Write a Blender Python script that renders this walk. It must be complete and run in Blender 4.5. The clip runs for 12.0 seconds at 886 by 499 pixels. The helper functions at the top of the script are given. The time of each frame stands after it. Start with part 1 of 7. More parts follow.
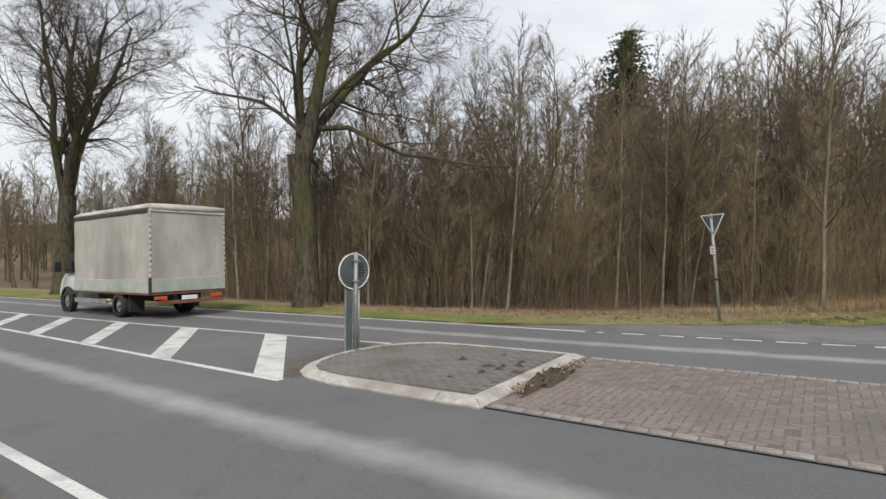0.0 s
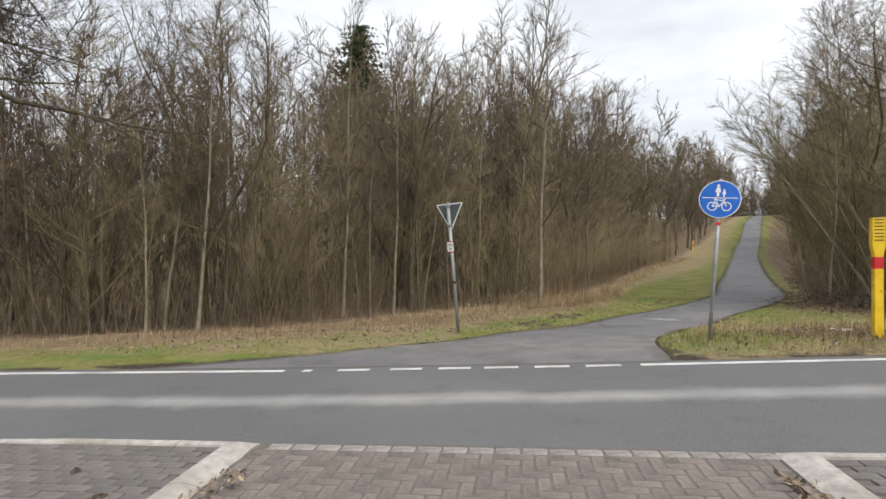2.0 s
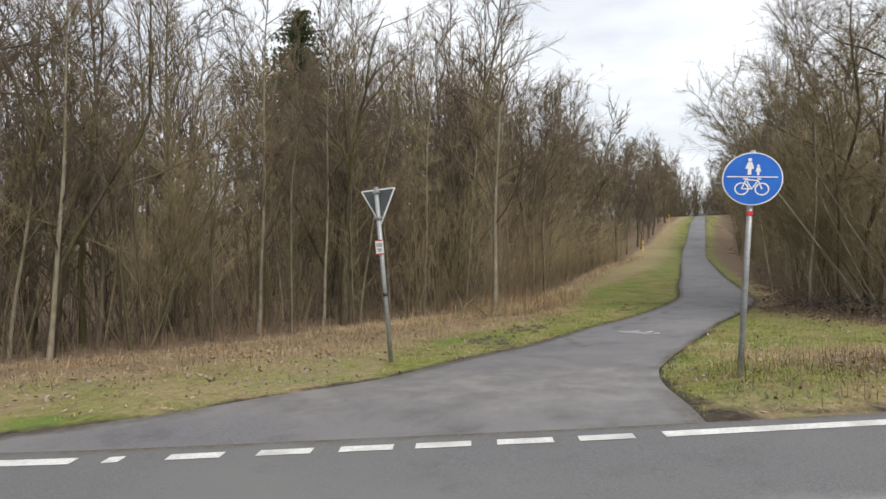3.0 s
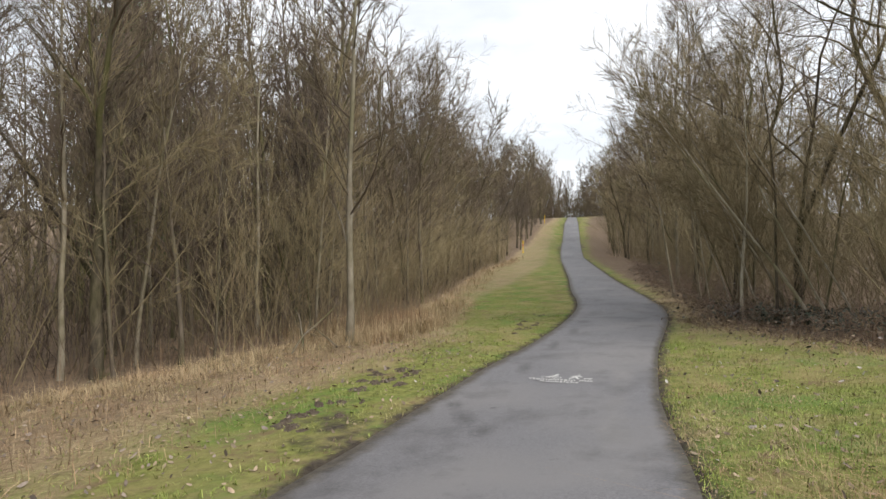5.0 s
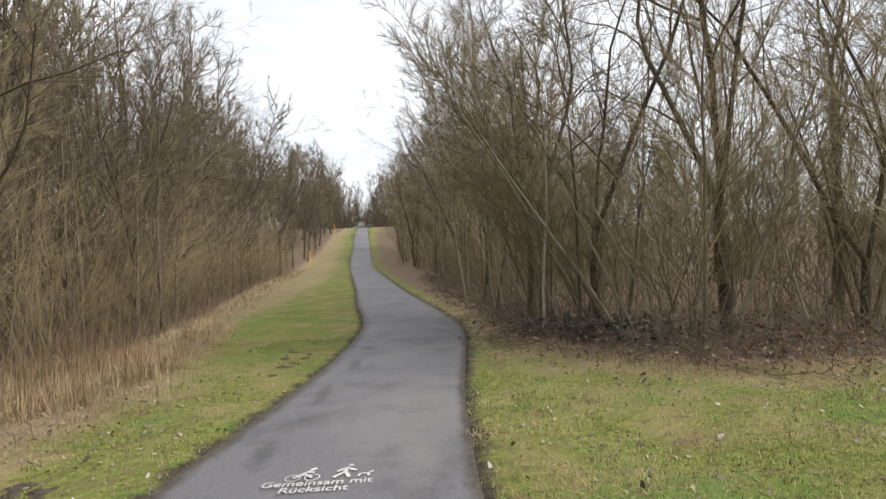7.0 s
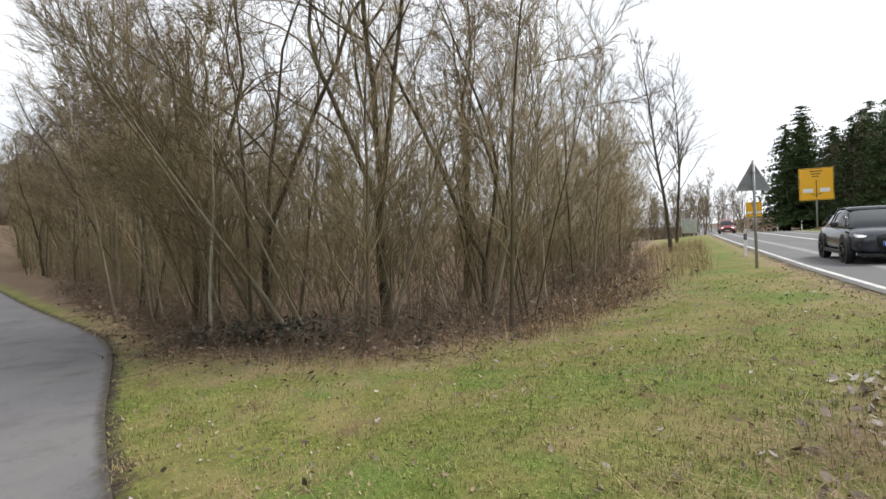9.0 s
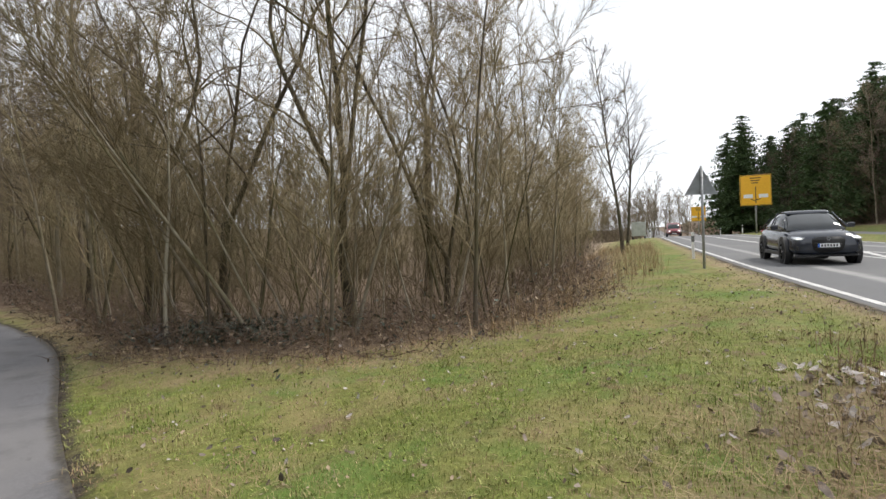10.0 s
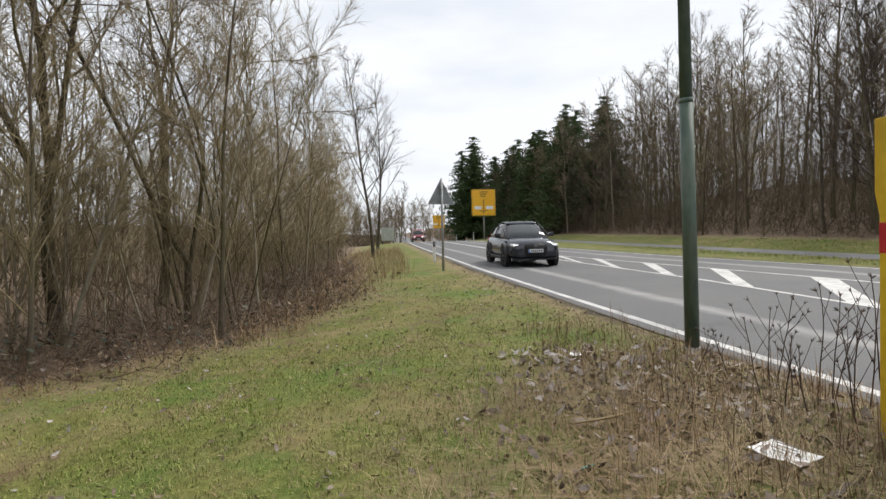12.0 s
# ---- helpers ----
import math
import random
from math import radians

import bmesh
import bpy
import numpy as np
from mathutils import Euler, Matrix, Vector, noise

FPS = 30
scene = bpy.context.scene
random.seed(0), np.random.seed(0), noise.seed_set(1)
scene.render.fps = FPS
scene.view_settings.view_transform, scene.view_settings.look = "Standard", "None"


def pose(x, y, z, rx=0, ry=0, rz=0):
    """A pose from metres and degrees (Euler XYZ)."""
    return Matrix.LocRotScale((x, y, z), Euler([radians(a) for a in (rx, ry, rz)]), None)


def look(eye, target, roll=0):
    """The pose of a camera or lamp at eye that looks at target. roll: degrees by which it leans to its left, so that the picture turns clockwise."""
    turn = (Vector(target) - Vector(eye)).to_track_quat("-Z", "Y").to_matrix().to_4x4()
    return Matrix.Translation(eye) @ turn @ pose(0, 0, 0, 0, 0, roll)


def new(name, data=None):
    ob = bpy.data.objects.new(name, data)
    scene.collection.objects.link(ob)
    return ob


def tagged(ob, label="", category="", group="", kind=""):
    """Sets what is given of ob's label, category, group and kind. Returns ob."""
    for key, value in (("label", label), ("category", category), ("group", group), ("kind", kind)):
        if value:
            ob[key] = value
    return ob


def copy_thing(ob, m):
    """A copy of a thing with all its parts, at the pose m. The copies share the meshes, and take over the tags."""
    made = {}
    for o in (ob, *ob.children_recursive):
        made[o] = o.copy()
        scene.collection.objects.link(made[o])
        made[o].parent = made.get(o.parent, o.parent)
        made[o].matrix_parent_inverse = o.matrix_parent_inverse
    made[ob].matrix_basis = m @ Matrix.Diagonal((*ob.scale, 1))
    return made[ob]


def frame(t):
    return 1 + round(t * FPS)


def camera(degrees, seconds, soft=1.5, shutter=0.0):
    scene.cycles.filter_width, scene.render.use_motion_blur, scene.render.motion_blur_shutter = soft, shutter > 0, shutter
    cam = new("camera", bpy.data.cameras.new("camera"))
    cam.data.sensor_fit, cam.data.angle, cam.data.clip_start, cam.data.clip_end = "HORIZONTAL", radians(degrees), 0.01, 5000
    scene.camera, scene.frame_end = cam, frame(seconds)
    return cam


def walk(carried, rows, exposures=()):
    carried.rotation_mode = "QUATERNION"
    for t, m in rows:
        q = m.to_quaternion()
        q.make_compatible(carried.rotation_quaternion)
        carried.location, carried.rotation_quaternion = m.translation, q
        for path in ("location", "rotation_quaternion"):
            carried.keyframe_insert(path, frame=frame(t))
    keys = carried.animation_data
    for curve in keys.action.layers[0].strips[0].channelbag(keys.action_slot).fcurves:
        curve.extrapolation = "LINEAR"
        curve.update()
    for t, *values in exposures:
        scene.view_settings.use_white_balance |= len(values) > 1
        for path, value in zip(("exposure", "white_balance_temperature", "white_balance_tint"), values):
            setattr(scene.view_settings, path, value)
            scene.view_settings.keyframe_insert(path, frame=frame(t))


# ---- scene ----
# ---- camera and walk ----
cam = camera(78.8, 12.0)
METRES, EYE, TILT, LEAN, TURN = 16.7, 1.65, 0.0, 0.0, 0.0
ROWS = [
    (0.0, 0.0, 0.0, 0.0, 0.0, -0.32, -0.53),
    (0.5, 0.0002, 0.032, 0.0008, -0.53, -0.29, -0.45),
    (1.0, 0.0218, 0.0892, -0.0049, -2.33, -0.4, -0.39),
    (1.5, 0.0498, 0.1513, -0.0061, -20.98, -0.09, -0.34),
    (2.0, 0.0912, 0.2226, -0.0038, -27.33, -0.11, -0.26),
    (2.5, 0.1385, 0.2955, -0.003, -30.21, -0.13, -0.19),
    (4.5, 0.358, 0.5334, -0.0038, -40.12, 0.04, 0.42),
    (5.0, 0.4169, 0.5884, -0.0043, -44.94, 0.11, 0.55),
    (5.5, 0.4727, 0.6374, -0.0073, -46.03, 0.29, 0.66),
    (6.0, 0.5283, 0.6734, -0.0099, -47.48, 0.55, 0.98),
    (6.5, 0.5777, 0.6896, -0.011, -55.31, 0.84, 1.44),
    (7.0, 0.606, 0.6872, -0.0089, -66.73, 0.9, 1.58),
    (7.5, 0.6164, 0.6749, -0.011, -79.94, 0.8, 1.91),
    (9.5, 0.6125, 0.6879, -0.0132, -102.89, 0.29, 1.82),
    (10.0, 0.6117, 0.6926, -0.0149, -104.83, 0.33, 1.72),
    (10.5, 0.6124, 0.692, -0.0149, -107.49, 0.24, 1.74),
    (11.0, 0.6116, 0.6916, -0.0156, -127.56, 0.01, 1.58),
    (11.5, 0.6117, 0.6936, -0.0145, -130.17, -0.08, 1.59),
    (12.0, 0.6112, 0.6934, -0.0148, -130.65, 0.01, 1.46),
]
walk(cam, [(t, pose(0, 0, EYE, TILT, LEAN, TURN) @ pose(METRES * x, METRES * y, METRES * z, 90 + pitch, roll, yaw)) for t, x, y, z, yaw, pitch, roll in ROWS],
     exposures=[(0.0, -0.1), (0.5, 0.0), (2.5, 0.12), (4.5, 0.24), (7.5, 0.32), (9.5, 0.3), (10.5, 0.22), (11.0, 0.08), (12.0, 0.04)])

# ---- world, sun ----
SUN_YAW, SUN_UP = 178.0, 48.0     # compass of the sun (from +y, clockwise) and its height
world = bpy.data.worlds.new("overcast_sky")
scene.world = world
world.use_nodes = True
wn, wl = world.node_tree.nodes, world.node_tree.links
wn.clear()
w_out = wn.new("ShaderNodeOutputWorld")
w_bg = wn.new("ShaderNodeBackground")
w_sky = wn.new("ShaderNodeTexSky")
w_sky.sky_type, w_sky.sun_disc = "NISHITA", False
w_sky.sun_elevation, w_sky.sun_rotation = radians(SUN_UP), radians(SUN_YAW)
w_sky.air_density, w_sky.dust_density = 1.2, 2.5
w_co = wn.new("ShaderNodeTexCoord")
w_map = wn.new("ShaderNodeMapping")
w_map.inputs["Scale"].default_value = (1.6, 1.6, 5.5)
w_no = wn.new("ShaderNodeTexNoise")
w_no.inputs["Scale"].default_value, w_no.inputs["Detail"].default_value = 1.7, 7.0
w_rp = wn.new("ShaderNodeMapRange")
w_rp.inputs["From Min"].default_value, w_rp.inputs["From Max"].default_value = 0.36, 0.56
w_rp.inputs["To Min"].default_value, w_rp.inputs["To Max"].default_value = 0.74, 1.0
w_mix = wn.new("ShaderNodeMix")
w_mix.data_type = "RGBA"
w_mix.inputs["B"].default_value = (9.6, 9.9, 10.4, 1)
wl.new(w_co.outputs["Generated"], w_map.inputs["Vector"])
wl.new(w_map.outputs["Vector"], w_no.inputs["Vector"])
wl.new(w_no.outputs["Fac"], w_rp.inputs["Value"])
wl.new(w_rp.outputs["Result"], w_mix.inputs["Factor"])
wl.new(w_sky.outputs["Color"], w_mix.inputs["A"])
wl.new(w_mix.outputs["Result"], w_bg.inputs["Color"])
w_bg.inputs["Strength"].default_value = 0.1
wl.new(w_bg.outputs["Background"], w_out.inputs["Surface"])
sun = new("sun", bpy.data.lights.new("sun", "SUN"))
sun.data.energy, sun.data.angle, sun.data.color = 2.7, radians(16), (1.0, 0.96, 0.9)
sd = Vector((math.sin(radians(SUN_YAW)) * math.cos(radians(SUN_UP)), math.cos(radians(SUN_YAW)) * math.cos(radians(SUN_UP)), math.sin(radians(SUN_UP))))
sun.matrix_world = look((0, 0, 60), Vector((0, 0, 60)) - sd)


# ---- materials ----
def mat(name, c1, c2, scale=6.0, rough=0.8, bump=0.25, c3=None, patch=0.7, rnd=0.0, metal=0.0, stretch=(1, 1, 1), bumpdist=0.01, spec=0.5, grain=0.0):
    """Two colours by fine noise, a third by broad noise, with fine relief; rnd varies the brightness from object to object."""
    m = bpy.data.materials.new(name)
    m.use_nodes = True
    n, l = m.node_tree.nodes, m.node_tree.links
    b = n["Principled BSDF"]
    co, mp = n.new("ShaderNodeTexCoord"), n.new("ShaderNodeMapping")
    mp.inputs["Scale"].default_value = stretch
    l.new(co.outputs["Object"], mp.inputs["Vector"])
    a = n.new("ShaderNodeTexNoise")
    a.inputs["Scale"].default_value, a.inputs["Detail"].default_value, a.inputs["Roughness"].default_value = scale, 8, 0.65
    l.new(mp.outputs["Vector"], a.inputs["Vector"])
    r = n.new("ShaderNodeValToRGB")
    r.color_ramp.elements[0].position, r.color_ramp.elements[1].position = 0.36, 0.64
    r.color_ramp.elements[0].color, r.color_ramp.elements[1].color = (*c1, 1), (*c2, 1)
    l.new(a.outputs["Fac"], r.inputs["Fac"])
    col = r.outputs["Color"]
    if c3:
        q = n.new("ShaderNodeTexNoise")
        q.inputs["Scale"].default_value, q.inputs["Detail"].default_value = patch, 5
        l.new(mp.outputs["Vector"], q.inputs["Vector"])
        g = n.new("ShaderNodeMapRange")
        g.inputs["From Min"].default_value, g.inputs["From Max"].default_value = 0.45, 0.68
        l.new(q.outputs["Fac"], g.inputs["Value"])
        x = n.new("ShaderNodeMix")
        x.data_type = "RGBA"
        l.new(g.outputs["Result"], x.inputs["Factor"])
        l.new(col, x.inputs["A"])
        x.inputs["B"].default_value = (*c3, 1)
        col = x.outputs["Result"]
    if rnd:
        o, h, v = n.new("ShaderNodeObjectInfo"), n.new("ShaderNodeHueSaturation"), n.new("ShaderNodeMapRange")
        v.inputs["To Min"].default_value, v.inputs["To Max"].default_value = 1 - rnd, 1 + rnd
        l.new(o.outputs["Random"], v.inputs["Value"])
        l.new(v.outputs["Result"], h.inputs["Value"])
        l.new(col, h.inputs["Color"])
        col = h.outputs["Color"]
    l.new(col, b.inputs["Base Color"])
    b.inputs["Roughness"].default_value, b.inputs["Metallic"].default_value = rough, metal
    b.inputs["Specular IOR Level"].default_value = spec
    if bump:
        k = n.new("ShaderNodeBump")
        k.inputs["Strength"].default_value, k.inputs["Distance"].default_value = bump, bumpdist
        l.new(a.outputs["Fac"], k.inputs["Height"])
        l.new(k.outputs["Normal"], b.inputs["Normal"])
    return m


def attr_mix(m, attr, colour, lo=0.0, hi=1.0, noise_scale=0.0, amount=1.0, rough=None):
    """Lays a colour over the material where the mesh's named attribute is high, with a ragged border."""
    n, l = m.node_tree.nodes, m.node_tree.links
    b = n["Principled BSDF"]
    src = b.inputs["Base Color"].links[0].from_socket
    t = n.new("ShaderNodeAttribute")
    t.attribute_name = attr
    val = t.outputs["Fac"]
    if noise_scale:
        q, s, u = n.new("ShaderNodeTexNoise"), n.new("ShaderNodeMath"), n.new("ShaderNodeMath")
        co = n.new("ShaderNodeTexCoord")
        l.new(co.outputs["Object"], q.inputs["Vector"])
        q.inputs["Scale"].default_value, q.inputs["Detail"].default_value = noise_scale, 8
        q.inputs["Roughness"].default_value = 0.7
        s.operation, u.operation = "SUBTRACT", "ADD"
        s.inputs[1].default_value = 0.5
        l.new(q.outputs["Fac"], s.inputs[0])
        l.new(s.outputs[0], u.inputs[0])
        l.new(val, u.inputs[1])
        val = u.outputs[0]
    g = n.new("ShaderNodeMapRange")
    g.inputs["From Min"].default_value, g.inputs["From Max"].default_value = lo, hi
    g.inputs["To Max"].default_value = amount
    l.new(val, g.inputs["Value"])
    x = n.new("ShaderNodeMix")
    x.data_type = "RGBA"
    l.new(g.outputs["Result"], x.inputs["Factor"])
    l.new(src, x.inputs["A"])
    if isinstance(colour, tuple):
        x.inputs["B"].default_value = (*colour, 1)
    else:
        l.new(colour, x.inputs["B"])
    l.new(x.outputs["Result"], b.inputs["Base Color"])
    return m


def two_tone(m, c1, c2, scale):
    """A second noise colour inside material m, for attr_mix."""
    n, l = m.node_tree.nodes, m.node_tree.links
    co, q, r = n.new("ShaderNodeTexCoord"), n.new("ShaderNodeTexNoise"), n.new("ShaderNodeValToRGB")
    l.new(co.outputs["Object"], q.inputs["Vector"])
    q.inputs["Scale"].default_value, q.inputs["Detail"].default_value, q.inputs["Roughness"].default_value = scale, 9, 0.75
    r.color_ramp.elements[0].position, r.color_ramp.elements[1].position = 0.38, 0.62
    r.color_ramp.elements[0].color, r.color_ramp.elements[1].color = (*c1, 1), (*c2, 1)
    l.new(q.outputs["Fac"], r.inputs["Fac"])
    return r.outputs["Color"]


def noise_mix(m, colour, scale, lo, hi, shift, amount=1.0):
    """Patches of another colour by a broad noise of their own."""
    n, l = m.node_tree.nodes, m.node_tree.links
    b = n["Principled BSDF"]
    src = b.inputs["Base Color"].links[0].from_socket
    co, mp, q, g, x = n.new("ShaderNodeTexCoord"), n.new("ShaderNodeMapping"), n.new("ShaderNodeTexNoise"), n.new("ShaderNodeMapRange"), n.new("ShaderNodeMix")
    mp.inputs["Location"].default_value = (shift, shift * 0.7, 0)
    l.new(co.outputs["Object"], mp.inputs["Vector"])
    l.new(mp.outputs["Vector"], q.inputs["Vector"])
    q.inputs["Scale"].default_value, q.inputs["Detail"].default_value, q.inputs["Roughness"].default_value = scale, 9, 0.72
    g.inputs["From Min"].default_value, g.inputs["From Max"].default_value, g.inputs["To Max"].default_value = lo, hi, amount
    l.new(q.outputs["Fac"], g.inputs["Value"])
    x.data_type = "RGBA"
    l.new(g.outputs["Result"], x.inputs["Factor"])
    l.new(src, x.inputs["A"])
    x.inputs["B"].default_value = (*colour, 1)
    l.new(x.outputs["Result"], b.inputs["Base Color"])


GRASS = mat("grass_ground", (0.1, 0.11, 0.026), (0.215, 0.222, 0.062), 9, 0.9, 1.0, (0.24, 0.2, 0.085), 1.1, bumpdist=0.04, spec=0.2)
noise_mix(GRASS, (0.095, 0.165, 0.03), 0.55, 0.49, 0.62, 11.0, 0.8)
noise_mix(GRASS, (0.16, 0.11, 0.063), 1.7, 0.55, 0.63, 31.0, 0.85)
noise_mix(GRASS, (0.06, 0.045, 0.03), 6.0, 0.63, 0.7, 53.0, 0.6)
noise_mix(GRASS, (0.42, 0.37, 0.27), 11.0, 0.66, 0.72, 71.0, 0.7)
attr_mix(GRASS, "straw", two_tone(GRASS, (0.17, 0.12, 0.07), (0.38, 0.29, 0.18), 14), 0.2, 0.75, 1.1)
attr_mix(GRASS, "wood", two_tone(GRASS, (0.095, 0.066, 0.045), (0.21, 0.15, 0.1), 8), 0.35, 0.65, 1.3)
attr_mix(GRASS, "mud", two_tone(GRASS, (0.028, 0.022, 0.016), (0.085, 0.068, 0.05), 11), 0.35, 0.6, 2.6)
ASPHALT = mat("asphalt", (0.1, 0.1, 0.104), (0.15, 0.149, 0.15), 60, 0.78, 0.35, (0.15, 0.147, 0.143), 0.35, bumpdist=0.006, spec=0.35)
noise_mix(ASPHALT, (0.075, 0.073, 0.072), 1.3, 0.55, 0.75, 5.0, 0.6)
noise_mix(ASPHALT, (0.2, 0.195, 0.185), 90.0, 0.6, 0.7, 9.0, 0.7)
attr_mix(ASPHALT, "worn", (0.36, 0.35, 0.335), 0.15, 0.95, 1.4, 0.9)
attr_mix(ASPHALT, "dirt", two_tone(ASPHALT, (0.07, 0.055, 0.04), (0.13, 0.11, 0.09), 12), 0.4, 0.8, 2.0)
PATHTAR = mat("path_asphalt", (0.105, 0.102, 0.108), (0.175, 0.17, 0.176), 45, 0.62, 0.4, (0.17, 0.162, 0.162), 0.45, bumpdist=0.008, spec=0.4)
noise_mix(PATHTAR, (0.06, 0.057, 0.058), 0.9, 0.5, 0.68, 5.0, 0.7)
noise_mix(PATHTAR, (0.03, 0.028, 0.027), 4.5, 0.63, 0.7, 25.0, 0.6)
attr_mix(PATHTAR, "dirt", two_tone(PATHTAR, (0.03, 0.025, 0.02), (0.1, 0.085, 0.065), 12), 0.4, 0.75, 2.4)
attr_mix(PATHTAR, "pale", two_tone(PATHTAR, (0.13, 0.124, 0.12), (0.215, 0.203, 0.196), 2.2), 0.35, 0.8, 1.5)
attr_mix(PATHTAR, "damp", (0.045, 0.042, 0.042), 0.4, 0.8, 9.0, 0.6)
PAINT = mat("road_paint", (0.5, 0.49, 0.47), (0.7, 0.69, 0.66), 30, 0.6, 0.2, (0.36, 0.35, 0.335), 2.2)
KERB = mat("kerb_concrete", (0.34, 0.315, 0.285), (0.52, 0.49, 0.45), 11, 0.85, 0.6, (0.27, 0.245, 0.21), 1.6)
BRICK = mat("red_grey_paver", (0.15, 0.12, 0.107), (0.23, 0.19, 0.17), 18, 0.85, 0.4, (0.13, 0.115, 0.1), 1.0, rnd=0.16)
GREYBRICK = mat("grey_paver", (0.12, 0.108, 0.1), (0.185, 0.17, 0.158), 18, 0.85, 0.4, (0.1, 0.09, 0.075), 1.0, rnd=0.14)
BORDERSTONE = mat("border_stone", (0.19, 0.17, 0.155), (0.31, 0.285, 0.265), 18, 0.85, 0.4, rnd=0.12)
JOINT = mat("joint_sand", (0.1, 0.088, 0.076), (0.17, 0.15, 0.13), 30, 0.95, 0.5)
BARK = mat("bark", (0.075, 0.06, 0.043), (0.17, 0.14, 0.106), 7, 0.9, 0.9, (0.1, 0.1, 0.035), 1.2, rnd=0.25, stretch=(1, 1, 0.25), bumpdist=0.02, spec=0.2)
PALEBARK = mat("pale_bark", (0.19, 0.16, 0.115), (0.34, 0.3, 0.23), 7, 0.85, 0.6, (0.15, 0.14, 0.06), 1.0, rnd=0.2, stretch=(1, 1, 0.4), spec=0.2)
PALESTEM = mat("pale_smooth_bark", (0.3, 0.265, 0.2), (0.47, 0.43, 0.35), 7, 0.8, 0.5, (0.24, 0.22, 0.13), 1.4, rnd=0.1, stretch=(1, 1, 0.4), spec=0.2)
OLDBARK = mat("old_bark", (0.036, 0.03, 0.022), (0.115, 0.098, 0.074), 9, 0.9, 1.0, (0.09, 0.095, 0.025), 0.9, stretch=(1, 1, 0.3), bumpdist=0.04, spec=0.2)
MOSSBARK = mat("mossy_bark", (0.045, 0.036, 0.026), (0.12, 0.1, 0.07), 9, 0.9, 0.9, (0.085, 0.085, 0.025), 0.8, rnd=0.2, stretch=(1, 1, 0.35), bumpdist=0.02, spec=0.2)
TWIG = mat("twig_brown", (0.084, 0.063, 0.045), (0.165, 0.127, 0.093), 2.0, 0.85, 0.0, (0.145, 0.12, 0.06), 0.5, rnd=0.25, spec=0.2)
TWIGOLIVE = mat("twig_olive", (0.165, 0.134, 0.074), (0.295, 0.243, 0.142), 2.0, 0.85, 0.0, (0.2, 0.15, 0.09), 0.5, rnd=0.2, spec=0.2)
# dark twigs; inside the left wood this colour also stands in for shade
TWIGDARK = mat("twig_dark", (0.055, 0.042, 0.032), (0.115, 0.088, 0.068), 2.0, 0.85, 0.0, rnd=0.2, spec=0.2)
NEEDLE = mat("spruce_needles", (0.05, 0.09, 0.038), (0.125, 0.18, 0.075), 3.0, 0.8, 0.0, rnd=0.25, spec=0.2)
STEEL = mat("galvanised_steel", (0.26, 0.27, 0.275), (0.38, 0.39, 0.395), 30, 0.5, 0.1, (0.22, 0.22, 0.215), 3.0, metal=0.35)


# ---- lie of the land, in road axes: u along the road, v across it ----
DU, DV = Vector((0.8192, -0.5736)), Vector((0.5736, 0.8192))
RZ = -35.0
_v = np.arange(-220, 420, 0.25)
_h = np.interp(_v, [-220, -60, -30, -14, -9, -4, 0, 12, 15.3, 16.6, 18.4, 20, 21.5, 23.8, 30.6, 47, 72, 94, 112, 142, 200, 420],
               [16, 9, 5.5, 2.2, 0.7, 0, 0, 0, -0.16, -0.32, -0.52, -0.55, -0.6, -0.72, -0.9, -0.67, -0.44, 1.5, 5, 7.7, 10, 14])
_k = np.exp(-0.5 * (np.arange(-6, 7) * 0.25 / 0.6) ** 2)
_h = np.convolve(np.pad(_h, 6, mode="edge"), _k / _k.sum(), mode="valid")


def xy(u, v):
    return u * 0.8192 + v * 0.5736, -u * 0.5736 + v * 0.8192


def uv(x, y):
    return x * 0.8192 - y * 0.5736, x * 0.5736 + y * 0.8192


def land(u, v):
    """Height of the ground's smooth surface."""
    u, v = np.asarray(u, float), np.asarray(v, float)
    along = np.where(u < 70, 0.035 * (u + 1.2), 0.035 * 71.2 + 0.012 * (u - 70))
    along = np.where(u < -60, 0.035 * -58.8, along)
    along = along + np.clip(u - 175, 0, 260) * 0.035 + np.clip(-85 - u, 0, 260) * 0.012
    left = np.clip((8 - u) / 10, 0, 1) * np.clip(v - 40, 0, 60) * 0.09
    verge = 0.13 * np.exp(-((u - 4.0) / 2.2) ** 4 - ((v - 13.1) / 1.0) ** 4)
    return along + np.interp(v, _v, _h) + left + verge


def spot(u, v, dz=0.0):
    x, y = xy(u, v)
    return Vector((x, y, float(land(u, v)) + dz))


def edge_far(u):      # far kerbless edge line of the road
    return np.interp(u, [-90, -40, -20, -9, -3.8, 0.2, 4, 8.4, 19.5, 43, 150], [8.2, 9.5, 10.3, 10.72, 10.92, 11.23, 11.62, 11.85, 12.3, 12.75, 14.0])


def edge_near(u):
    return np.interp(u, [-90, -30, -4, 5, 15, 23, 35, 70, 150], [2.2, 1.7, 1.6, 1.6, 1.95, 3.2, 4.2, 5.2, 6.4])


def median_near(u):
    return np.interp(u, [-90, -45, -17, -5.6, 5.8, 12.2, 18.4, 27, 40, 150], [5.1, 5.05, 4.82, 4.66, 4.6, 5.04, 6.0, 7.5, 8.45, 9.9])


def median_far(u):
    return np.interp(u, [-90, -45, -23, -14.5, -6.6, 1, 9, 14, 24, 40, 150], [5.2, 5.3, 6.6, 7.1, 7.75, 8.3, 8.06, 7.95, 8.4, 8.6, 10.05])


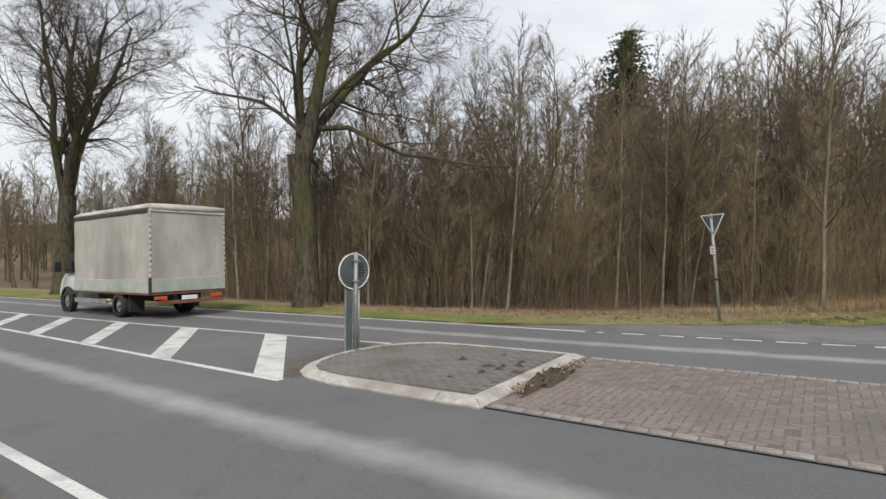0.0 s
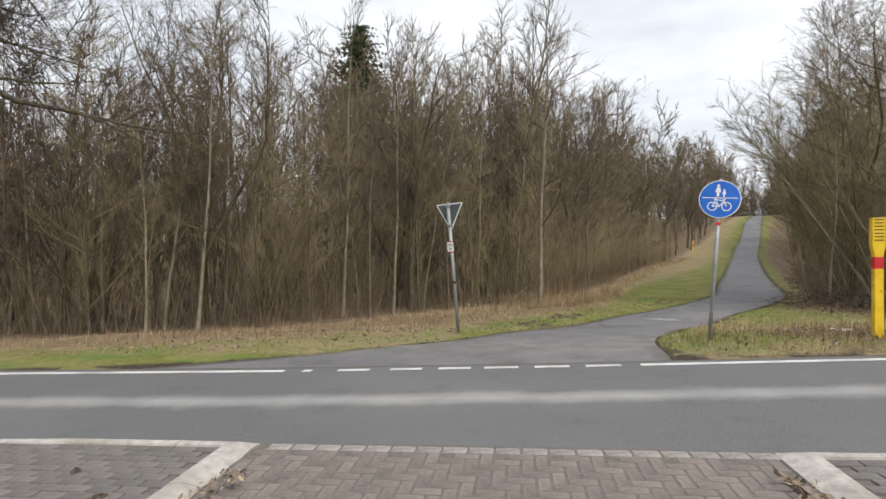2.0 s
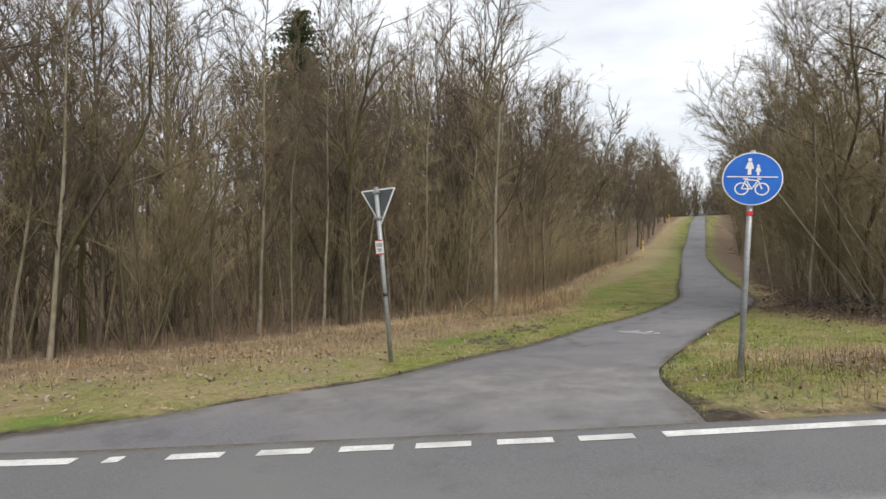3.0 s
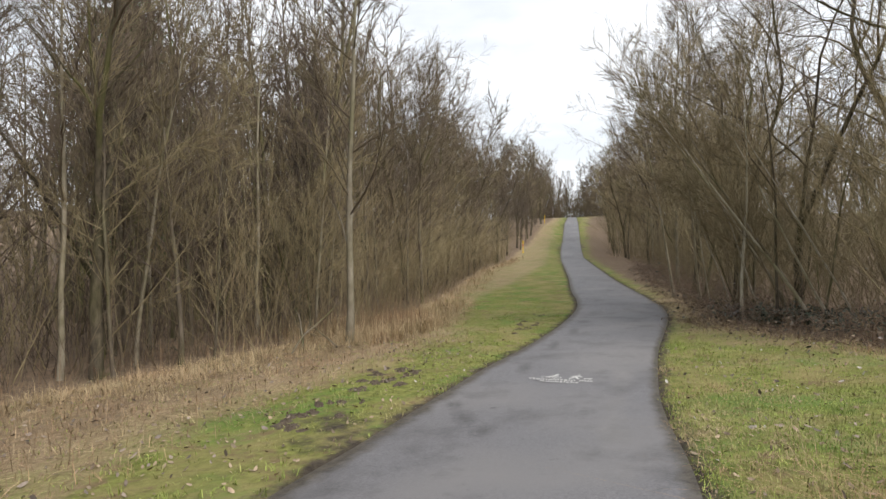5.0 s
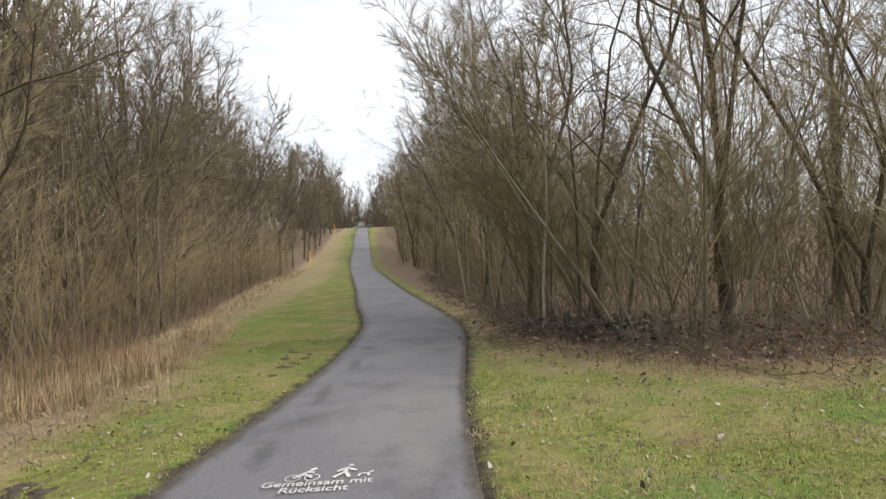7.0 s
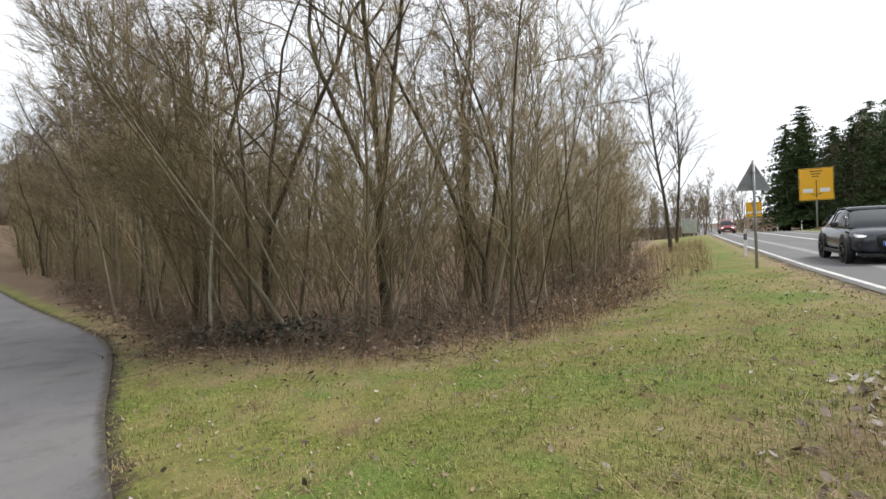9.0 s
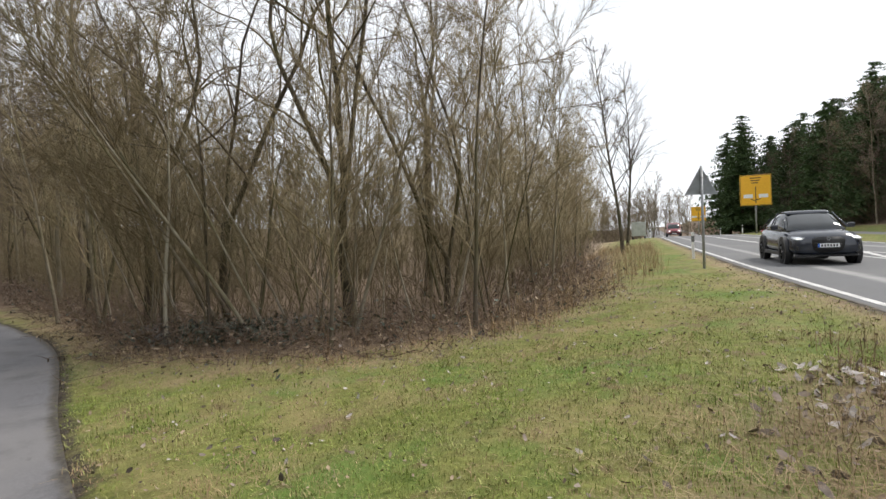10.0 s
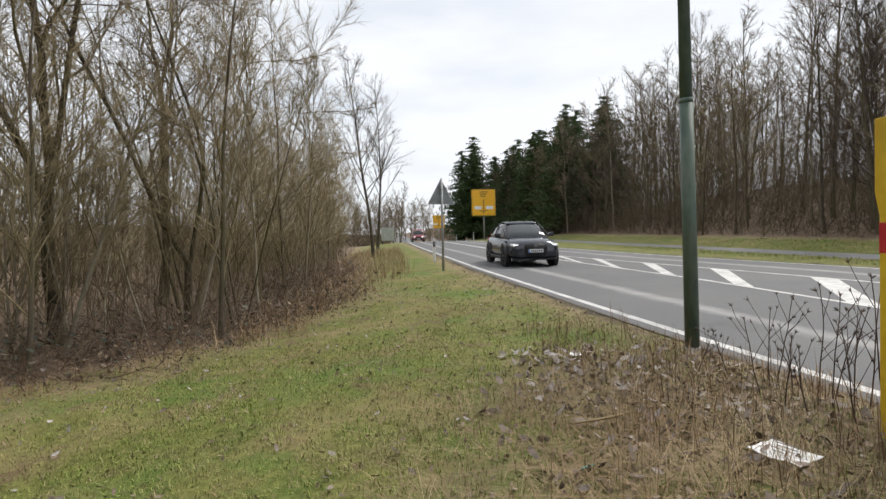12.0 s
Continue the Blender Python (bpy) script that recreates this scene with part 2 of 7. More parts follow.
PATH_LEFT = [(0.9, 12.9), (3.39, 12.27), (4.92, 12.37), (6.4, 12.5), (8.1, 13.17), (9.5, 13.94), (12.06, 15.15), (15.62, 16.5), (19.0, 17.8), (21.6, 18.95), (24.1, 20.2),
             (26.4, 21.6), (29.7, 23.9), (36.2, 28.1), (43.1, 32.7), (67, 48.5), (91.7, 63.7), (119.3, 80.3), (150, 99)]
PATH_RIGHT = [(7.2, 8.35), (7.75, 8.9), (8.5, 9.8), (9.3, 10.45), (10.19, 10.92), (11.24, 11.44), (13.65, 12.7), (16.97, 14.15), (19.9, 15.25), (22.6, 16.3), (25.4, 17.65),
              (28, 19.3), (31.1, 21.5), (35.5, 24.6), (44.5, 30.6), (66, 44.6), (90, 59.4), (119.2, 77.5), (150, 96.5)]


def resample(pts, n):
    """n points along a smooth curve through pts, close together where pts are."""
    p = np.array(pts, float)
    t = np.linspace(0, len(p) - 1.0001, n)
    i = t.astype(int)
    f = (t - i)[:, None]
    g = lambda k: p[np.clip(k, 0, len(p) - 1)]
    a, b, c, d = g(i - 1), g(i), g(i + 1), g(i + 2)
    return 0.5 * (2 * b + (c - a) * f + (2 * a - 5 * b + 4 * c - d) * f ** 2 + (3 * b - a - 3 * c + d) * f ** 3)


PL, PR = resample(PATH_LEFT, 220), resample(PATH_RIGHT, 220)
PATH_RING = np.concatenate([PL, PR[::-1]])


def inside(px, py, ring):
    px, py = np.asarray(px, float), np.asarray(py, float)
    res = np.zeros(px.shape, bool)
    for (x0, y0), (x1, y1) in zip(ring, np.roll(ring, -1, axis=0)):
        if y0 == y1:
            continue
        res ^= ((y0 > py) != (y1 > py)) & (px < (x1 - x0) * (py - y0) / (y1 - y0) + x0)
    return res


def away(px, py, ring, closed=True):
    """Distance of points from a polyline."""
    px, py = np.asarray(px, float), np.asarray(py, float)
    best = np.full(px.shape, 1e9)
    pts = list(zip(ring, np.roll(ring, -1, axis=0)))
    for (x0, y0), (x1, y1) in pts if closed else pts[:-1]:
        dx, dy = x1 - x0, y1 - y0
        t = np.clip(((px - x0) * dx + (py - y0) * dy) / (dx * dx + dy * dy + 1e-9), 0, 1)
        best = np.minimum(best, (px - x0 - t * dx) ** 2 + (py - y0 - t * dy) ** 2)
    return np.sqrt(best)


WOOD_LEFT = np.array([(-150, 15), (-35, 15), (-14, 13.6), (-10.3, 15.2), (-7.5, 18.6), (-4.5, 22), (-2, 25.3), (1, 28), (5.5, 40), (11.4, 57), (24, 85), (44, 125), (60, 160), (60, 300), (-150, 300)], float)
WOOD_RIGHT = np.array([(11.9, 29.6), (9.6, 24.8), (9.1, 22.1), (9.3, 19.8), (11.2, 18), (14.2, 16.9), (20, 17.4), (60, 19.5), (180, 22), (180, 300), (75, 170), (43, 98), (30.6, 72), (21, 47), (15.5, 36)], float)
WOOD_BACK = np.array([(-200, -8), (10, -7), (40, -7.5), (180, -7.5), (180, -120), (-200, -120)], float)


# ---- mesh helpers ----
def mesh_np(name, verts, faces, mats, smooth=True, attrs=None, index=None):
    """A mesh from arrays; faces is an (n, 3 or 4) array."""
    me = bpy.data.meshes.new(name)
    faces = np.asarray(faces, np.int32)
    k = faces.shape[1]
    me.vertices.add(len(verts))
    me.vertices.foreach_set("co", np.asarray(verts, np.float32).ravel())
    me.loops.add(faces.size)
    me.loops.foreach_set("vertex_index", faces.ravel())
    me.polygons.add(len(faces))
    me.polygons.foreach_set("loop_start", np.arange(0, faces.size, k, dtype=np.int32))
    me.polygons.foreach_set("use_smooth", np.full(len(faces), smooth))
    for m in mats if isinstance(mats, (list, tuple)) else [mats]:
        me.materials.append(m)
    if index is not None:
        me.polygons.foreach_set("material_index", np.asarray(index, np.int32))
    me.update(calc_edges=True)
    for key, val in (attrs or {}).items():
        a = me.attributes.new(key, "FLOAT", "POINT")
        a.data.foreach_set("value", np.asarray(val, np.float32).ravel())
    return me


def grid_faces(nr, nc):
    i = np.arange(nr - 1)[:, None] * nc + np.arange(nc - 1)[None, :]
    return np.stack([i, i + 1, i + nc + 1, i + nc], -1).reshape(-1, 4)


def part(name, bm, material, parent=None, label=""):
    """Links a bmesh as one mesh object, under a thing or part if one is given."""
    me = bpy.data.meshes.new(name)
    bm.to_mesh(me)
    bm.free()
    for m in material if isinstance(material, (list, tuple)) else [material]:
        me.materials.append(m)
    ob = new(name, me)
    if parent:
        ob.parent = parent
    if label:
        ob["label"] = label
    return ob


def empty(name, m, label, category, group=""):
    ob = new(name)
    ob.empty_display_size = 0.2
    ob.matrix_world = m
    return tagged(ob, label, category, group)


def bm_box(bm, x0, x1, y0, y1, z0, z1, bevel=0.0, seg=1):
    g = bmesh.ops.create_cube(bm, size=1, matrix=Matrix.Translation(((x0 + x1) / 2, (y0 + y1) / 2, (z0 + z1) / 2)) @ Matrix.Diagonal((x1 - x0, y1 - y0, z1 - z0, 1)))
    if bevel:
        vs = set(g["verts"])
        es = [e for e in bm.edges if e.verts[0] in vs and e.verts[1] in vs]
        bmesh.ops.bevel(bm, geom=es, offset=bevel, segments=seg, affect="EDGES", profile=0.6)
    return bm


def box(x0, x1, y0, y1, z0, z1, bevel=0.0, seg=1):
    return bm_box(bmesh.new(), x0, x1, y0, y1, z0, z1, bevel, seg)


def bm_rod(bm, a, b, r0, r1=None, n=10, caps=True):
    a, b = Vector(a), Vector(b)
    r1 = r0 if r1 is None else r1
    m = Matrix.Translation((a + b) / 2) @ (b - a).to_track_quat("Z", "Y").to_matrix().to_4x4()
    g = bmesh.ops.create_cone(bm, cap_ends=caps, segments=n, radius1=r0, radius2=r1, depth=(b - a).length, matrix=m)
    for v in g["verts"]:
        for f in v.link_faces:
            f.smooth = len(f.verts) == 4
    return bm


def rod(a, b, r0, r1=None, n=10):
    return bm_rod(bmesh.new(), a, b, r0, r1, n)


def prism(pts, y0, y1, bevel=0.0):
    """Outline pts in (x, z), drawn out from y0 to y1."""
    bm = bmesh.new()
    a = [bm.verts.new((x, y0, z)) for x, z in pts]
    b = [bm.verts.new((x, y1, z)) for x, z in pts]
    n = len(pts)
    bm.faces.new(a)
    bm.faces.new(b[::-1])
    for i in range(n):
        bm.faces.new((a[i], b[i], b[(i + 1) % n], a[(i + 1) % n]))
    bmesh.ops.recalc_face_normals(bm, faces=bm.faces)
    if bevel:
        bmesh.ops.bevel(bm, geom=list(bm.edges), offset=bevel, segments=2, affect="EDGES", profile=0.6)
    return bm


# ---- ground, one sheet to the horizon ----
def steps(*runs):
    out = [runs[0][0]]
    for a, b, s in runs:
        out += list(np.arange(1, round((b - a) / s) + 1) * (b - a) / round((b - a) / s) + a)
    return np.array(out)


gu = steps((-1500, -200, 100), (-200, -60, 10), (-60, -14, 1.0), (-14, 26, 0.2), (26, 60, 1.0), (60, 200, 7), (200, 1500, 100))
gv = steps((-1500, -220, 80), (-220, -20, 10), (-20, -4, 1.0), (-4, 10, 0.5), (10, 32, 0.2), (32, 60, 0.7), (60, 160, 2.5), (160, 420, 20), (420, 1500, 120))
U, V = np.meshgrid(gu, gv, indexing="ij")
GX, GY = xy(U, V)
GZ = land(U, V)
flat = lambda a: a.ravel()
on_road = (V > edge_near(U) - 0.28) & (V < edge_far(U) + 0.22)
near_zone = (np.abs(U - 30) < 130) & (V > -10) & (V < 170)
d_path = np.full(U.shape, 99.0)
d_path[near_zone] = away(GX[near_zone], GY[near_zone], PATH_RING)
in_path = np.zeros(U.shape, bool)
in_path[near_zone] = inside(GX[near_zone], GY[near_zone], PATH_RING)
in_cycle = (V > -3.5) & (V < -1.1)
d_road = np.minimum(np.abs(V - edge_near(U) + 0.28), np.abs(V - edge_far(U) - 0.22))
soft = np.clip(np.minimum(d_road, np.minimum(d_path, np.minimum(np.abs(V + 3.5), np.abs(V + 1.1)))) / 0.8, 0, 1)
covered = on_road | in_path | in_cycle
rough_z = np.array([noise.noise((x * 0.7, y * 0.7, 0)) * 0.05 + noise.noise((x * 2.3, y * 2.3, 4)) * 0.022 for x, y in zip(flat(GX), flat(GY))]).reshape(GX.shape)
inner = np.clip(np.where(covered, np.minimum(np.minimum(d_path, d_road), 0.4), 0) / 0.15, 0, 1)
GZ = GZ + np.where(covered, -0.01 - 0.07 * inner, soft * (0.02 + rough_z))
wood_in = np.zeros(U.shape)
straw = np.zeros(U.shape)
for ring, straw_w in ((WOOD_LEFT, 3.2), (WOOD_RIGHT, 2.8), (WOOD_BACK, 1.0)):
    ins = inside(U, V, ring)
    dd = away(U, V, ring)
    wood_in = np.maximum(wood_in, np.where(ins, 0.5 + np.clip(dd / 3, 0, 0.5), 0.5 - np.clip(dd / 2.0, 0, 0.5)))
    straw = np.maximum(straw, np.where(ins, 0.8, 0.75 - np.clip(dd / straw_w, 0, 1) * 0.75))
straw = np.maximum(straw, 0.55 * np.exp(-((U + 0.0) / 12) ** 2) * ((V > 12) & (U < -2)))
straw = np.maximum(straw, 0.7 * np.exp(-((U - 6.0) / 2.2) ** 2 - ((V - 13.3) / 1.1) ** 2))
straw = np.maximum(straw, 0.85 * np.exp(-((U - 1.2) / 1.9) ** 2 - ((V - 27.0) / 3.0) ** 2))
mud = np.where(in_path, 0.8, 0) + np.where(~covered, 0.62 * np.clip(1 - d_path / 0.5, 0, 1), 0) + np.where(~covered, 0.7 * np.clip(1 - d_road / 0.45, 0, 1), 0)
mud = np.maximum(mud, 0.5 * np.exp(-((U + 0.1) / 0.8) ** 2 - ((V - 18.3) / 2.2) ** 2))
mud = np.maximum(mud, 0.64 * np.exp(-((U - 5.3) / 1.9) ** 2 - ((V - 12.9) / 0.8) ** 2))
# brown litter on the verge between the wood and the path mouth
verge_in = (U < 5) & (U > -12) & (V > 12.6) & (V < 27) & ~covered
lean_ = np.clip((d_path - 1.5) / 1.6, 0, 1) * np.clip((V - edge_far(U) - 1.0) / 1.0, 0, 1)
straw = np.where(verge_in, np.maximum(straw, 0.72 * lean_), straw)
wood_in = np.where(verge_in, np.maximum(wood_in, 0.47 * np.clip((d_path - 2.2) / 1.6, 0, 1)), wood_in)
# leaf litter beside the upper path on one side, a straw meadow on the other
up_right = (V > 31) & (V < 150) & ~covered & (U > np.interp(V, [30, 40, 74, 110, 150], [8, 14, 28, 45, 65]))
wood_in = np.where(up_right & (d_path < 5), np.maximum(wood_in, 0.3 + 0.4 * np.clip((d_path - 0.3) / 0.8, 0, 1) * np.clip((V - 31) / 8, 0, 1)), wood_in)
meadow = (V > 33) & (V < 150) & ~covered & ~up_right & (U > -5)
straw = np.where(meadow, np.maximum(straw, np.clip((d_path - np.interp(V, [33, 44, 60, 90], [3.6, 2.2, 0.8, 0.6])) / 1.2, 0, 1) * 0.55), straw)
wood_in = np.where((U > 180) | (U < -90), np.maximum(wood_in, 0.75), wood_in)
roadside = (V > edge_far(U) + 0.2) & (U > 1.2)
straw = np.maximum(straw, np.where(roadside, 0.8 * np.clip(1 - (V - edge_far(U) - 0.2) / 1.3, 0, 1), 0))
mud = np.maximum(mud, np.where(roadside, 0.62 * np.clip(1 - (V - edge_far(U) - 0.2) / 0.8, 0, 1), 0))
ground_me = mesh_np("ground", np.stack([flat(GX), flat(GY), flat(GZ)], 1), grid_faces(len(gu), len(gv))[:, ::-1], GRASS, True, {"wood": wood_in, "straw": straw, "mud": mud})
ground = tagged(new("ground", ground_me), "rough grass verge and woodland floor with dead leaves", "ground", kind="structure")


def strip(name, us, lo, hi, n, dz, material, label, kind="structure", attrs=None, category="road"):
    """A sheet along the road between two lines lo(u) and hi(u)."""
    us = np.asarray(us, float)
    f = np.linspace(0, 1, n)
    VV = lo(us)[:, None] * (1 - f) + hi(us)[:, None] * f
    UU = np.repeat(us[:, None], n, 1)
    X, Y = xy(UU, VV)
    Z = land(UU, VV) + dz
    at = {k: g(UU, VV) for k, g in (attrs or {}).items()}
    me = mesh_np(name, np.stack([X.ravel(), Y.ravel(), Z.ravel()], 1), grid_faces(len(us), n)[:, ::-1], material, True, at)
    return tagged(new(name, me), label, category, kind=kind)


road_u = steps((-1400, -160, 40), (-160, -40, 4), (-40, 60, 0.5), (60, 200, 4), (200, 1400, 40))
lane = lambda a, b, w: np.exp(-((a - b) / w) ** 2)
strip("road", road_u, lambda u: edge_near(u) - 0.3, lambda u: edge_far(u) + 0.25, 72, 0.0, ASPHALT, "grey asphalt main road with polished pale strips", attrs={
    "worn": lambda u, v: 0.75 * lane(v, edge_near(u) + 1.75, 0.26) + 0.75 * lane(v, edge_far(u) - 1.45, 0.22),
    "dirt": lambda u, v: np.clip(1 - np.minimum(v - edge_near(u) + 0.3, edge_far(u) + 0.25 - v) / 0.22, 0, 1) * 0.8
    + 1.0 * ((v > median_near(u) + 0.1) & (v < median_far(u) - 0.1) & (u < -5.5) & (u > -9)) * np.clip((u + 9) / 3.5, 0, 1)})
strip("cycleway", road_u, lambda u: -3.5 + 0 * u, lambda u: -1.1 + 0 * u, 8, 0.0, PATHTAR, "grey asphalt cycle path beyond the road", attrs={"dirt": lambda u, v: 0 * v, "pale": lambda u, v: 0 * v})

# side path: ribbon between its two edges
f = np.linspace(0, 1, 28)
RX = PL[:, None, 0] * (1 - f) + PR[:, None, 0] * f
RY = PL[:, None, 1] * (1 - f) + PR[:, None, 1] * f
ru, rv = uv(RX, RY)
rz = land(ru, rv) + 0.012 * np.clip((rv - edge_far(ru) - 0.3) / 0.4, 0, 1) - 0.006 + 0.01 * np.sin(RX * 1.3) * np.cos(RY * 1.7)
edge_amt = np.clip(1 - np.minimum(f * 3.0, (1 - f) * 5.0) / 0.45, 0, 1)[None, :] + 0 * RX
damp = np.zeros(RX.shape)
for wx, wy, wa, wb, wt in ((11.6, 14.15, 0.5, 0.22, 0.8), (11.3, 13.6, 0.4, 0.2, 0.5), (12.0, 14.7, 0.35, 0.2, 0.9), (12.6, 13.1, 0.25, 0.15, 0.4), (14.4, 15.35, 0.7, 0.16, 0.55), (16.8, 16.35, 0.9, 0.16, 0.5), (19.0, 17.2, 0.9, 0.2, 0.5), (20.75, 17.95, 0.5, 0.28, 0.5)):
    ca, sa = math.cos(wt), math.sin(wt)
    p_, q_ = (RX - wx) * ca + (RY - wy) * sa, (RY - wy) * ca - (RX - wx) * sa
    damp = np.maximum(damp, 0.85 * np.exp(-(p_ / wa) ** 2 - (q_ / wb) ** 2))
path_me = mesh_np("side_path", np.stack([RX.ravel(), RY.ravel(), rz.ravel()], 1), grid_faces(*RX.shape)[:, ::-1], PATHTAR, True, {
    "damp": damp, "dirt": 0.9 * edge_amt, "pale": 0.75 * np.exp(-((rv - 13.2) / 1.9) ** 2) + 0.5 * np.exp(-((f[None, :] - 0.82) / 0.1) ** 2) * np.exp(-((rv - 19) / 5) ** 2)})
tagged(new("side_path", path_me), "narrow winding asphalt footpath with muddy edges", "path", kind="structure")


# ---- road markings ----
def line(us, mid, w, label="white painted line on asphalt"):
    us = np.asarray(us, float)
    return strip("road_marking", us, lambda u: mid(u) - w / 2, lambda u: mid(u) + w / 2, 3, 0.005, PAINT, label, category="road marking")


line(np.arange(-120, 150.1, 1.0), lambda u: edge_near(u) + 0.05, 0.11, "white edge line along the road")
line(np.arange(-120, -3.9, 1.0), edge_far, 0.13, "white edge line along the road")
line(np.arange(0.75, 150, 1.0), edge_far, 0.13, "white edge line along the road")
for a, b in ((-3.75, -3.62), (-3.26, -2.83), (-2.55, -2.12), (-1.9, -1.47), (-1.29, -0.84), (-0.63, -0.17), (0.04, 0.5)):
    line([a, (a + b) / 2, b], edge_far, 0.12, "short white dash across the path mouth")
line(np.arange(-120, -5.4, 0.7), median_near, 0.12, "white line bounding the hatched median")
line(np.arange(-120, -6.4, 0.7), median_far, 0.12, "white line bounding the hatched median")
line(np.arange(6.4, 150, 0.7), median_near, 0.12, "white line bounding the hatched median")
line(np.arange(6.4, 150, 0.7), median_far, 0.12, "white line bounding the hatched median")


def hatch(u0, u1, w):
    """A slanted bar from the near median line at u0 to the far one at u1."""
    n = 8
    s = np.linspace(0, 1, n)
    rows = []
    for k in (0, 1):
        uu = u0 + (u1 - u0) * s + k * w
        vv = (float(median_near(uu[0])) + 0.07) * (1 - s) + (float(median_far(uu[-1])) - 0.07) * s
        x, y = xy(uu, vv)
        rows.append(np.stack([x, y, land(uu, vv) + 0.005], 1))
    me = mesh_np("hatch_bar", np.stack(rows, 1).reshape(-1, 3), grid_faces(n, 2), PAINT)
    tagged(new("road_marking", me), "worn white hatch bar on the median", "road marking", kind="structure")


for i in range(9):
    hatch(-6.6 - 2.95 * i, -9.9 - 2.95 * i, 0.66)
for i in range(6):
    hatch(13.0 + 3.25 * i, 9.1 + 3.0 * i, 0.7)


# ---- trees ----
def tubes(branches):
    """Verts and triangles of tapering tubes. A branch: points (n, 3), radii (n,), number of sides. One-segment branches end in a point."""
    vs, fs, base = [], [], 0
    for p, r, k in branches:
        n = len(p)
        t = np.empty_like(p)
        t[1:-1], t[0], t[-1] = p[2:] - p[:-2], p[1] - p[0], p[-1] - p[-2]
        t /= np.linalg.norm(t, axis=1)[:, None] + 1e-9
        ref = np.array((1.0, 0, 0)) if abs(t[0, 0]) < 0.8 else np.array((0, 1.0, 0))
        a = np.cross(t, ref)
        a /= np.linalg.norm(a, axis=1)[:, None] + 1e-9
        b = np.cross(t, a)
        ang = np.arange(k) * 2 * np.pi / k
        ring = p[:, None] + r[:, None, None] * (np.cos(ang)[None, :, None] * a[:, None] + np.sin(ang)[None, :, None] * b[:, None])
        i = np.arange(n - 1)[:, None] * k + np.arange(k)[None, :]
        j = np.arange(n - 1)[:, None] * k + (np.arange(k)[None, :] + 1) % k
        if n == 2:
            vs.append(np.concatenate([ring[0], p[1:]]))
            fs.append(base + np.stack([i[0], j[0], np.full(k, k)], -1))
            base += k + 1
            continue
        vs.append(ring.reshape(-1, 3))
        fs.append(base + np.concatenate([np.stack([i, j, j + k], -1).reshape(-1, 3), np.stack([i, j + k, i + k], -1).reshape(-1, 3)]))
        base += n * k
    return np.concatenate(vs), np.concatenate(fs)


def sprout(rng, start, way, length, r0, n, wander, lift, tip=0.25):
    """A bent branch: n segments from start along way, wandering and turning up by lift."""
    p = np.empty((n + 1, 3))
    p[0] = start
    d = way / np.linalg.norm(way)
    for i in range(n):
        d = d + rng.normal(0, wander, 3) + np.array((0, 0, lift))
        d /= np.linalg.norm(d)
        p[i + 1] = p[i] + d * length / n
    return p, np.linspace(r0, r0 * tip, n + 1)


def along(p, f):
    x = f * (len(p) - 1)
    i = min(int(x), len(p) - 2)
    return p[i] + (p[i + 1] - p[i]) * (x - i), p[i + 1] - p[i]


def sideways(rng, d, angle):
    """A direction at that angle from d, to a random side."""
    d = d / np.linalg.norm(d)
    q = rng.normal(0, 1, 3)
    q -= d * q.dot(d)
    q /= np.linalg.norm(q) + 1e-9
    return d * math.cos(angle) + q * math.sin(angle)


def young_tree(seed, h, r, limbs, sub, fine, low=0.25, spread=0.26, rise=0.55, lean=0.03, stems=1, twig_r=0.0052, droop=0.045, lite=False):
    """A slim bare wood-edge tree: (trunk branches, crown branches). Limbs ascend, and end in long fine twigs."""
    rng = np.random.default_rng(seed)
    trunk, crown = [], []
    for s in range(stems):
        hh = h * rng.uniform(0.75, 1.0) if s else h
        way = np.array((rng.normal(0, lean + 0.1 * (stems > 1)), rng.normal(0, lean + 0.1 * (stems > 1)), 1.0))
        p, rad = sprout(rng, rng.normal(0, 0.12, 3) * (stems > 1) * np.array((1, 1, 0)) + np.array((0, 0, -0.25)), way, hh + 0.25, r * (1 if s == 0 else rng.uniform(0.5, 0.9)), 10, 0.045, 0.02, 0.1)
        rad[0] *= 1.35
        trunk.append((p, rad, 5 if lite else 6))
        for i in range(limbs):
            f = low + (0.98 - low) * (i + rng.uniform(0, 1)) / limbs
            q, d = along(p, f)
            ln = h * spread * (1.22 - f) * rng.uniform(0.45, 1.3) + 0.45
            a, ar = sprout(rng, q, sideways(rng, d, rng.uniform(rise * 0.55, rise * 1.5)), ln, np.interp(f, [0, 1], [r * 0.3, r * 0.12]) + twig_r, 2 if lite else 4, 0.12, droop, 0.3)
            (trunk if ar[0] > 0.03 else crown).append((a, ar, 3))
            for j in range(sub):
                g = rng.uniform(0.15, 1.0)
                q2, d2 = along(a, g)
                sl = ln * rng.uniform(0.25, 0.5) * (1.25 - 0.6 * g) + 0.2
                b, br = sprout(rng, q2, sideways(rng, d2, rng.uniform(0.3, 0.8)), sl, max(ar[-1], twig_r * 1.25), 1 if lite else 2, 0.12, droop, 0.5)
                crown.append((b, br, 3))
                for k in range(fine):
                    q3, d3 = along(b, rng.uniform(0.1, 1.0))
                    c, cr = sprout(rng, q3, sideways(rng, d3, rng.uniform(0.25, 0.75)) + np.array((0, 0, 0.12)), rng.uniform(0.3, 0.6) * (0.5 + 0.6 * sl), twig_r, 1, 0.1, 0.05, 0.6)
                    crown.append((c, cr, 3))
    return trunk, crown


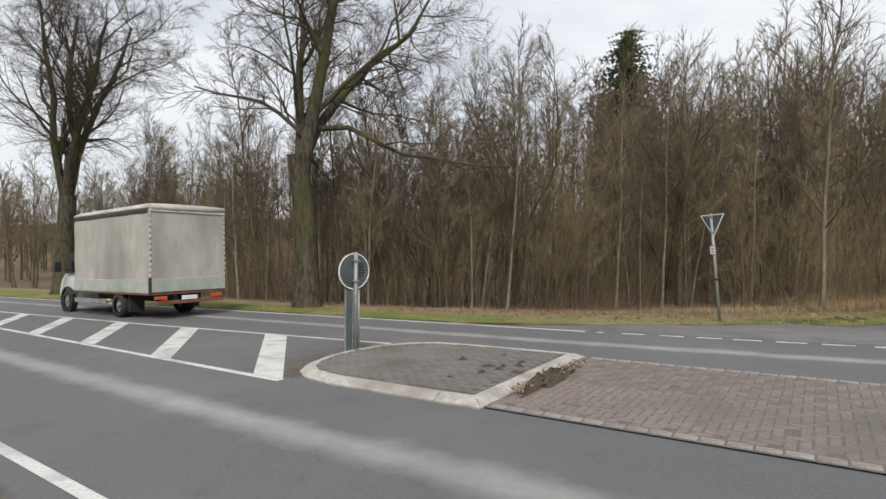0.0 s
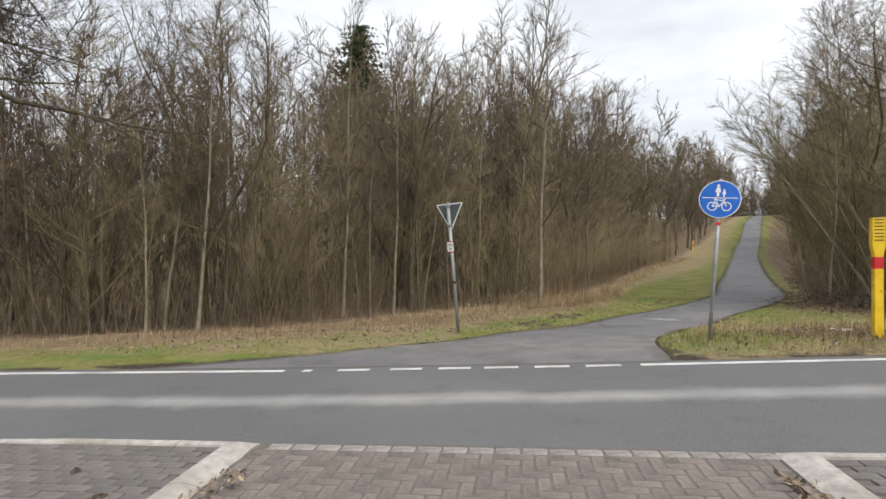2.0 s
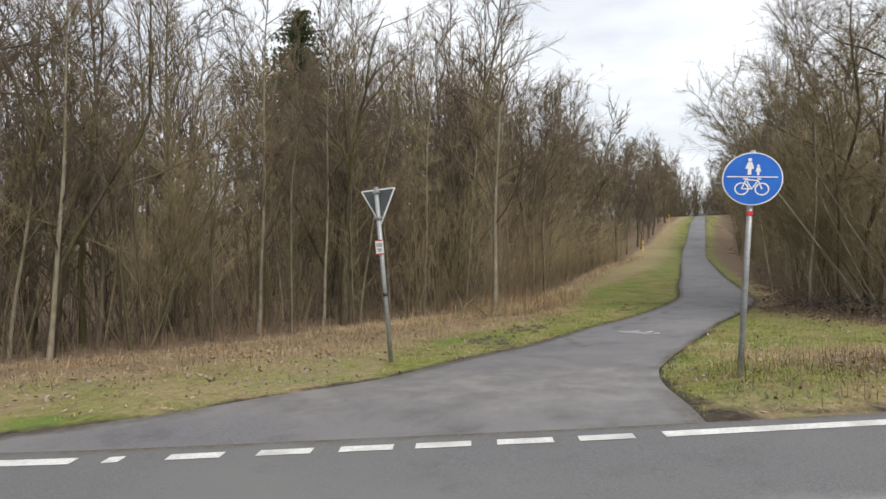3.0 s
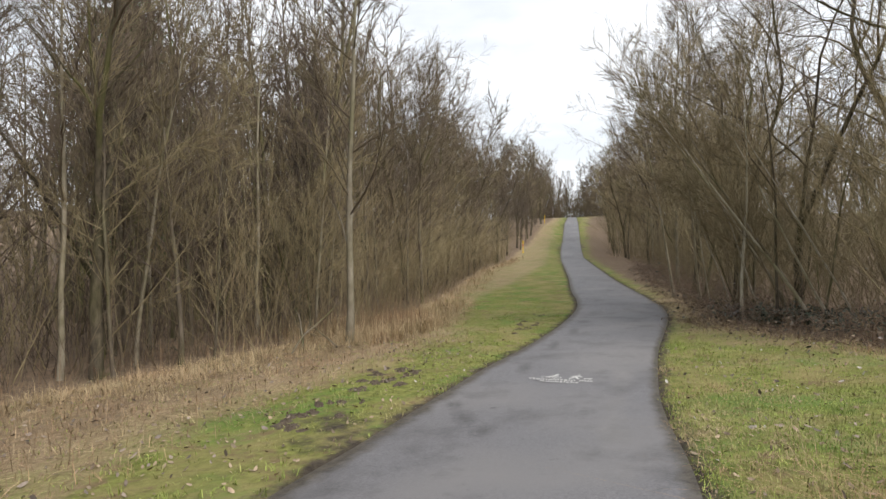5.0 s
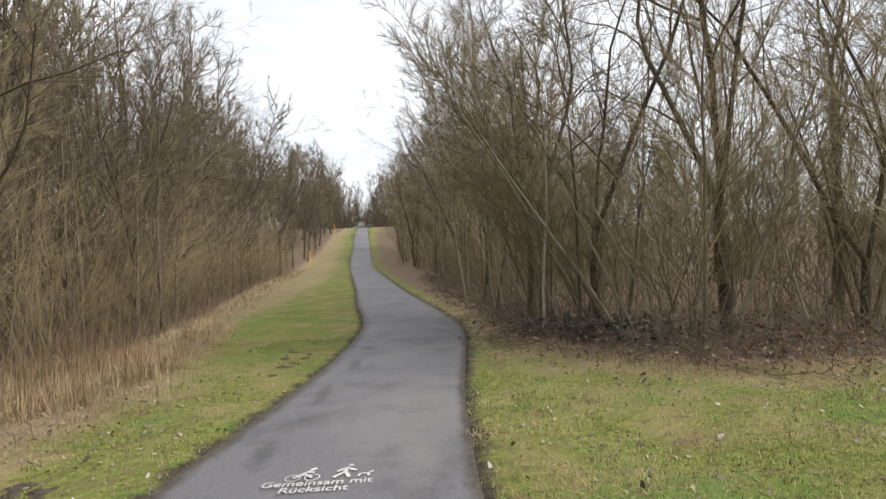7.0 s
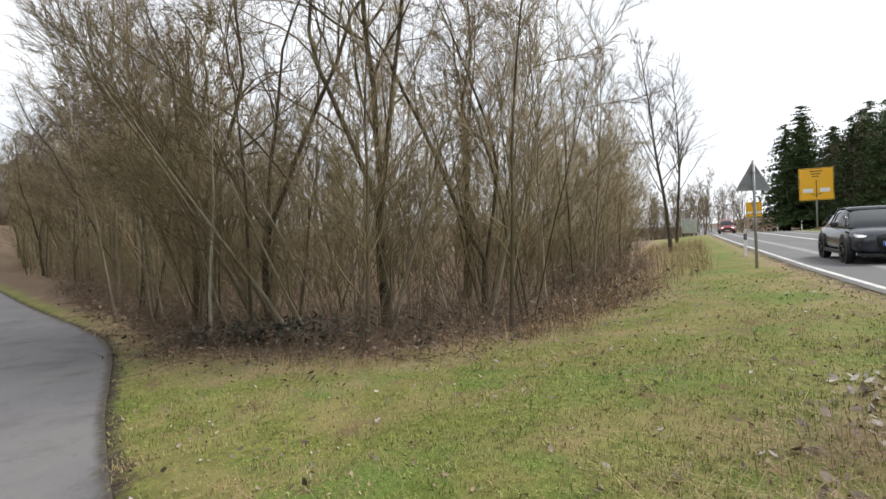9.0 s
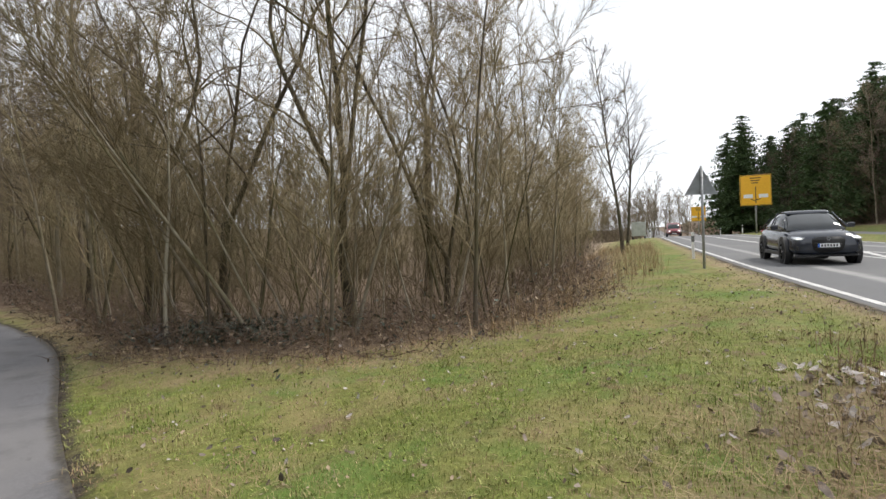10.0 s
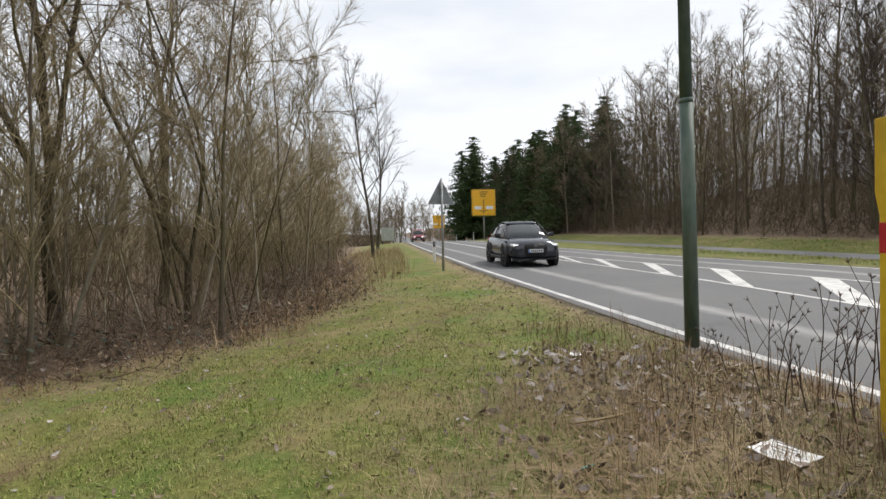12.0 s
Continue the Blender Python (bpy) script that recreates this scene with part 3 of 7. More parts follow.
def old_tree(seed, h, r, forks, fork_h, kids=(11, 9, 7, 6), tilt=(0.1, 0.45), side=(0.5, 1.05), arch=0.03, fine_r=0.008):
    """A tree whose trunk forks into long winding limbs that carry arching branches and fine twigs."""
    rng = np.random.default_rng(seed)
    trunk, crown = [], []
    p, rad = sprout(rng, np.array((0, 0, -0.3)), np.array((0.04, 0.02, 1.0)), fork_h + 0.3, r, 7, 0.05, 0.05, 0.8)
    rad[0] *= 1.45
    rad[1] *= 1.12
    trunk.append((p, rad, 12 if r > 0.25 else 8))

    def limb(q, d, ln, r0, level):
        n = (9, 6, 4, 2, 1)[level]
        a, ar = sprout(rng, q, d, ln, r0, n, (0.11, 0.16, 0.17, 0.2, 0.1)[level], (0.05, 0.02, -arch, 0.02, 0.03)[level], 0.25)
        (trunk if r0 > 0.03 else crown).append((a, ar, (8, 6, 4, 3, 3)[level]))
        if level >= 4:
            return
        for i in range(kids[level]):
            f = 0.12 + 0.88 * (i + rng.uniform(0, 1)) / kids[level]
            q2, d2 = along(a, f)
            w = sideways(rng, d2, rng.uniform(*side) * (1.0 if level < 2 else 0.8))
            limb(q2, w, ln * (1.2 - 0.6 * f) * rng.uniform(0.3, 0.6) + 0.15, max(r0 * (1 - 0.72 * f) * rng.uniform(0.35, 0.6), fine_r), level + 1)

    for i in range(forks):
        an = i * 2 * np.pi / forks + rng.uniform(-0.4, 0.4)
        t = rng.uniform(*tilt)
        q, _ = along(p, rng.uniform(0.8, 1.0))
        limb(q, np.array((math.cos(an) * t, math.sin(an) * t, 1.0)), (h - fork_h) * rng.uniform(0.75, 1.0), r * rng.uniform(0.45, 0.66), 0)
    return trunk, crown


def spruce(seed, h, r, tiers, per, wide=0.26, round_top=0.75):
    """A spruce: (trunk, needle sprays). Sprays are drooping boughs set with many small flat needle twigs."""
    rng = np.random.default_rng(seed)
    trunk = [(np.stack([np.zeros(8), np.zeros(8), np.linspace(-0.2, h, 8)], 1), np.linspace(r, 0.02, 8), 7)]
    vs, fs, n0 = [], [], 0
    for t in range(tiers):
        f = 0.06 + 0.94 * t / tiers
        ln = min(4.6, (h * wide) * (1 - f) ** round_top + 0.12)
        for k in range(max(5, int(per * (1.15 - 0.3 * f)))):
            an = rng.uniform(0, 2 * np.pi)
            z = h * min(0.99, f + rng.uniform(-0.05, 0.05))
            L = ln * rng.uniform(0.65, 1.15)
            d = np.array((math.cos(an), math.sin(an), 0))
            m = 5
            s = np.linspace(0.1, 1, m)
            bough = d[None] * (L * s)[:, None] + np.array((0, 0, 1.0)) * (z + L * (0.18 * s - 0.42 * s ** 2 + 0.16 * s ** 3))[:, None]
            trunk.append((bough, np.linspace(0.03, 0.008, m), 3))
            side = np.array((-d[1], d[0], 0))
            for i in range(m):
                for w in (-1, 1):
                    for _ in range(7):
                        tl = (0.3 + 0.36 * L * 0.34 * (1.1 - s[i])) * rng.uniform(0.7, 1.3) * (0.4 + 0.6 * (1 - f) ** 0.5)
                        dirn = side * w * rng.uniform(0.6, 1) + d * rng.uniform(0.3, 0.9) + np.array((0, 0, rng.uniform(-0.7, 0.7)))
                        dirn /= np.linalg.norm(dirn)
                        a = bough[i] + rng.normal(0, 0.03, 3)
                        wd = np.cross(dirn, np.array((0, 0, 1.0)) + rng.normal(0, 0.4, 3))
                        wd = wd / (np.linalg.norm(wd) + 1e-9) * tl * 0.24
                        vs += [a - wd * 0.4, a + dirn * tl * 0.5 - wd, a + dirn * tl, a + dirn * tl * 0.5 + wd]
                        fs.append((n0, n0 + 1, n0 + 2, n0 + 3))
                        n0 += 4
    tv, tf = tubes(trunk)
    return (tv, tf), (np.array(vs), np.array(fs))


def tree_thing(name, label, category, group, trunk_geo, crown_geo, bark, twig, crown_name="crown"):
    """Prototype of a tree at the origin, with trunk and crown meshes as parts."""
    ob = empty(name, Matrix(), label, category, group)
    a = new("trunk", mesh_np("trunk", *trunk_geo, bark))
    b = new(crown_name, mesh_np(crown_name, *crown_geo, twig))
    a.parent = b.parent = ob
    return ob


protos = []
specs = [  # seed, height, radius, limbs, sub, fine, low, spread, rise, stems, bark, twig
    (11, 10.5, 0.06, 26, 6, 10, 0.18, 0.21, 0.72, 1, BARK, TWIG),
    (12, 11.5, 0.07, 26, 6, 10, 0.24, 0.19, 0.65, 1, PALEBARK, TWIG),
    (13, 9.5, 0.05, 26, 6, 10, 0.12, 0.22, 0.70, 1, BARK, TWIGOLIVE),
    (14, 8.5, 0.042, 13, 6, 10, 0.1, 0.26, 0.60, 3, BARK, TWIGOLIVE),
    (15, 11.0, 0.08, 26, 7, 10, 0.2, 0.24, 0.75, 1, BARK, TWIG),
    (16, 10.0, 0.055, 26, 6, 10, 0.22, 0.19, 0.65, 1, PALEBARK, TWIGOLIVE),
    (17, 7.8, 0.038, 12, 7, 10, 0.08, 0.30, 0.60, 3, PALEBARK, TWIGOLIVE),
    (18, 9.5, 0.065, 15, 7, 10, 0.15, 0.30, 0.70, 2, BARK, TWIGDARK),
]
kinds = ("slim bare young tree with brown twigs", "pale-barked bare young tree with straight trunk", "bare young tree with olive-brown twigs", "many-stemmed bare shrub tree with olive twigs",
         "dark bare young tree with spreading twigs", "slender pale-barked bare tree with olive twigs", "many-stemmed pale bare hazel at the wood edge", "twin-stemmed dark bare tree")
for (seed, h, r, limbs, sub, fine, low, spread, rise, stems, bark, twig), label in zip(specs, kinds):
    tr, cr = young_tree(seed, h, r, limbs, sub, fine, low, spread, rise, 0.03, stems)
    protos.append(tree_thing("bare_tree", label, "tree", "trees of the wood edge", tubes(tr), tubes(cr), bark, twig))
# thinner versions for the depth of the woods: tube geometry to be joined
thin = []
for seed, h, r, limbs, sub, fine, low, spread, rise, stems in ((31, 11.5, 0.07, 22, 5, 4, 0.2, 0.21, 0.5, 1), (32, 12.5, 0.08, 22, 5, 4, 0.3, 0.2, 0.5, 1), (33, 10, 0.055, 20, 5, 4, 0.12, 0.23, 0.55, 1),
                                                               (34, 9, 0.045, 8, 5, 4, 0.08, 0.27, 0.5, 3), (35, 13, 0.09, 22, 5, 4, 0.3, 0.2, 0.5, 1)):
    tr, cr = young_tree(seed, h, r, limbs, sub, fine, low, spread, rise, 0.03, stems, twig_r=0.011, lite=True)
    thin.append((tubes(tr), tubes(cr)))


far_thin, farther = [], []
for seed, h, r, limbs, sub, fine, low, spread, rise, stems in ((41, 12, 0.1, 22, 5, 5, 0.15, 0.27, 0.6, 1), (42, 13, 0.11, 22, 5, 5, 0.2, 0.25, 0.55, 1), (43, 10.5, 0.075, 11, 5, 5, 0.1, 0.3, 0.6, 2)):
    tr, cr = young_tree(seed, h, r, limbs, sub, fine, low, spread, rise, 0.03, stems, twig_r=0.0125, lite=True)
    far_thin.append((tubes(tr), tubes(cr)))
    tr, cr = young_tree(seed + 3, h, r, limbs - 4, sub, fine, low, spread, rise, 0.03, stems, twig_r=0.025, lite=True)
    farther.append((tubes(tr), tubes(cr)))


def clear_of_path(x, y, gap):
    return not inside(np.array([x]), np.array([y]), PATH_RING)[0] and away(np.array([x]), np.array([y]), PATH_RING)[0] > gap


# larger forked trees with winding dark limbs
FORKED = []
for seed, h, r, forks, fh, label in ((141, 12.5, 0.13, 3, 2.6, "dark bare forked tree with winding mossy limbs"), (142, 11.5, 0.11, 2, 1.6, "dark bare twin-forked tree in the thicket"), (143, 13.0, 0.15, 2, 4.2, "tall dark bare tree with ascending limbs")):
    tr, cr = old_tree(seed, h, r, forks, fh, (8, 6, 5, 4), (0.12, 0.45), (0.4, 0.95), 0.0, 0.0052)
    FORKED.append(tree_thing("forked_tree", label, "tree", "forked trees of the wood", tubes(tr), tubes(cr), MOSSBARK, TWIG))

rng = np.random.default_rng(5)


def plant(proto, u, v, scale, turn, lean=0.0, used=set()):
    m = Matrix.Translation(spot(u, v, -0.03)) @ Euler((lean, lean * 0.5, turn)).to_matrix().to_4x4() @ Matrix.Scale(scale, 4)
    if proto not in used:
        used.add(proto)
        proto.matrix_world = m
        return proto
    ob = copy_thing(proto, Matrix())
    ob.matrix_basis = m
    return ob


def edge_row(ring, a, b, spacing, depth, pick, smin, smax):
    """Trees along the ring's side from corner a to corner b, set back by up to depth."""
    pts = ring[a:b + 1]
    for p, q in zip(pts[:-1], pts[1:]):
        ln = np.linalg.norm(q - p)
        n = max(1, int(ln / spacing))
        nrm = np.array((-(q - p)[1], (q - p)[0])) / ln
        for i in range(n):
            f = (i + rng.uniform(0, 1)) / n
            k = p + (q - p) * f + nrm * rng.uniform(0.2, depth)
            if not inside(np.array([k[0]]), np.array([k[1]]), ring)[0]:
                k = p + (q - p) * f - nrm * rng.uniform(0.2, depth)
            x, y = xy(k[0], k[1])
            if clear_of_path(x, y, 1.5):
                plant(protos[pick[rng.integers(len(pick))]], k[0], k[1], rng.uniform(smin, smax), rng.uniform(0, 6.28), rng.normal(0, 0.035))


for k, (u, v, sc_, turn) in enumerate(((14.4, 32.6, 0.9, 2.4), (12.4, 27.6, 0.95, 2.0), (11.8, 24.4, 1.0, 3.3), (12.2, 21.4, 1.02, 5.0), (13.6, 19.6, 0.85, 1.1), (17.0, 21.5, 0.9, 2.6), (-4.6, 23.2, 0.82, 0.9), (-6.0, 26.8, 0.9, 2.2),
                                       (-9.6, 17.6, 0.78, 4.1), (2.6, 36.5, 0.9, 1.4), (4.4, 41.5, 0.95, 2.9), (6.2, 45.5, 1.0, 0.2), (7.6, 50.5, 1.0, 4.4), (9.6, 56.0, 1.05, 1.9), (12.6, 63.0, 1.1, 3.0), (16.5, 70.5, 1.1, 5.2), (20.0, 78.5, 1.15, 0.7),
                                       (24.4, 88.0, 1.2, 2.4), (31.0, 101, 1.2, 4.0), (38.5, 116, 1.2, 0.1), (19.5, 41.5, 1.0, 1.7), (24.2, 52.5, 1.05, 3.8), (29.6, 66, 1.1, 0.9), (34.4, 78, 1.1, 2.1), (39.5, 89, 1.1, 5.5), (47, 104, 1.1, 3.1),
                                       (56, 120, 1.0, 1.2), (52, 150, 0.9, 0.3), (60, 152, 0.8, 2.2), (66, 149, 1.0, 4.1), (74, 152, 0.9, 1.0))):
    plant(FORKED[(0, 0, 1, 0, 1, 2)[k] if k < 6 else (k * 2 + k // 3) % 3], u, v, sc_, turn, 0.03 * math.sin(k * 2.3))
edge_row(WOOD_LEFT[1:], 0, 1, 1.1, 4.0, (0, 1, 2, 4, 5), 0.6, 0.9)
edge_row(WOOD_LEFT, 2, 7, 0.6, 3.5, (0, 1, 2, 3, 4, 5, 5, 1), 0.66, 0.92)
edge_row(WOOD_LEFT, 7, 9, 1.3, 3.0, (0, 2, 3, 4, 7), 0.75, 0.98)
edge_row(WOOD_LEFT, 9, 11, 2.6, 4.0, (0, 2, 4, 7), 0.9, 1.2)
edge_row(WOOD_RIGHT, 0, 6, 1.15, 3.0, (3, 6, 6, 3, 6, 2, 5), 0.7, 1.0)
edge_row(WOOD_RIGHT, 6, 7, 1.7, 3.0, (3, 2, 5, 6), 0.7, 0.95)
edge_row(np.roll(WOOD_RIGHT, 4, axis=0), 0, 4, 1.9, 3.0, (2, 5, 1, 3, 4), 1.1, 1.4)
edge_row(WOOD_BACK, 1, 3, 2.2, 6.0, (0, 2, 4, 7, 1), 1.15, 1.5)


def deep_wood(name, ring, box, count, min_in, label, twig, seed, smin=0.8, smax=1.15, forms=thin):
    """The depth of a wood, one mesh: many thinner trees behind its edge."""
    g = np.random.default_rng(seed)
    vs, fs, ix, base = [], [], [], 0
    cand = np.stack([g.uniform(box[0], box[1], count * 8), g.uniform(box[2], box[3], count * 8)], 1)
    ok = inside(cand[:, 0], cand[:, 1], ring) & (away(cand[:, 0], cand[:, 1], ring) > min_in)
    cand = cand[ok][:count]
    x, y = xy(cand[:, 0], cand[:, 1])
    keep = away(x, y, PATH_RING) > 2.5
    for (cu, cv), cx, cy, kp in zip(cand, x, y, keep):
        if not kp:
            continue
        s, an = g.uniform(smin, smax), g.uniform(0, 6.28)
        rot = np.array(((math.cos(an), -math.sin(an), 0), (math.sin(an), math.cos(an), 0), (g.normal(0, 0.03), g.normal(0, 0.03), 1))).T * s
        z = float(land(cu, cv))
        for part_i, (v, fc) in enumerate(forms[g.integers(len(forms))]):
            vs.append(v @ rot.T + np.array((cx, cy, z)))
            fs.append(fc + base)
            ix.append(np.full(len(fc), part_i))
            base += len(v)
    ob = new(name, mesh_np(name, np.concatenate(vs), np.concatenate(fs), [BARK, twig], True, None, np.concatenate(ix)))
    return tagged(ob, label, "woods", kind="stuff")


# dark twigs here paint the wood's shaded interior into the colour
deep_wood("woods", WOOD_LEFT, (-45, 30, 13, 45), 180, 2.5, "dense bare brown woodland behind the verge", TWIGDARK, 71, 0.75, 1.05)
deep_wood("woods", WOOD_LEFT, (-120, -36, 15, 36), 80, 0.5, "bare trees along the road in the distance", TWIG, 69, 0.7, 1.0, far_thin)
deep_wood("woods", WOOD_RIGHT, (9, 60, 16, 60), 40, 3.5, "dense bare thicket beside the footpath", TWIGOLIVE, 72, 0.65, 0.9)
deep_wood("woods", WOOD_RIGHT, (13, 60, 28, 75), 55, 2.0, "taller bare trees behind the thicket", TWIGOLIVE, 70, 0.85, 1.1, far_thin)
deep_wood("woods", WOOD_BACK, (8, 80, -42, -8), 150, 2.0, "bare trees on the bank across the road", TWIG, 73, 1.05, 1.45, far_thin)
deep_wood("woods", WOOD_LEFT, (-110, 12, 34, 70), 190, 3.0, "bare trees on the rising slope", TWIG, 79, 1.1, 1.4, far_thin)
deep_wood("woods", WOOD_LEFT, (-16, 10, 32, 60), 60, 2.0, "taller bare trees in the heart of the wood", TWIG, 68, 1.12, 1.34, far_thin)
deep_wood("woods", WOOD_LEFT, (5, 60, 60, 175), 90, 2.0, "bare trees on the rising slope", TWIG, 74, 1.2, 1.6, farther)
deep_wood("woods", WOOD_RIGHT, (25, 110, 60, 190), 80, 2.0, "bare trees on the rising slope", TWIG, 75, 1.2, 1.6, farther)
deep_wood("woods", np.array([(48, 150), (84, 146), (84, 172), (48, 172)], float), (48, 84, 146, 172), 75, 0.5, "bare trees on the crest of the path", TWIG, 76, 1.0, 1.35, farther)
deep_wood("woods", np.array([(50, 171), (100, 168), (100, 205), (50, 205)], float), (50, 100, 171, 205), 60, 0.5, "bare trees beyond the head of the path", TWIG, 176, 0.7, 1.1, farther)
deep_wood("woods", np.array([(150, 2), (260, -5), (300, 40), (160, 30)], float), (150, 300, -5, 40), 70, 0.5, "distant bare trees where the road ends", TWIG, 77, 0.9, 1.4, farther)
deep_wood("woods", np.array([(-160, -20), (-60, 0), (-65, 40), (-160, 60)], float), (-160, -60, -20, 60), 45, 0.5, "distant bare trees down the road", TWIG, 78, 0.8, 1.2, farther)


def brush(name, ring, box, count, lo, hi, hmin, hmax, label, material, seed, r=0.006, bend=0.12, twigs=5, gap=1.2, spread=0.22):
    """Undergrowth in one mesh: thin whips with side twigs, lo to hi metres inside the edge of a wood."""
    g = np.random.default_rng(seed)
    cand = np.stack([g.uniform(box[0], box[1], count * 14), g.uniform(box[2], box[3], count * 14)], 1)
    d = away(cand[:, 0], cand[:, 1], ring)
    ok = inside(cand[:, 0], cand[:, 1], ring) & (d > lo) & (d < hi)
    cand = cand[ok][:count]
    x, y = xy(cand[:, 0], cand[:, 1])
    far = away(x, y, PATH_RING) > gap
    z = land(cand[:, 0], cand[:, 1])
    br = []
    for px, py, pz in zip(x[far], y[far], z[far]):
        h = g.uniform(hmin, hmax)
        p, rad = sprout(g, np.array((px, py, pz - 0.05)), np.array((g.normal(0, spread), g.normal(0, spread), 1)), h, r * g.uniform(0.7, 1.6), 3, bend, 0.0, 0.4)
        br.append((p, rad, 3))
        for i in range(twigs):
            q, dd = along(p, g.uniform(0.3, 1))
            br.append((*sprout(g, q, sideways(g, dd, g.uniform(0.4, 1.0)), h * g.uniform(0.15, 0.42), r * 0.7, 1, 0.1, 0.02), 3))
    ob = new(name, mesh_np(name, *tubes(br), material))
    return tagged(ob, label, "undergrowth", kind="stuff")


brush("undergrowth", WOOD_LEFT, (-36, 30, 13, 62), 2200, 0.0, 2.5, 0.6, 2.4, "thin bare brown undergrowth at the wood edge", TWIG, 91)
# inner whips coloured darker than the edge ones, as interior shade
brush("undergrowth", WOOD_LEFT, (-36, 30, 13, 62), 2600, 2.0, 11.0, 1.0, 3.8, "bare undergrowth inside the wood, darkened for its shade", TWIGDARK, 96, 0.008)
brush("undergrowth", WOOD_LEFT, (-36, 30, 13, 62), 1600, 1.0, 14.0, 2.5, 5.5, "tall thin saplings in the wood", TWIGOLIVE, 92, 0.01, 0.06, 6)
brush("undergrowth", WOOD_LEFT, (-3, 26, 24, 75), 1500, 0.0, 3.5, 2.0, 5.5, "light olive whips along the edge of the wood", TWIGOLIVE, 99, 0.008, 0.16, 7, 1.6, 0.3)
brush("undergrowth", WOOD_RIGHT, (8, 45, 15, 60), 2300, 0.2, 6.0, 1.0, 4.0, "tangled olive whips of the thicket", TWIGOLIVE, 93, 0.0056, 0.2, 7, 1.2, 0.42)
brush("undergrowth", WOOD_RIGHT, (8, 45, 15, 60), 1000, 0.8, 9.0, 2.5, 5.5, "tall bare whips of the thicket", TWIGOLIVE, 94, 0.007, 0.14, 8, 1.2, 0.25)
brush("undergrowth", WOOD_RIGHT, (12, 60, 18, 60), 800, 4.0, 16.0, 2.0, 4.5, "bare undergrowth in the depth of the thicket", TWIGOLIVE, 194, 0.012, 0.16, 8, 1.2, 0.35)
brush("undergrowth", WOOD_RIGHT, (14, 40, 34, 95), 600, 0.3, 5.0, 2.0, 4.5, "olive shrubs leaning towards the upper path", TWIGOLIVE, 195, 0.008, 0.2, 8, 1.3, 0.45)
brush("undergrowth", WOOD_BACK, (5, 90, -30, -7), 5200, 0.0, 22.0, 2.0, 6.5, "brown bare undergrowth on the bank", TWIG, 95, 0.013, 0.18, 7, 1.2, 0.4)
brush("undergrowth", WOOD_BACK, (5, 90, -14, -7), 1500, 0.0, 5.0, 1.0, 3.2, "arching brown shrubs at the foot of the bank", TWIG, 97, 0.011, 0.3, 7, 1.2, 0.75)
brush("undergrowth", np.array([(44, 142), (88, 138), (88, 172), (44, 172)], float), (44, 88, 138, 172), 1300, 0.0, 20.0, 3.0, 8.5, "dense far shrubs on the crest of the path", TWIG, 98, 0.04, 0.2, 7, 1.6, 0.4)

brush("undergrowth", np.array([(50, 170), (100, 167), (100, 190), (50, 190)], float), (50, 100, 167, 190), 700, 0.0, 20.0, 3.0, 8.0, "dense far shrubs beyond the head of the path", TWIG, 192, 0.045, 0.2, 7, 1.6, 0.4)
brush("undergrowth", np.array([(120, 15), (230, 15), (230, 45), (120, 45)], float), (120, 230, 15, 45), 700, 0.0, 20.0, 2.0, 7.0, "distant bare shrubs along the road", TWIG, 190, 0.04, 0.2, 6, 1.6, 0.4)
brush("undergrowth", np.array([(150, -30), (230, -40), (230, 6), (165, -4)], float), (150, 230, -40, 6), 700, 0.0, 20.0, 2.0, 7.0, "distant bare shrubs where the road bends away", TWIG, 191, 0.045, 0.2, 6, 1.6, 0.4)

# two old trees on the verge
for seed, u, v, h, r, forks, fh, turn in ((51, -14.2, 12.3, 16.5, 0.41, 3, 5.2, 2.2), (52, -33.7, 12.2, 18.0, 0.5, 4, 5.4, 0.6)):
    tr, cr = old_tree(seed, h, r, forks, fh)
    ob = tree_thing("old_roadside_tree", "massive old bare roadside tree with mossy forked trunk", "tree", "old roadside trees", tubes(tr), tubes(cr), OLDBARK, TWIGDARK)
    ob.matrix_world = Matrix.Translation(spot(u, v, 0)) @ Matrix.Rotation(turn, 4, "Z")

# conifers: one tall above the left wood, a dark stand across the road
t_geo, n_geo = spruce(61, 16, 0.22, 40, 8, 0.34, 0.62)
dark_spruce = tree_thing("spruce", "dark green spruce in the wood", "tree", "spruces", t_geo, n_geo, OLDBARK, NEEDLE, "needles")
dark_spruce.matrix_world = Matrix.Translation(spot(76, -9.5, -0.1)) @ Matrix.Rotation(1.2, 4, "Z")
tagged(dark_spruce, "dark spruce at the edge of the road bank")
t_geo, n_geo = spruce(62, 26.5, 0.3, 60, 15, 0.33, 0.52)
tall = tree_thing("spruce", "tall round-topped green conifer in the wood", "tree", "spruces", t_geo, n_geo, OLDBARK, NEEDLE, "needles")
tall.matrix_world = Matrix.Translation(spot(-18.2, 62, -1))
for u, v, s in ((70, -13, 1.0), (82, -11, 1.05), (88, -14, 1.25), (96, -11, 1.1), (104, -14, 1.2), (113, -11, 1.15), (122, -14, 1.3), (132, -11, 1.2), (144, -13, 1.3), (92, -9.5, 1.1), (84, -19, 1.2),
                (156, -10, 1.3), (100, -20, 1.3), (109, -9, 1.1), (118, -19, 1.3), (140, -6.5, 1.45), (147, -8, 1.75), (153, -5.8, 1.6)):
    ob = copy_thing(dark_spruce, Matrix())
    ob.matrix_basis = Matrix.Translation(spot(u, v, -0.1)) @ Matrix.Rotation(u * 1.7, 4, "Z") @ Matrix.Scale(s, 4)
    tagged(ob, "dark spruce at the edge of the road bank")

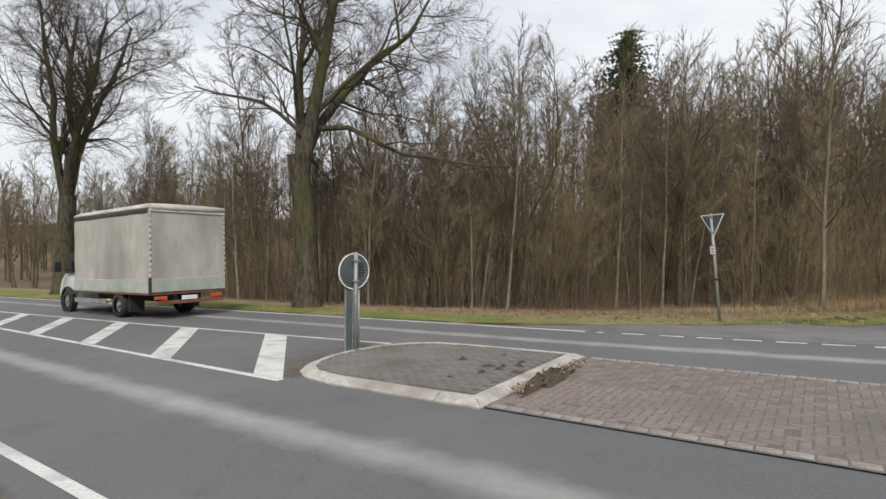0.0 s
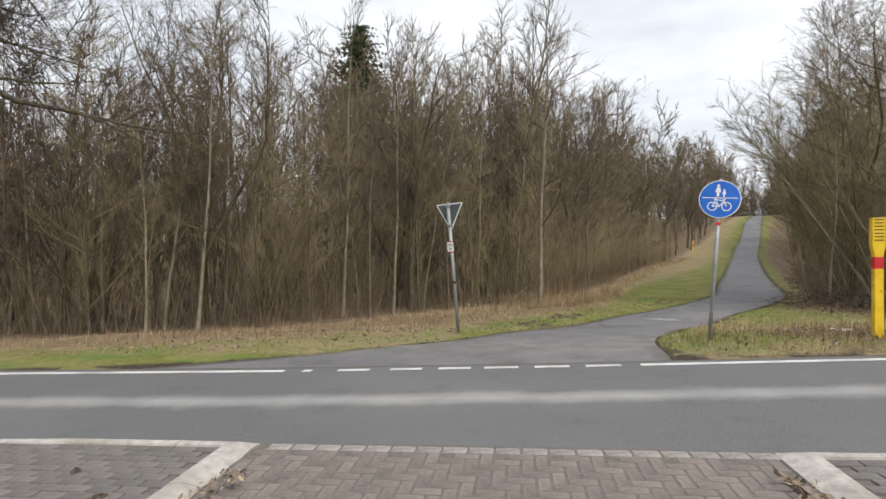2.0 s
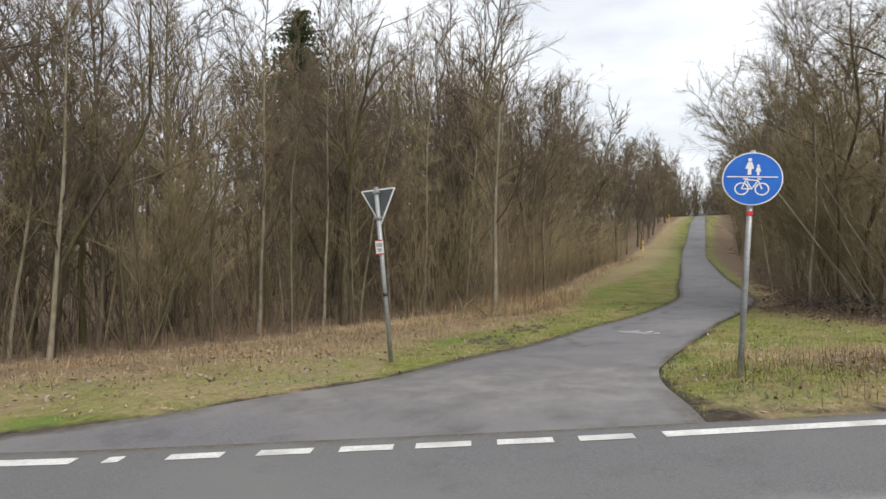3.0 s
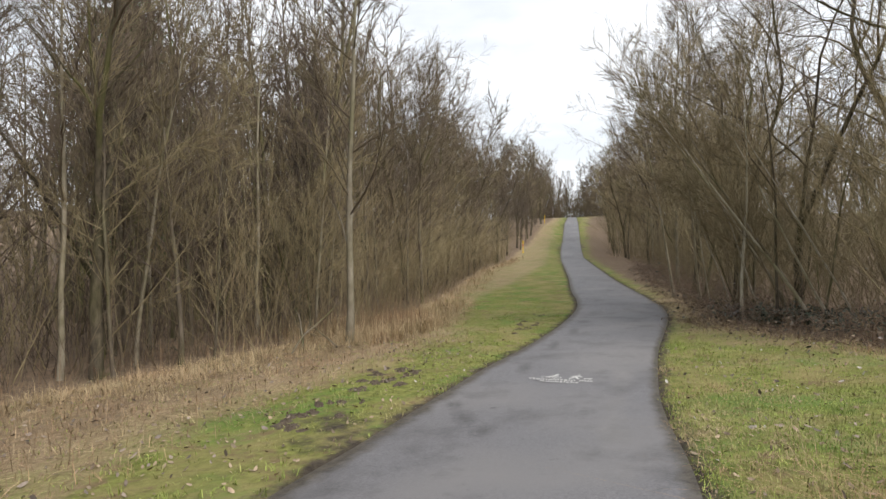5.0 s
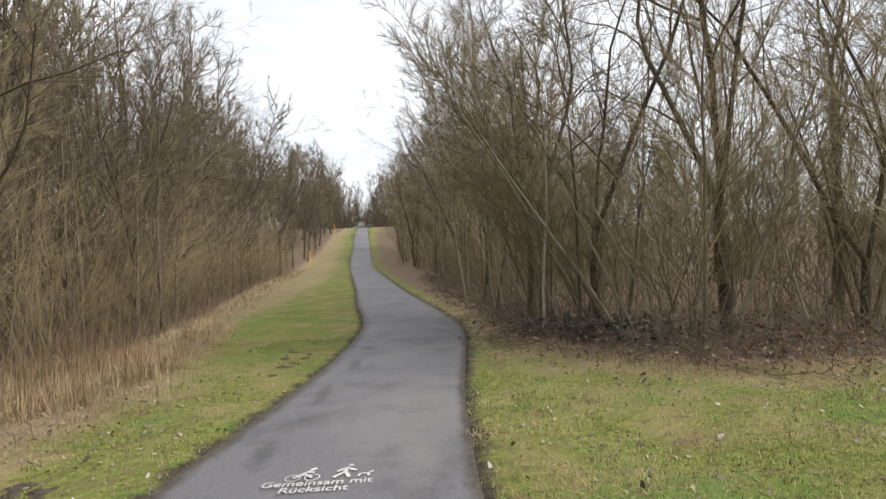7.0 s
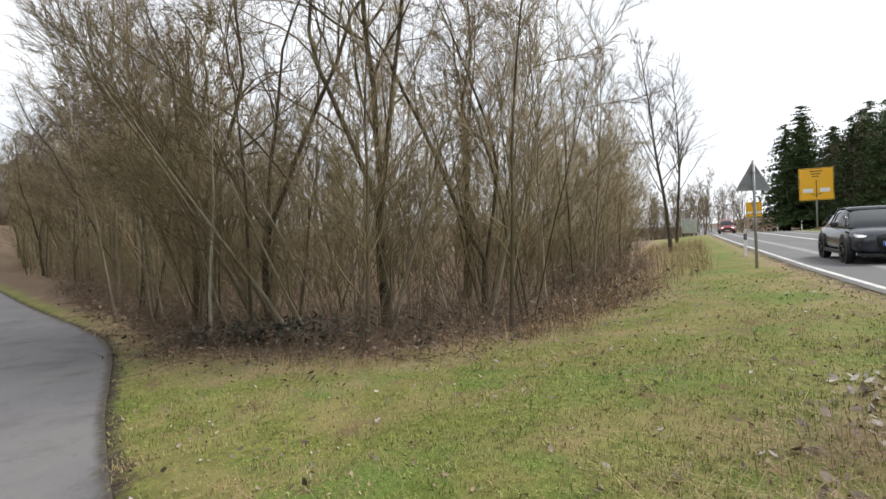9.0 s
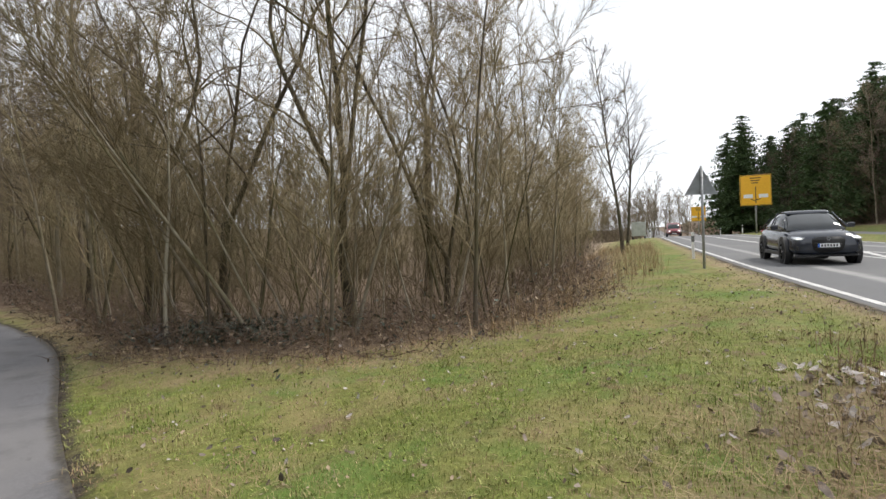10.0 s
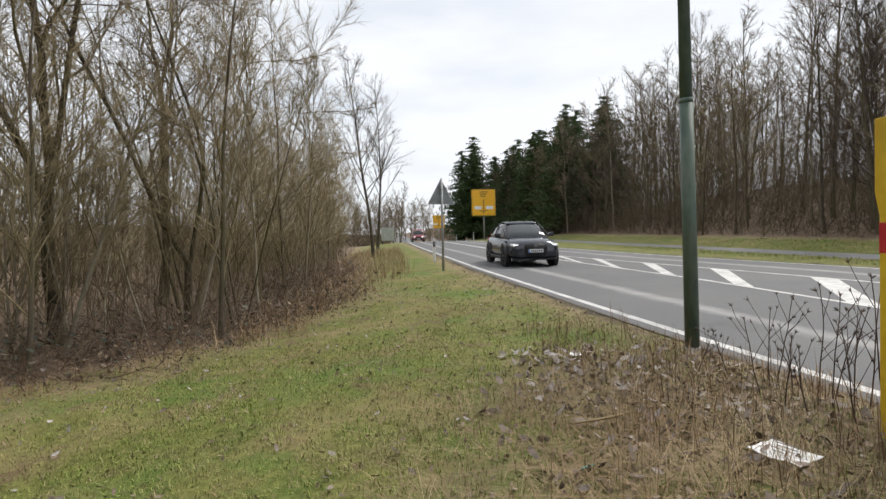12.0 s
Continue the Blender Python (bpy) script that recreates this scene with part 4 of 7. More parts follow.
# thin bare roadside sapling beyond the thicket
tr, cr = young_tree(81, 12.5, 0.12, 26, 7, 8, 0.26, 0.26, 0.6, 0.01, 1)
sap = tree_thing("roadside_tree", "single slim bare tree on the verge", "tree", "verge trees", tubes(tr), tubes(cr), OLDBARK, TWIGDARK)
sap.matrix_world = Matrix.Translation(spot(34.4, 16.3, 0))
ob = copy_thing(sap, Matrix())
ob.matrix_basis = Matrix.Translation(spot(50, 16.4, 0)) @ Matrix.Rotation(2, 4, "Z") @ Matrix.Scale(1.15, 4)

# the pale straight tree that stands out at the wood edge, and leaning pale stems in the thicket
tr, cr = young_tree(83, 11.5, 0.1, 26, 7, 5, 0.22, 0.24, 0.8, 0.0065, 1)
ob = tree_thing("bare_tree", "tall straight pale-barked tree standing out from the wood", "tree", "trees of the wood edge", tubes(tr), tubes(cr), PALEBARK, TWIG)
ob.matrix_world = Matrix.Translation(spot(0.07, 25.5, -0.05))
for x, y, lx, ly, s in ((23.4, 13.3, -0.42, 0.3, 0.85), (23.7, 13.0, -0.36, 0.34, 0.8), (24.2, 13.6, -0.3, 0.25, 0.8), (25.9, 14.9, 0.02, 0.03, 1.0), (20.6, 10.6, 0.12, -0.2, 0.8), (27.2, 17.0, -0.25, 0.1, 0.95), (28.5, 18.5, -0.2, 0.1, 1.0)):
    ob = copy_thing(protos[5], Matrix())
    ob.matrix_basis = Matrix.Translation(spot(*uv(x, y), -0.05)) @ Euler((-ly, lx, 0)).to_matrix().to_4x4() @ Matrix.Rotation(x, 4, "Z") @ Matrix.Scale(s, 4)
    tagged(ob, "pale bare stem leaning out of the thicket")


def pale_stem(x, y, way, length, r, seed, label):
    """A slender pale stem with a few ascending side branches."""
    g = np.random.default_rng(seed)
    p, rad = sprout(g, np.array((0, 0, -0.15)), np.array(way, float), length, r, 9, 0.04, 0.015, 0.2)
    tr, cr = [(p, rad, 7)], []
    for i in range(16):
        q, d = along(p, g.uniform(0.3, 1.0))
        b, br_ = sprout(g, q, sideways(g, d, g.uniform(0.3, 0.8)), length * g.uniform(0.12, 0.28), r * 0.3, 4, 0.12, 0.04, 0.3)
        cr.append((b, br_, 3))
        for _ in range(7):
            q2, d2 = along(b, g.uniform(0.2, 1))
            cr.append((*sprout(g, q2, sideways(g, d2, g.uniform(0.3, 0.8)), g.uniform(0.25, 0.7), 0.005, 1, 0.1, 0.03), 3))
    ob = tree_thing("leaning_stem", label, "tree", "pale stems of the thicket", tubes(tr), tubes(cr), PALESTEM, TWIGOLIVE)
    ob.matrix_world = Matrix.Translation(spot(*uv(x, y), -0.05))


for k, (x, y, way, length, r) in enumerate(((21.6, 12.35, (-0.06, 0.55, 0.85), 6.0, 0.045), (21.7, 12.1, (-0.05, 0.45, 0.88), 5.2, 0.035), (21.9, 11.7, (-0.1, 0.38, 0.9), 5.5, 0.03), (22.1, 14.2, (0.02, 0.02, 1.0), 6.0, 0.045), (21.2, 10.0, (0.02, -0.06, 1.0), 2.6, 0.025),
                                         (21.4, 9.2, (-0.02, 0.3, 0.9), 3.6, 0.03), (25.4, 15.4, (-0.2, 0.2, 0.95), 5.0, 0.03), (27.0, 16.6, (-0.2, 0.2, 0.95), 5.0, 0.03), (23.4, 14.0, (-0.15, 0.2, 0.95), 5.0, 0.028), (20.6, 7.4, (-0.1, 0.2, 1.0), 4.2, 0.03), (21.0, 8.6, (-0.15, -0.2, 1.0), 5.0, 0.035))):
    pale_stem(x, y, way, length, r, 700 + k, "pale bare stem leaning out of the thicket" if abs(way[1]) > 0.15 else "pale upright bare stem in the thicket")


# ---- traffic islands ----
def tilt_at(u, v, dz=0.0, turn=0.0):
    """Pose on the road plane: x along the road, following its slope."""
    return Matrix.Translation(spot(u, v, dz)) @ Matrix.Rotation(radians(RZ), 4, "Z") @ Matrix.Rotation(-math.atan(0.035), 4, "Y") @ Matrix.Rotation(turn, 4, "Z")


def paver_mesh(name, lx, ly, h, material, chamfer=0.006):
    bm = bmesh.new()
    lo = [bm.verts.new((sx * lx / 2, sy * ly / 2, -0.02)) for sx, sy in ((-1, -1), (1, -1), (1, 1), (-1, 1))]
    md = [bm.verts.new((sx * lx / 2, sy * ly / 2, h - chamfer)) for sx, sy in ((-1, -1), (1, -1), (1, 1), (-1, 1))]
    hi = [bm.verts.new((sx * (lx / 2 - chamfer), sy * (ly / 2 - chamfer), h)) for sx, sy in ((-1, -1), (1, -1), (1, 1), (-1, 1))]
    bm.faces.new(hi)
    for i in range(4):
        j = (i + 1) % 4
        bm.faces.new((md[i], md[j], hi[j], hi[i]))
        bm.faces.new((lo[i], lo[j], md[j], md[i]))
    me = bpy.data.meshes.new(name)
    bm.to_mesh(me)
    bm.free()
    me.materials.append(material)
    return me


def lay(pieces, me, parent, stuff_name, single):
    """pieces: (u, v, dz, turn). Those for which single(u, v) is true become objects, the rest one joined mesh."""
    vs0 = np.array([v.co[:] for v in me.vertices])
    fs0 = [p.vertices[:] for p in me.polygons]
    vs, fs, n = [], [], 0
    inv = parent.matrix_world.inverted()
    for u, v, dz, turn in pieces:
        m = inv @ tilt_at(u, v, dz + rng.normal(0, 0.0012), turn + rng.normal(0, 0.008))
        if single(u, v):
            ob = new(me.name, me)
            ob.parent = parent
            ob.matrix_local = m
        else:
            a = np.array(m)
            vs.append(vs0 @ a[:3, :3].T + a[:3, 3])
            fs += [tuple(i + n for i in f) for f in fs0]
            n += len(vs0)
    if vs:
        jm = bpy.data.meshes.new(stuff_name)
        jm.from_pydata(np.concatenate(vs).tolist(), [], fs)
        jm.materials.append(me.materials[0])
        ob = tagged(new(stuff_name, jm), kind="stuff")
        ob.parent = parent


def island_ring(s):
    """Kerb outline of the island in road axes; s = 1 for the one with its nose down the road, -1 for its mirror image."""
    pts = [(-2.9, 4.86), (-2.98, 8.16)]
    pts += [(-3.6, 8.17), (-4.6, 8.17), (-5.3, 8.12)]
    for a in np.linspace(10, 165, 9):
        pts.append((-5.45 - 1.15 * math.sin(radians(a)), 6.5 + 1.62 * math.cos(radians(a))))
    pts += [(-5.2, 4.84), (-4.2, 4.83), (-3.5, 4.84)]
    p = np.array(pts)
    if s < 0:
        p[:, 0] = -1.98 - p[:, 0]
        p = p[::-1]
    return p


def kerb_offsets(p):
    """Inward mitred unit offsets at each corner of a ring."""
    c = p.mean(0)
    out = []
    for i in range(len(p)):
        a, b, d = p[i - 1], p[i], p[(i + 1) % len(p)]
        n1, n2 = np.array((-(b - a)[1], (b - a)[0])), np.array((-(d - b)[1], (d - b)[0]))
        n1, n2 = n1 / np.linalg.norm(n1), n2 / np.linalg.norm(n2)
        if n1.dot(c - b) < 0:
            n1 = -n1
        if n2.dot(c - b) < 0:
            n2 = -n2
        m = n1 + n2
        out.append(m / max(0.5, m.dot(n1)))
    return np.array(out)


def make_island(s, label):
    ring = island_ring(s)
    off = kerb_offsets(ring)
    mid = ring.mean(0)
    isl = empty("traffic_island", tilt_at(mid[0], mid[1]), label, "traffic island", "traffic islands")
    inv = isl.matrix_world.inverted()
    profile = ((0.0, -0.04), (0.0, 0.022), (0.12, 0.074), (0.14, 0.08), (0.215, 0.08), (0.22, 0.06), (0.22, -0.04))
    for i in range(len(ring)):
        j = (i + 1) % len(ring)
        ln = np.linalg.norm(ring[j] - ring[i])
        cross_side = abs(ring[i][0] - ring[j][0]) < 0.2 and ln > 2
        n = 4 if cross_side else max(1, round(ln / 1.0))
        for k in range(n):
            f0, f1 = k / n + 0.004 / ln, (k + 1) / n - 0.004 / ln
            broken = cross_side and k in (1, 2, 3)
            m = 9 if broken else 3
            bm = bmesh.new()
            rows = []
            for f in np.linspace(f0, f1, m):
                b, o = ring[i] * (1 - f) + ring[j] * f, off[i] * (1 - f) + off[j] * f
                chip = abs(noise.noise((f * 9, i, s * 3.1))) * 0.16 if broken else 0.0
                row = []
                for w, z in profile:
                    ww = max(w, chip) if z < 0.079 and w < 0.2 else w
                    q = b + o * ww
                    zz = z - (chip * 0.18 if broken and z > 0.07 and w < 0.2 else 0)
                    row.append(bm.verts.new(inv @ (spot(q[0], q[1], zz))))
                rows.append(row)
            for a, b2 in zip(rows[:-1], rows[1:]):
                for t in range(len(profile) - 1):
                    bm.faces.new((a[t], a[t + 1], b2[t + 1], b2[t]))
            bm.faces.new(rows[0])
            bm.faces.new(rows[-1][::-1])
            bmesh.ops.recalc_face_normals(bm, faces=bm.faces)
            part("kerb_stone", bm, KERB, isl, "chipped pale concrete kerb stone" if broken else "pale bevelled concrete kerb stone")
    # sand bed and pavers
    inner = ring + off * 0.218
    bm = bmesh.new()
    bm.faces.new([bm.verts.new(inv @ spot(q[0], q[1], 0.062)) for q in inner])
    bmesh.ops.recalc_face_normals(bm, faces=bm.faces)
    part("sand_bed", bm, JOINT, isl, "dark sand joints")
    me = paver_mesh("paver", 0.193, 0.093, 0.016, GREYBRICK, 0.005)
    pieces = []
    edge = ring + off * 0.27
    for r, v in enumerate(np.arange(5.0, 8.2, 0.102)):
        for u in np.arange(-6.9 if s > 0 else 0.5, -2.5 if s > 0 else 5.2, 0.202):
            uu = u + (0.101 if r % 2 else 0)
            if inside(np.array([uu]), np.array([v]), edge)[0]:
                pieces.append((uu, v, 0.06, 0))
    lay(pieces, me, isl, "pavers", (lambda u, v: u > -4.75) if s > 0 else (lambda u, v: u < 2.3))
    return isl


make_island(1, "brick-paved traffic island with pale chipped kerb")
make_island(-1, "matching brick-paved traffic island with pale kerb")

# herringbone crossing between the islands
cross = empty("crossing_paving", tilt_at(-1, 6.5), "reddish-grey herringbone brick crossing between the islands", "paving")
tagged(cross, kind="structure")
inv = cross.matrix_world.inverted()
bm = bmesh.new()
bm.faces.new([bm.verts.new(inv @ spot(u, v, 0.0165)) for u, v in ((-2.9, 4.92), (0.92, 4.92), (0.98, 8.2), (-2.97, 8.2))])
part("sand_bed", bm, JOINT, cross, "dark sand joints")
W = 0.101
herring = []
for i in range(39):
    for j in range(29):
        u, v = -2.96 + i * W, 5.1 + j * W
        c = (i - j) % 4
        if c == 0 and u + 2 * W < 0.98:
            herring.append((u + W, v + W / 2, 0.004, 0))
        elif c == 3 and j < 28:
            herring.append((u + W / 2, v + W, 0.004, math.pi / 2))
lay(herring, paver_mesh("brick", 0.189, 0.0885, 0.016, BRICK, 0.006), cross, "bricks", lambda u, v: v > 6.5 and -2.9 < u < 0.9)
border = [(u, v, 0.004, 0) for v in (5.02, 8.1) for u in np.arange(-2.78, 0.95, 0.205)]
lay(border, paver_mesh("border_stone", 0.19, 0.12, 0.017, BORDERSTONE), cross, "border_stones", lambda u, v: True)

# heaps of soil and dead leaves against the broken kerbs, clods on the island
SOIL = mat("soil", (0.045, 0.032, 0.022), (0.15, 0.115, 0.08), 40, 0.95, 1.0, (0.09, 0.07, 0.045), 6, bumpdist=0.03)
DEADLEAF = mat("dead_leaf", (0.14, 0.1, 0.066), (0.31, 0.235, 0.16), 8, 0.85, 0.2, (0.25, 0.195, 0.135), 1.7)


def mound(name, u, v, a, b, h, label, seed, turn=0.0, base=0.0, parent_label="soil"):
    """A low uneven heap."""
    g = np.random.default_rng(seed)
    n, m = 9, 22
    vs, fs = [Vector((0, 0, h))], []
    for i in range(1, n + 1):
        r = i / n
        for k in range(m):
            an = k * 2 * math.pi / m
            wob = 1 + 0.65 * noise.noise((math.cos(an) * 1.7 + seed, math.sin(an) * 1.7, 0.3)) + 0.4 * noise.noise((math.cos(an) * 5 + seed, math.sin(an) * 5, r * 3))
            z = h * (1 - r ** 1.6) + (noise.noise((r * 5 * math.cos(an) + seed, r * 5 * math.sin(an), 1)) * h * 0.5 + noise.noise((r * 13 * math.cos(an) + seed, r * 13 * math.sin(an), 4)) * h * 0.6) * (1 - r ** 3) - (0.02 if i == n else 0)
            vs.append(Vector((a * r * wob * math.cos(an), b * r * wob * math.sin(an), z)))
    fs = [(0, 1 + k, 1 + (k + 1) % m) for k in range(m)]
    for i in range(n - 1):
        for k in range(m):
            p, q = 1 + i * m + k, 1 + i * m + (k + 1) % m
            fs += [(p, p + m, q + m), (p, q + m, q)]
    me = bpy.data.meshes.new(name)
    me.from_pydata(vs, [], fs)
    me.materials.append(SOIL)
    me.polygons.foreach_set("use_smooth", [True] * len(fs))
    ob = tagged(new(name, me), label, "soil")
    ob.matrix_world = tilt_at(u, v, base, turn)
    return ob


mound("soil_mound", -2.8, 6.25, 0.21, 0.95, 0.14, "heap of soil and dead leaves against the kerb", 3)
mound("soil_mound", 0.86, 6.6, 0.13, 1.1, 0.08, "strip of soil and leaves beside the kerb", 4)
for k, (u, v, a, h) in enumerate(((-4.35, 6.75, 0.08, 0.045), (-3.78, 6.5, 0.12, 0.03), (-3.66, 6.15, 0.1, 0.035), (-3.4, 6.75, 0.09, 0.03), (-3.25, 6.35, 0.1, 0.025), (-3.5, 7.0, 0.08, 0.025), (-4.0, 7.4, 0.07, 0.02), (-3.85, 5.7, 0.06, 0.02), (-3.55, 6.4, 0.06, 0.03), (-3.6, 6.62, 0.07, 0.03))):
    mound("soil_clod", u, v, a, a * 0.55, h, "dark clod of soil and grass lying on the pavers", 20 + k, k * 0.9, 0.074)


def leaves(name, spots, size, material, label, seed, lift=0.02, base=0.0):
    """Many small curled leaves lying about, one mesh."""
    g = np.random.default_rng(seed)
    vs, fs, n = [], [], 0
    for x, y, z in spots:
        s = size * g.uniform(0.5, 1.4)
        rot = Euler((g.normal(0, 0.5), g.normal(0, 0.5), g.uniform(0, 6.28))).to_matrix()
        c = Vector((x, y, z + g.uniform(0.3, 1.3) * lift))
        for q in ((-1, 0, 0.1), (-0.35, -0.5, 0.0), (0.5, -0.35, 0.05), (1, 0, 0.25), (0.45, 0.4, 0.12), (-0.4, 0.45, 0.02)):
            vs.append(c + rot @ Vector(q) * s)
        fs += [(n, n + 1, n + 5), (n + 1, n + 2, n + 4), (n + 1, n + 4, n + 5), (n + 2, n + 3, n + 4)]
        n += 6
    return tagged(new(name, mesh_np(name, np.array([v[:] for v in vs]), np.array(fs), material, False)), label, "leaves", kind="stuff")


# height of the built ground, with its unevenness
def ground_z(u, v):
    i = np.clip(np.searchsorted(gu, u) - 1, 0, len(gu) - 2)
    j = np.clip(np.searchsorted(gv, v) - 1, 0, len(gv) - 2)
    a, b = (u - gu[i]) / (gu[i + 1] - gu[i]), (v - gv[j]) / (gv[j + 1] - gv[j])
    return GZ[i, j] * (1 - a) * (1 - b) + GZ[i + 1, j] * a * (1 - b) + GZ[i, j + 1] * (1 - a) * b + GZ[i + 1, j + 1] * a * b


def scatter(n, box, seed, keep):
    """Random places on the ground: arrays u, v, and x, y, z."""
    g = np.random.default_rng(seed)
    u, v = g.uniform(box[0], box[1], n), g.uniform(box[2], box[3], n)
    x, y = xy(u, v)
    ok = keep(u, v, x, y)
    u, v, x, y = u[ok], v[ok], x[ok], y[ok]
    return u, v, x, y, ground_z(u, v)


def off_paths(u, v, x, y, gap=0.06):
    return ~inside(x, y, PATH_RING) & (away(x, y, PATH_RING) > gap) & (v > edge_far(u) + 0.35)


def blades(name, where, hmin, hmax, width, material, label, seed, droop=0.35, per=1, spread=0.05, category="grass"):
    """Bent grass blades, one mesh."""
    g = np.random.default_rng(seed)
    u, v, x, y, z = where
    x, y, z = np.repeat(x, per), np.repeat(y, per), np.repeat(z, per)
    n = len(x)
    x, y = x + g.normal(0, spread, n), y + g.normal(0, spread, n)
    an, h = g.uniform(0, 6.28, n), g.uniform(hmin, hmax, n)
    lean = h * np.abs(g.normal(droop, droop * 0.6, n))
    mid = 0.6 * np.clip(1.15 - 0.5 * lean / h, 0.15, 1)
    dx, dy = np.cos(an), np.sin(an)
    sx, sy = -dy * width, dx * width
    P = np.stack([np.stack([x - sx, y - sy, z - 0.02], 1), np.stack([x + sx, y + sy, z - 0.02], 1),
                  np.stack([x + dx * lean * 0.4 + sx * 0.7, y + dy * lean * 0.4 + sy * 0.7, z + h * mid], 1), np.stack([x + dx * lean * 0.4 - sx * 0.7, y + dy * lean * 0.4 - sy * 0.7, z + h * mid], 1),
                  np.stack([x + dx * lean, y + dy * lean, z + h * np.clip(1 - (lean / h) * 0.5, 0.06, 1)], 1)], 1).reshape(-1, 3)
    b = np.arange(n)[:, None] * 5
    F = np.concatenate([b + np.array([[0, 1, 2]]), b + np.array([[0, 2, 3]]), b + np.array([[3, 2, 4]])])
    return tagged(new(name, mesh_np(name, P, F, material)), label, category, kind="stuff")


BLADE = mat("grass_blade", (0.135, 0.185, 0.034), (0.29, 0.335, 0.08), 1.6, 0.7, 0.0, (0.31, 0.27, 0.12), 1.3, spec=0.3)
def island_vary(m, amount):
    """Varies a material's brightness from loose piece to loose piece of a mesh."""
    n, l = m.node_tree.nodes, m.node_tree.links
    b = n["Principled BSDF"]
    src = b.inputs["Base Color"].links[0].from_socket
    g, v, h = n.new("ShaderNodeNewGeometry"), n.new("ShaderNodeMapRange"), n.new("ShaderNodeHueSaturation")
    v.inputs["To Min"].default_value, v.inputs["To Max"].default_value = 1 - amount, 1 + amount
    l.new(g.outputs["Random Per Island"], v.inputs["Value"])
    l.new(v.outputs["Result"], h.inputs["Value"])
    l.new(src, h.inputs["Color"])
    l.new(h.outputs["Color"], b.inputs["Base Color"])
    return m


STRAW = mat("straw", (0.24, 0.175, 0.095), (0.48, 0.38, 0.23), 1.5, 0.8, 0.0, (0.34, 0.22, 0.13), 0.5, spec=0.2)
REED = mat("brown_stalk", (0.16, 0.105, 0.06), (0.3, 0.21, 0.13), 2.0, 0.85, 0.0, (0.2, 0.13, 0.08), 0.7, spec=0.2)
for m_, k_ in ((BLADE, 0.35), (STRAW, 0.35), (REED, 0.35), (DEADLEAF, 0.5)):
    island_vary(m_, k_)
GREYLEAF = island_vary(mat("grey_brown_leaf", (0.13, 0.1, 0.08), (0.26, 0.215, 0.18), 9, 0.85, 0.3, (0.19, 0.15, 0.12), 2.5), 0.5)
clumped = lambda x, y, scale, lo: np.array([noise.noise((a * scale, b * scale, 2.7)) for a, b in zip(x, y)]) > lo
not_wood = lambda u, v: ~inside(u, v, WOOD_LEFT) & ~inside(u, v, WOOD_RIGHT)
grassy = lambda u, v, x, y: off_paths(u, v, x, y) & not_wood(u, v)
blades("grass", scatter(26000, (1, 18, 11.8, 26), 201, lambda u, v, x, y: grassy(u, v, x, y) & (np.hypot(u - 6, v - 12.9) > 1.2)), 0.015, 0.05, 0.004, BLADE, "short green grass of the verge", 301, 1.3, 3, 0.04)
blades("grass", scatter(12000, (-9, 8, 12.0, 38), 202, grassy), 0.02, 0.065, 0.005, BLADE, "short green grass beside the footpath", 302, 1.2, 3, 0.04)
blades("dry_grass", scatter(9000, (-16, 4, 11.6, 28), 203, lambda u, v, x, y: grassy(u, v, x, y) & (away(u, v, WOOD_LEFT) < 4.0 * np.random.default_rng(8).uniform(0, 1, len(u)) ** 0.7)), 0.06, 0.26, 0.004, STRAW, "matted straw-coloured dry grass at the wood edge", 303, 1.6, 4, 0.07)
blades("dry_grass", scatter(2500, (-2, 3, 23, 34), 204, lambda u, v, x, y: off_paths(u, v, x, y, 2.0) & (np.hypot(u - 0.4, (v - 28) * 0.7) < 2.2)), 0.25, 0.75, 0.004, STRAW, "tall pale reed grass at the wood edge", 304, 0.7, 5, 0.08)
blades("dry_grass", scatter(5000, (8, 40, 14, 30), 205, lambda u, v, x, y: off_paths(u, v, x, y) & (away(u, v, WOOD_RIGHT) < 0.9)), 0.1, 0.4, 0.004, STRAW, "dry straw fringe of the thicket", 305, 0.8, 3, 0.06)
blades("dry_grass", scatter(1800, (10, 44, 14.4, 18.0), 206, lambda u, v, x, y: v > 14.6 + np.clip(20 - u, 0, 9) * 0.25), 0.2, 0.75, 0.005, STRAW, "tall dry stalks on the roadside verge", 306, 0.4, 3, 0.08)
for lit_mat, lit_seed, lit_label in ((REED, 207, "flattened brown dead stems by the lamp mast"), (STRAW, 222, "flattened straw by the lamp mast")):
    blades("dry_grass", scatter(3600, (1.8, 9.0, 11.9, 16.8), lit_seed, lambda u, v, x, y: (np.exp(-((u - 5.3) / 1.7) ** 2 - ((v - 13.3) / 1.25) ** 2) > np.random.default_rng(6).uniform(0.08, 1, len(u))) & off_paths(u, v, x, y)), 0.08, 0.36, 0.0022, lit_mat, lit_label, lit_seed + 100, 1.9, 4, 0.1)
blades("dry_grass", scatter(1500, (2.2, 8.0, 12.4, 16.2), 261, lambda u, v, x, y: (np.exp(-((u - 4.6) / 1.9) ** 2 - ((v - 13.9) / 1.2) ** 2) > np.random.default_rng(19).uniform(0.1, 1, len(u))) & off_paths(u, v, x, y)), 0.12, 0.42, 0.002, STRAW, "long flattened pale straw in the litter", 361, 2.0, 9, 0.07)
blades("grass", scatter(700, (2.5, 8.0, 12.3, 15.5), 262, lambda u, v, x, y: off_paths(u, v, x, y) & clumped(x, y, 1.6, 0.15)), 0.04, 0.12, 0.0025, BLADE, "green tufts showing through the litter", 362, 1.0, 10, 0.04)
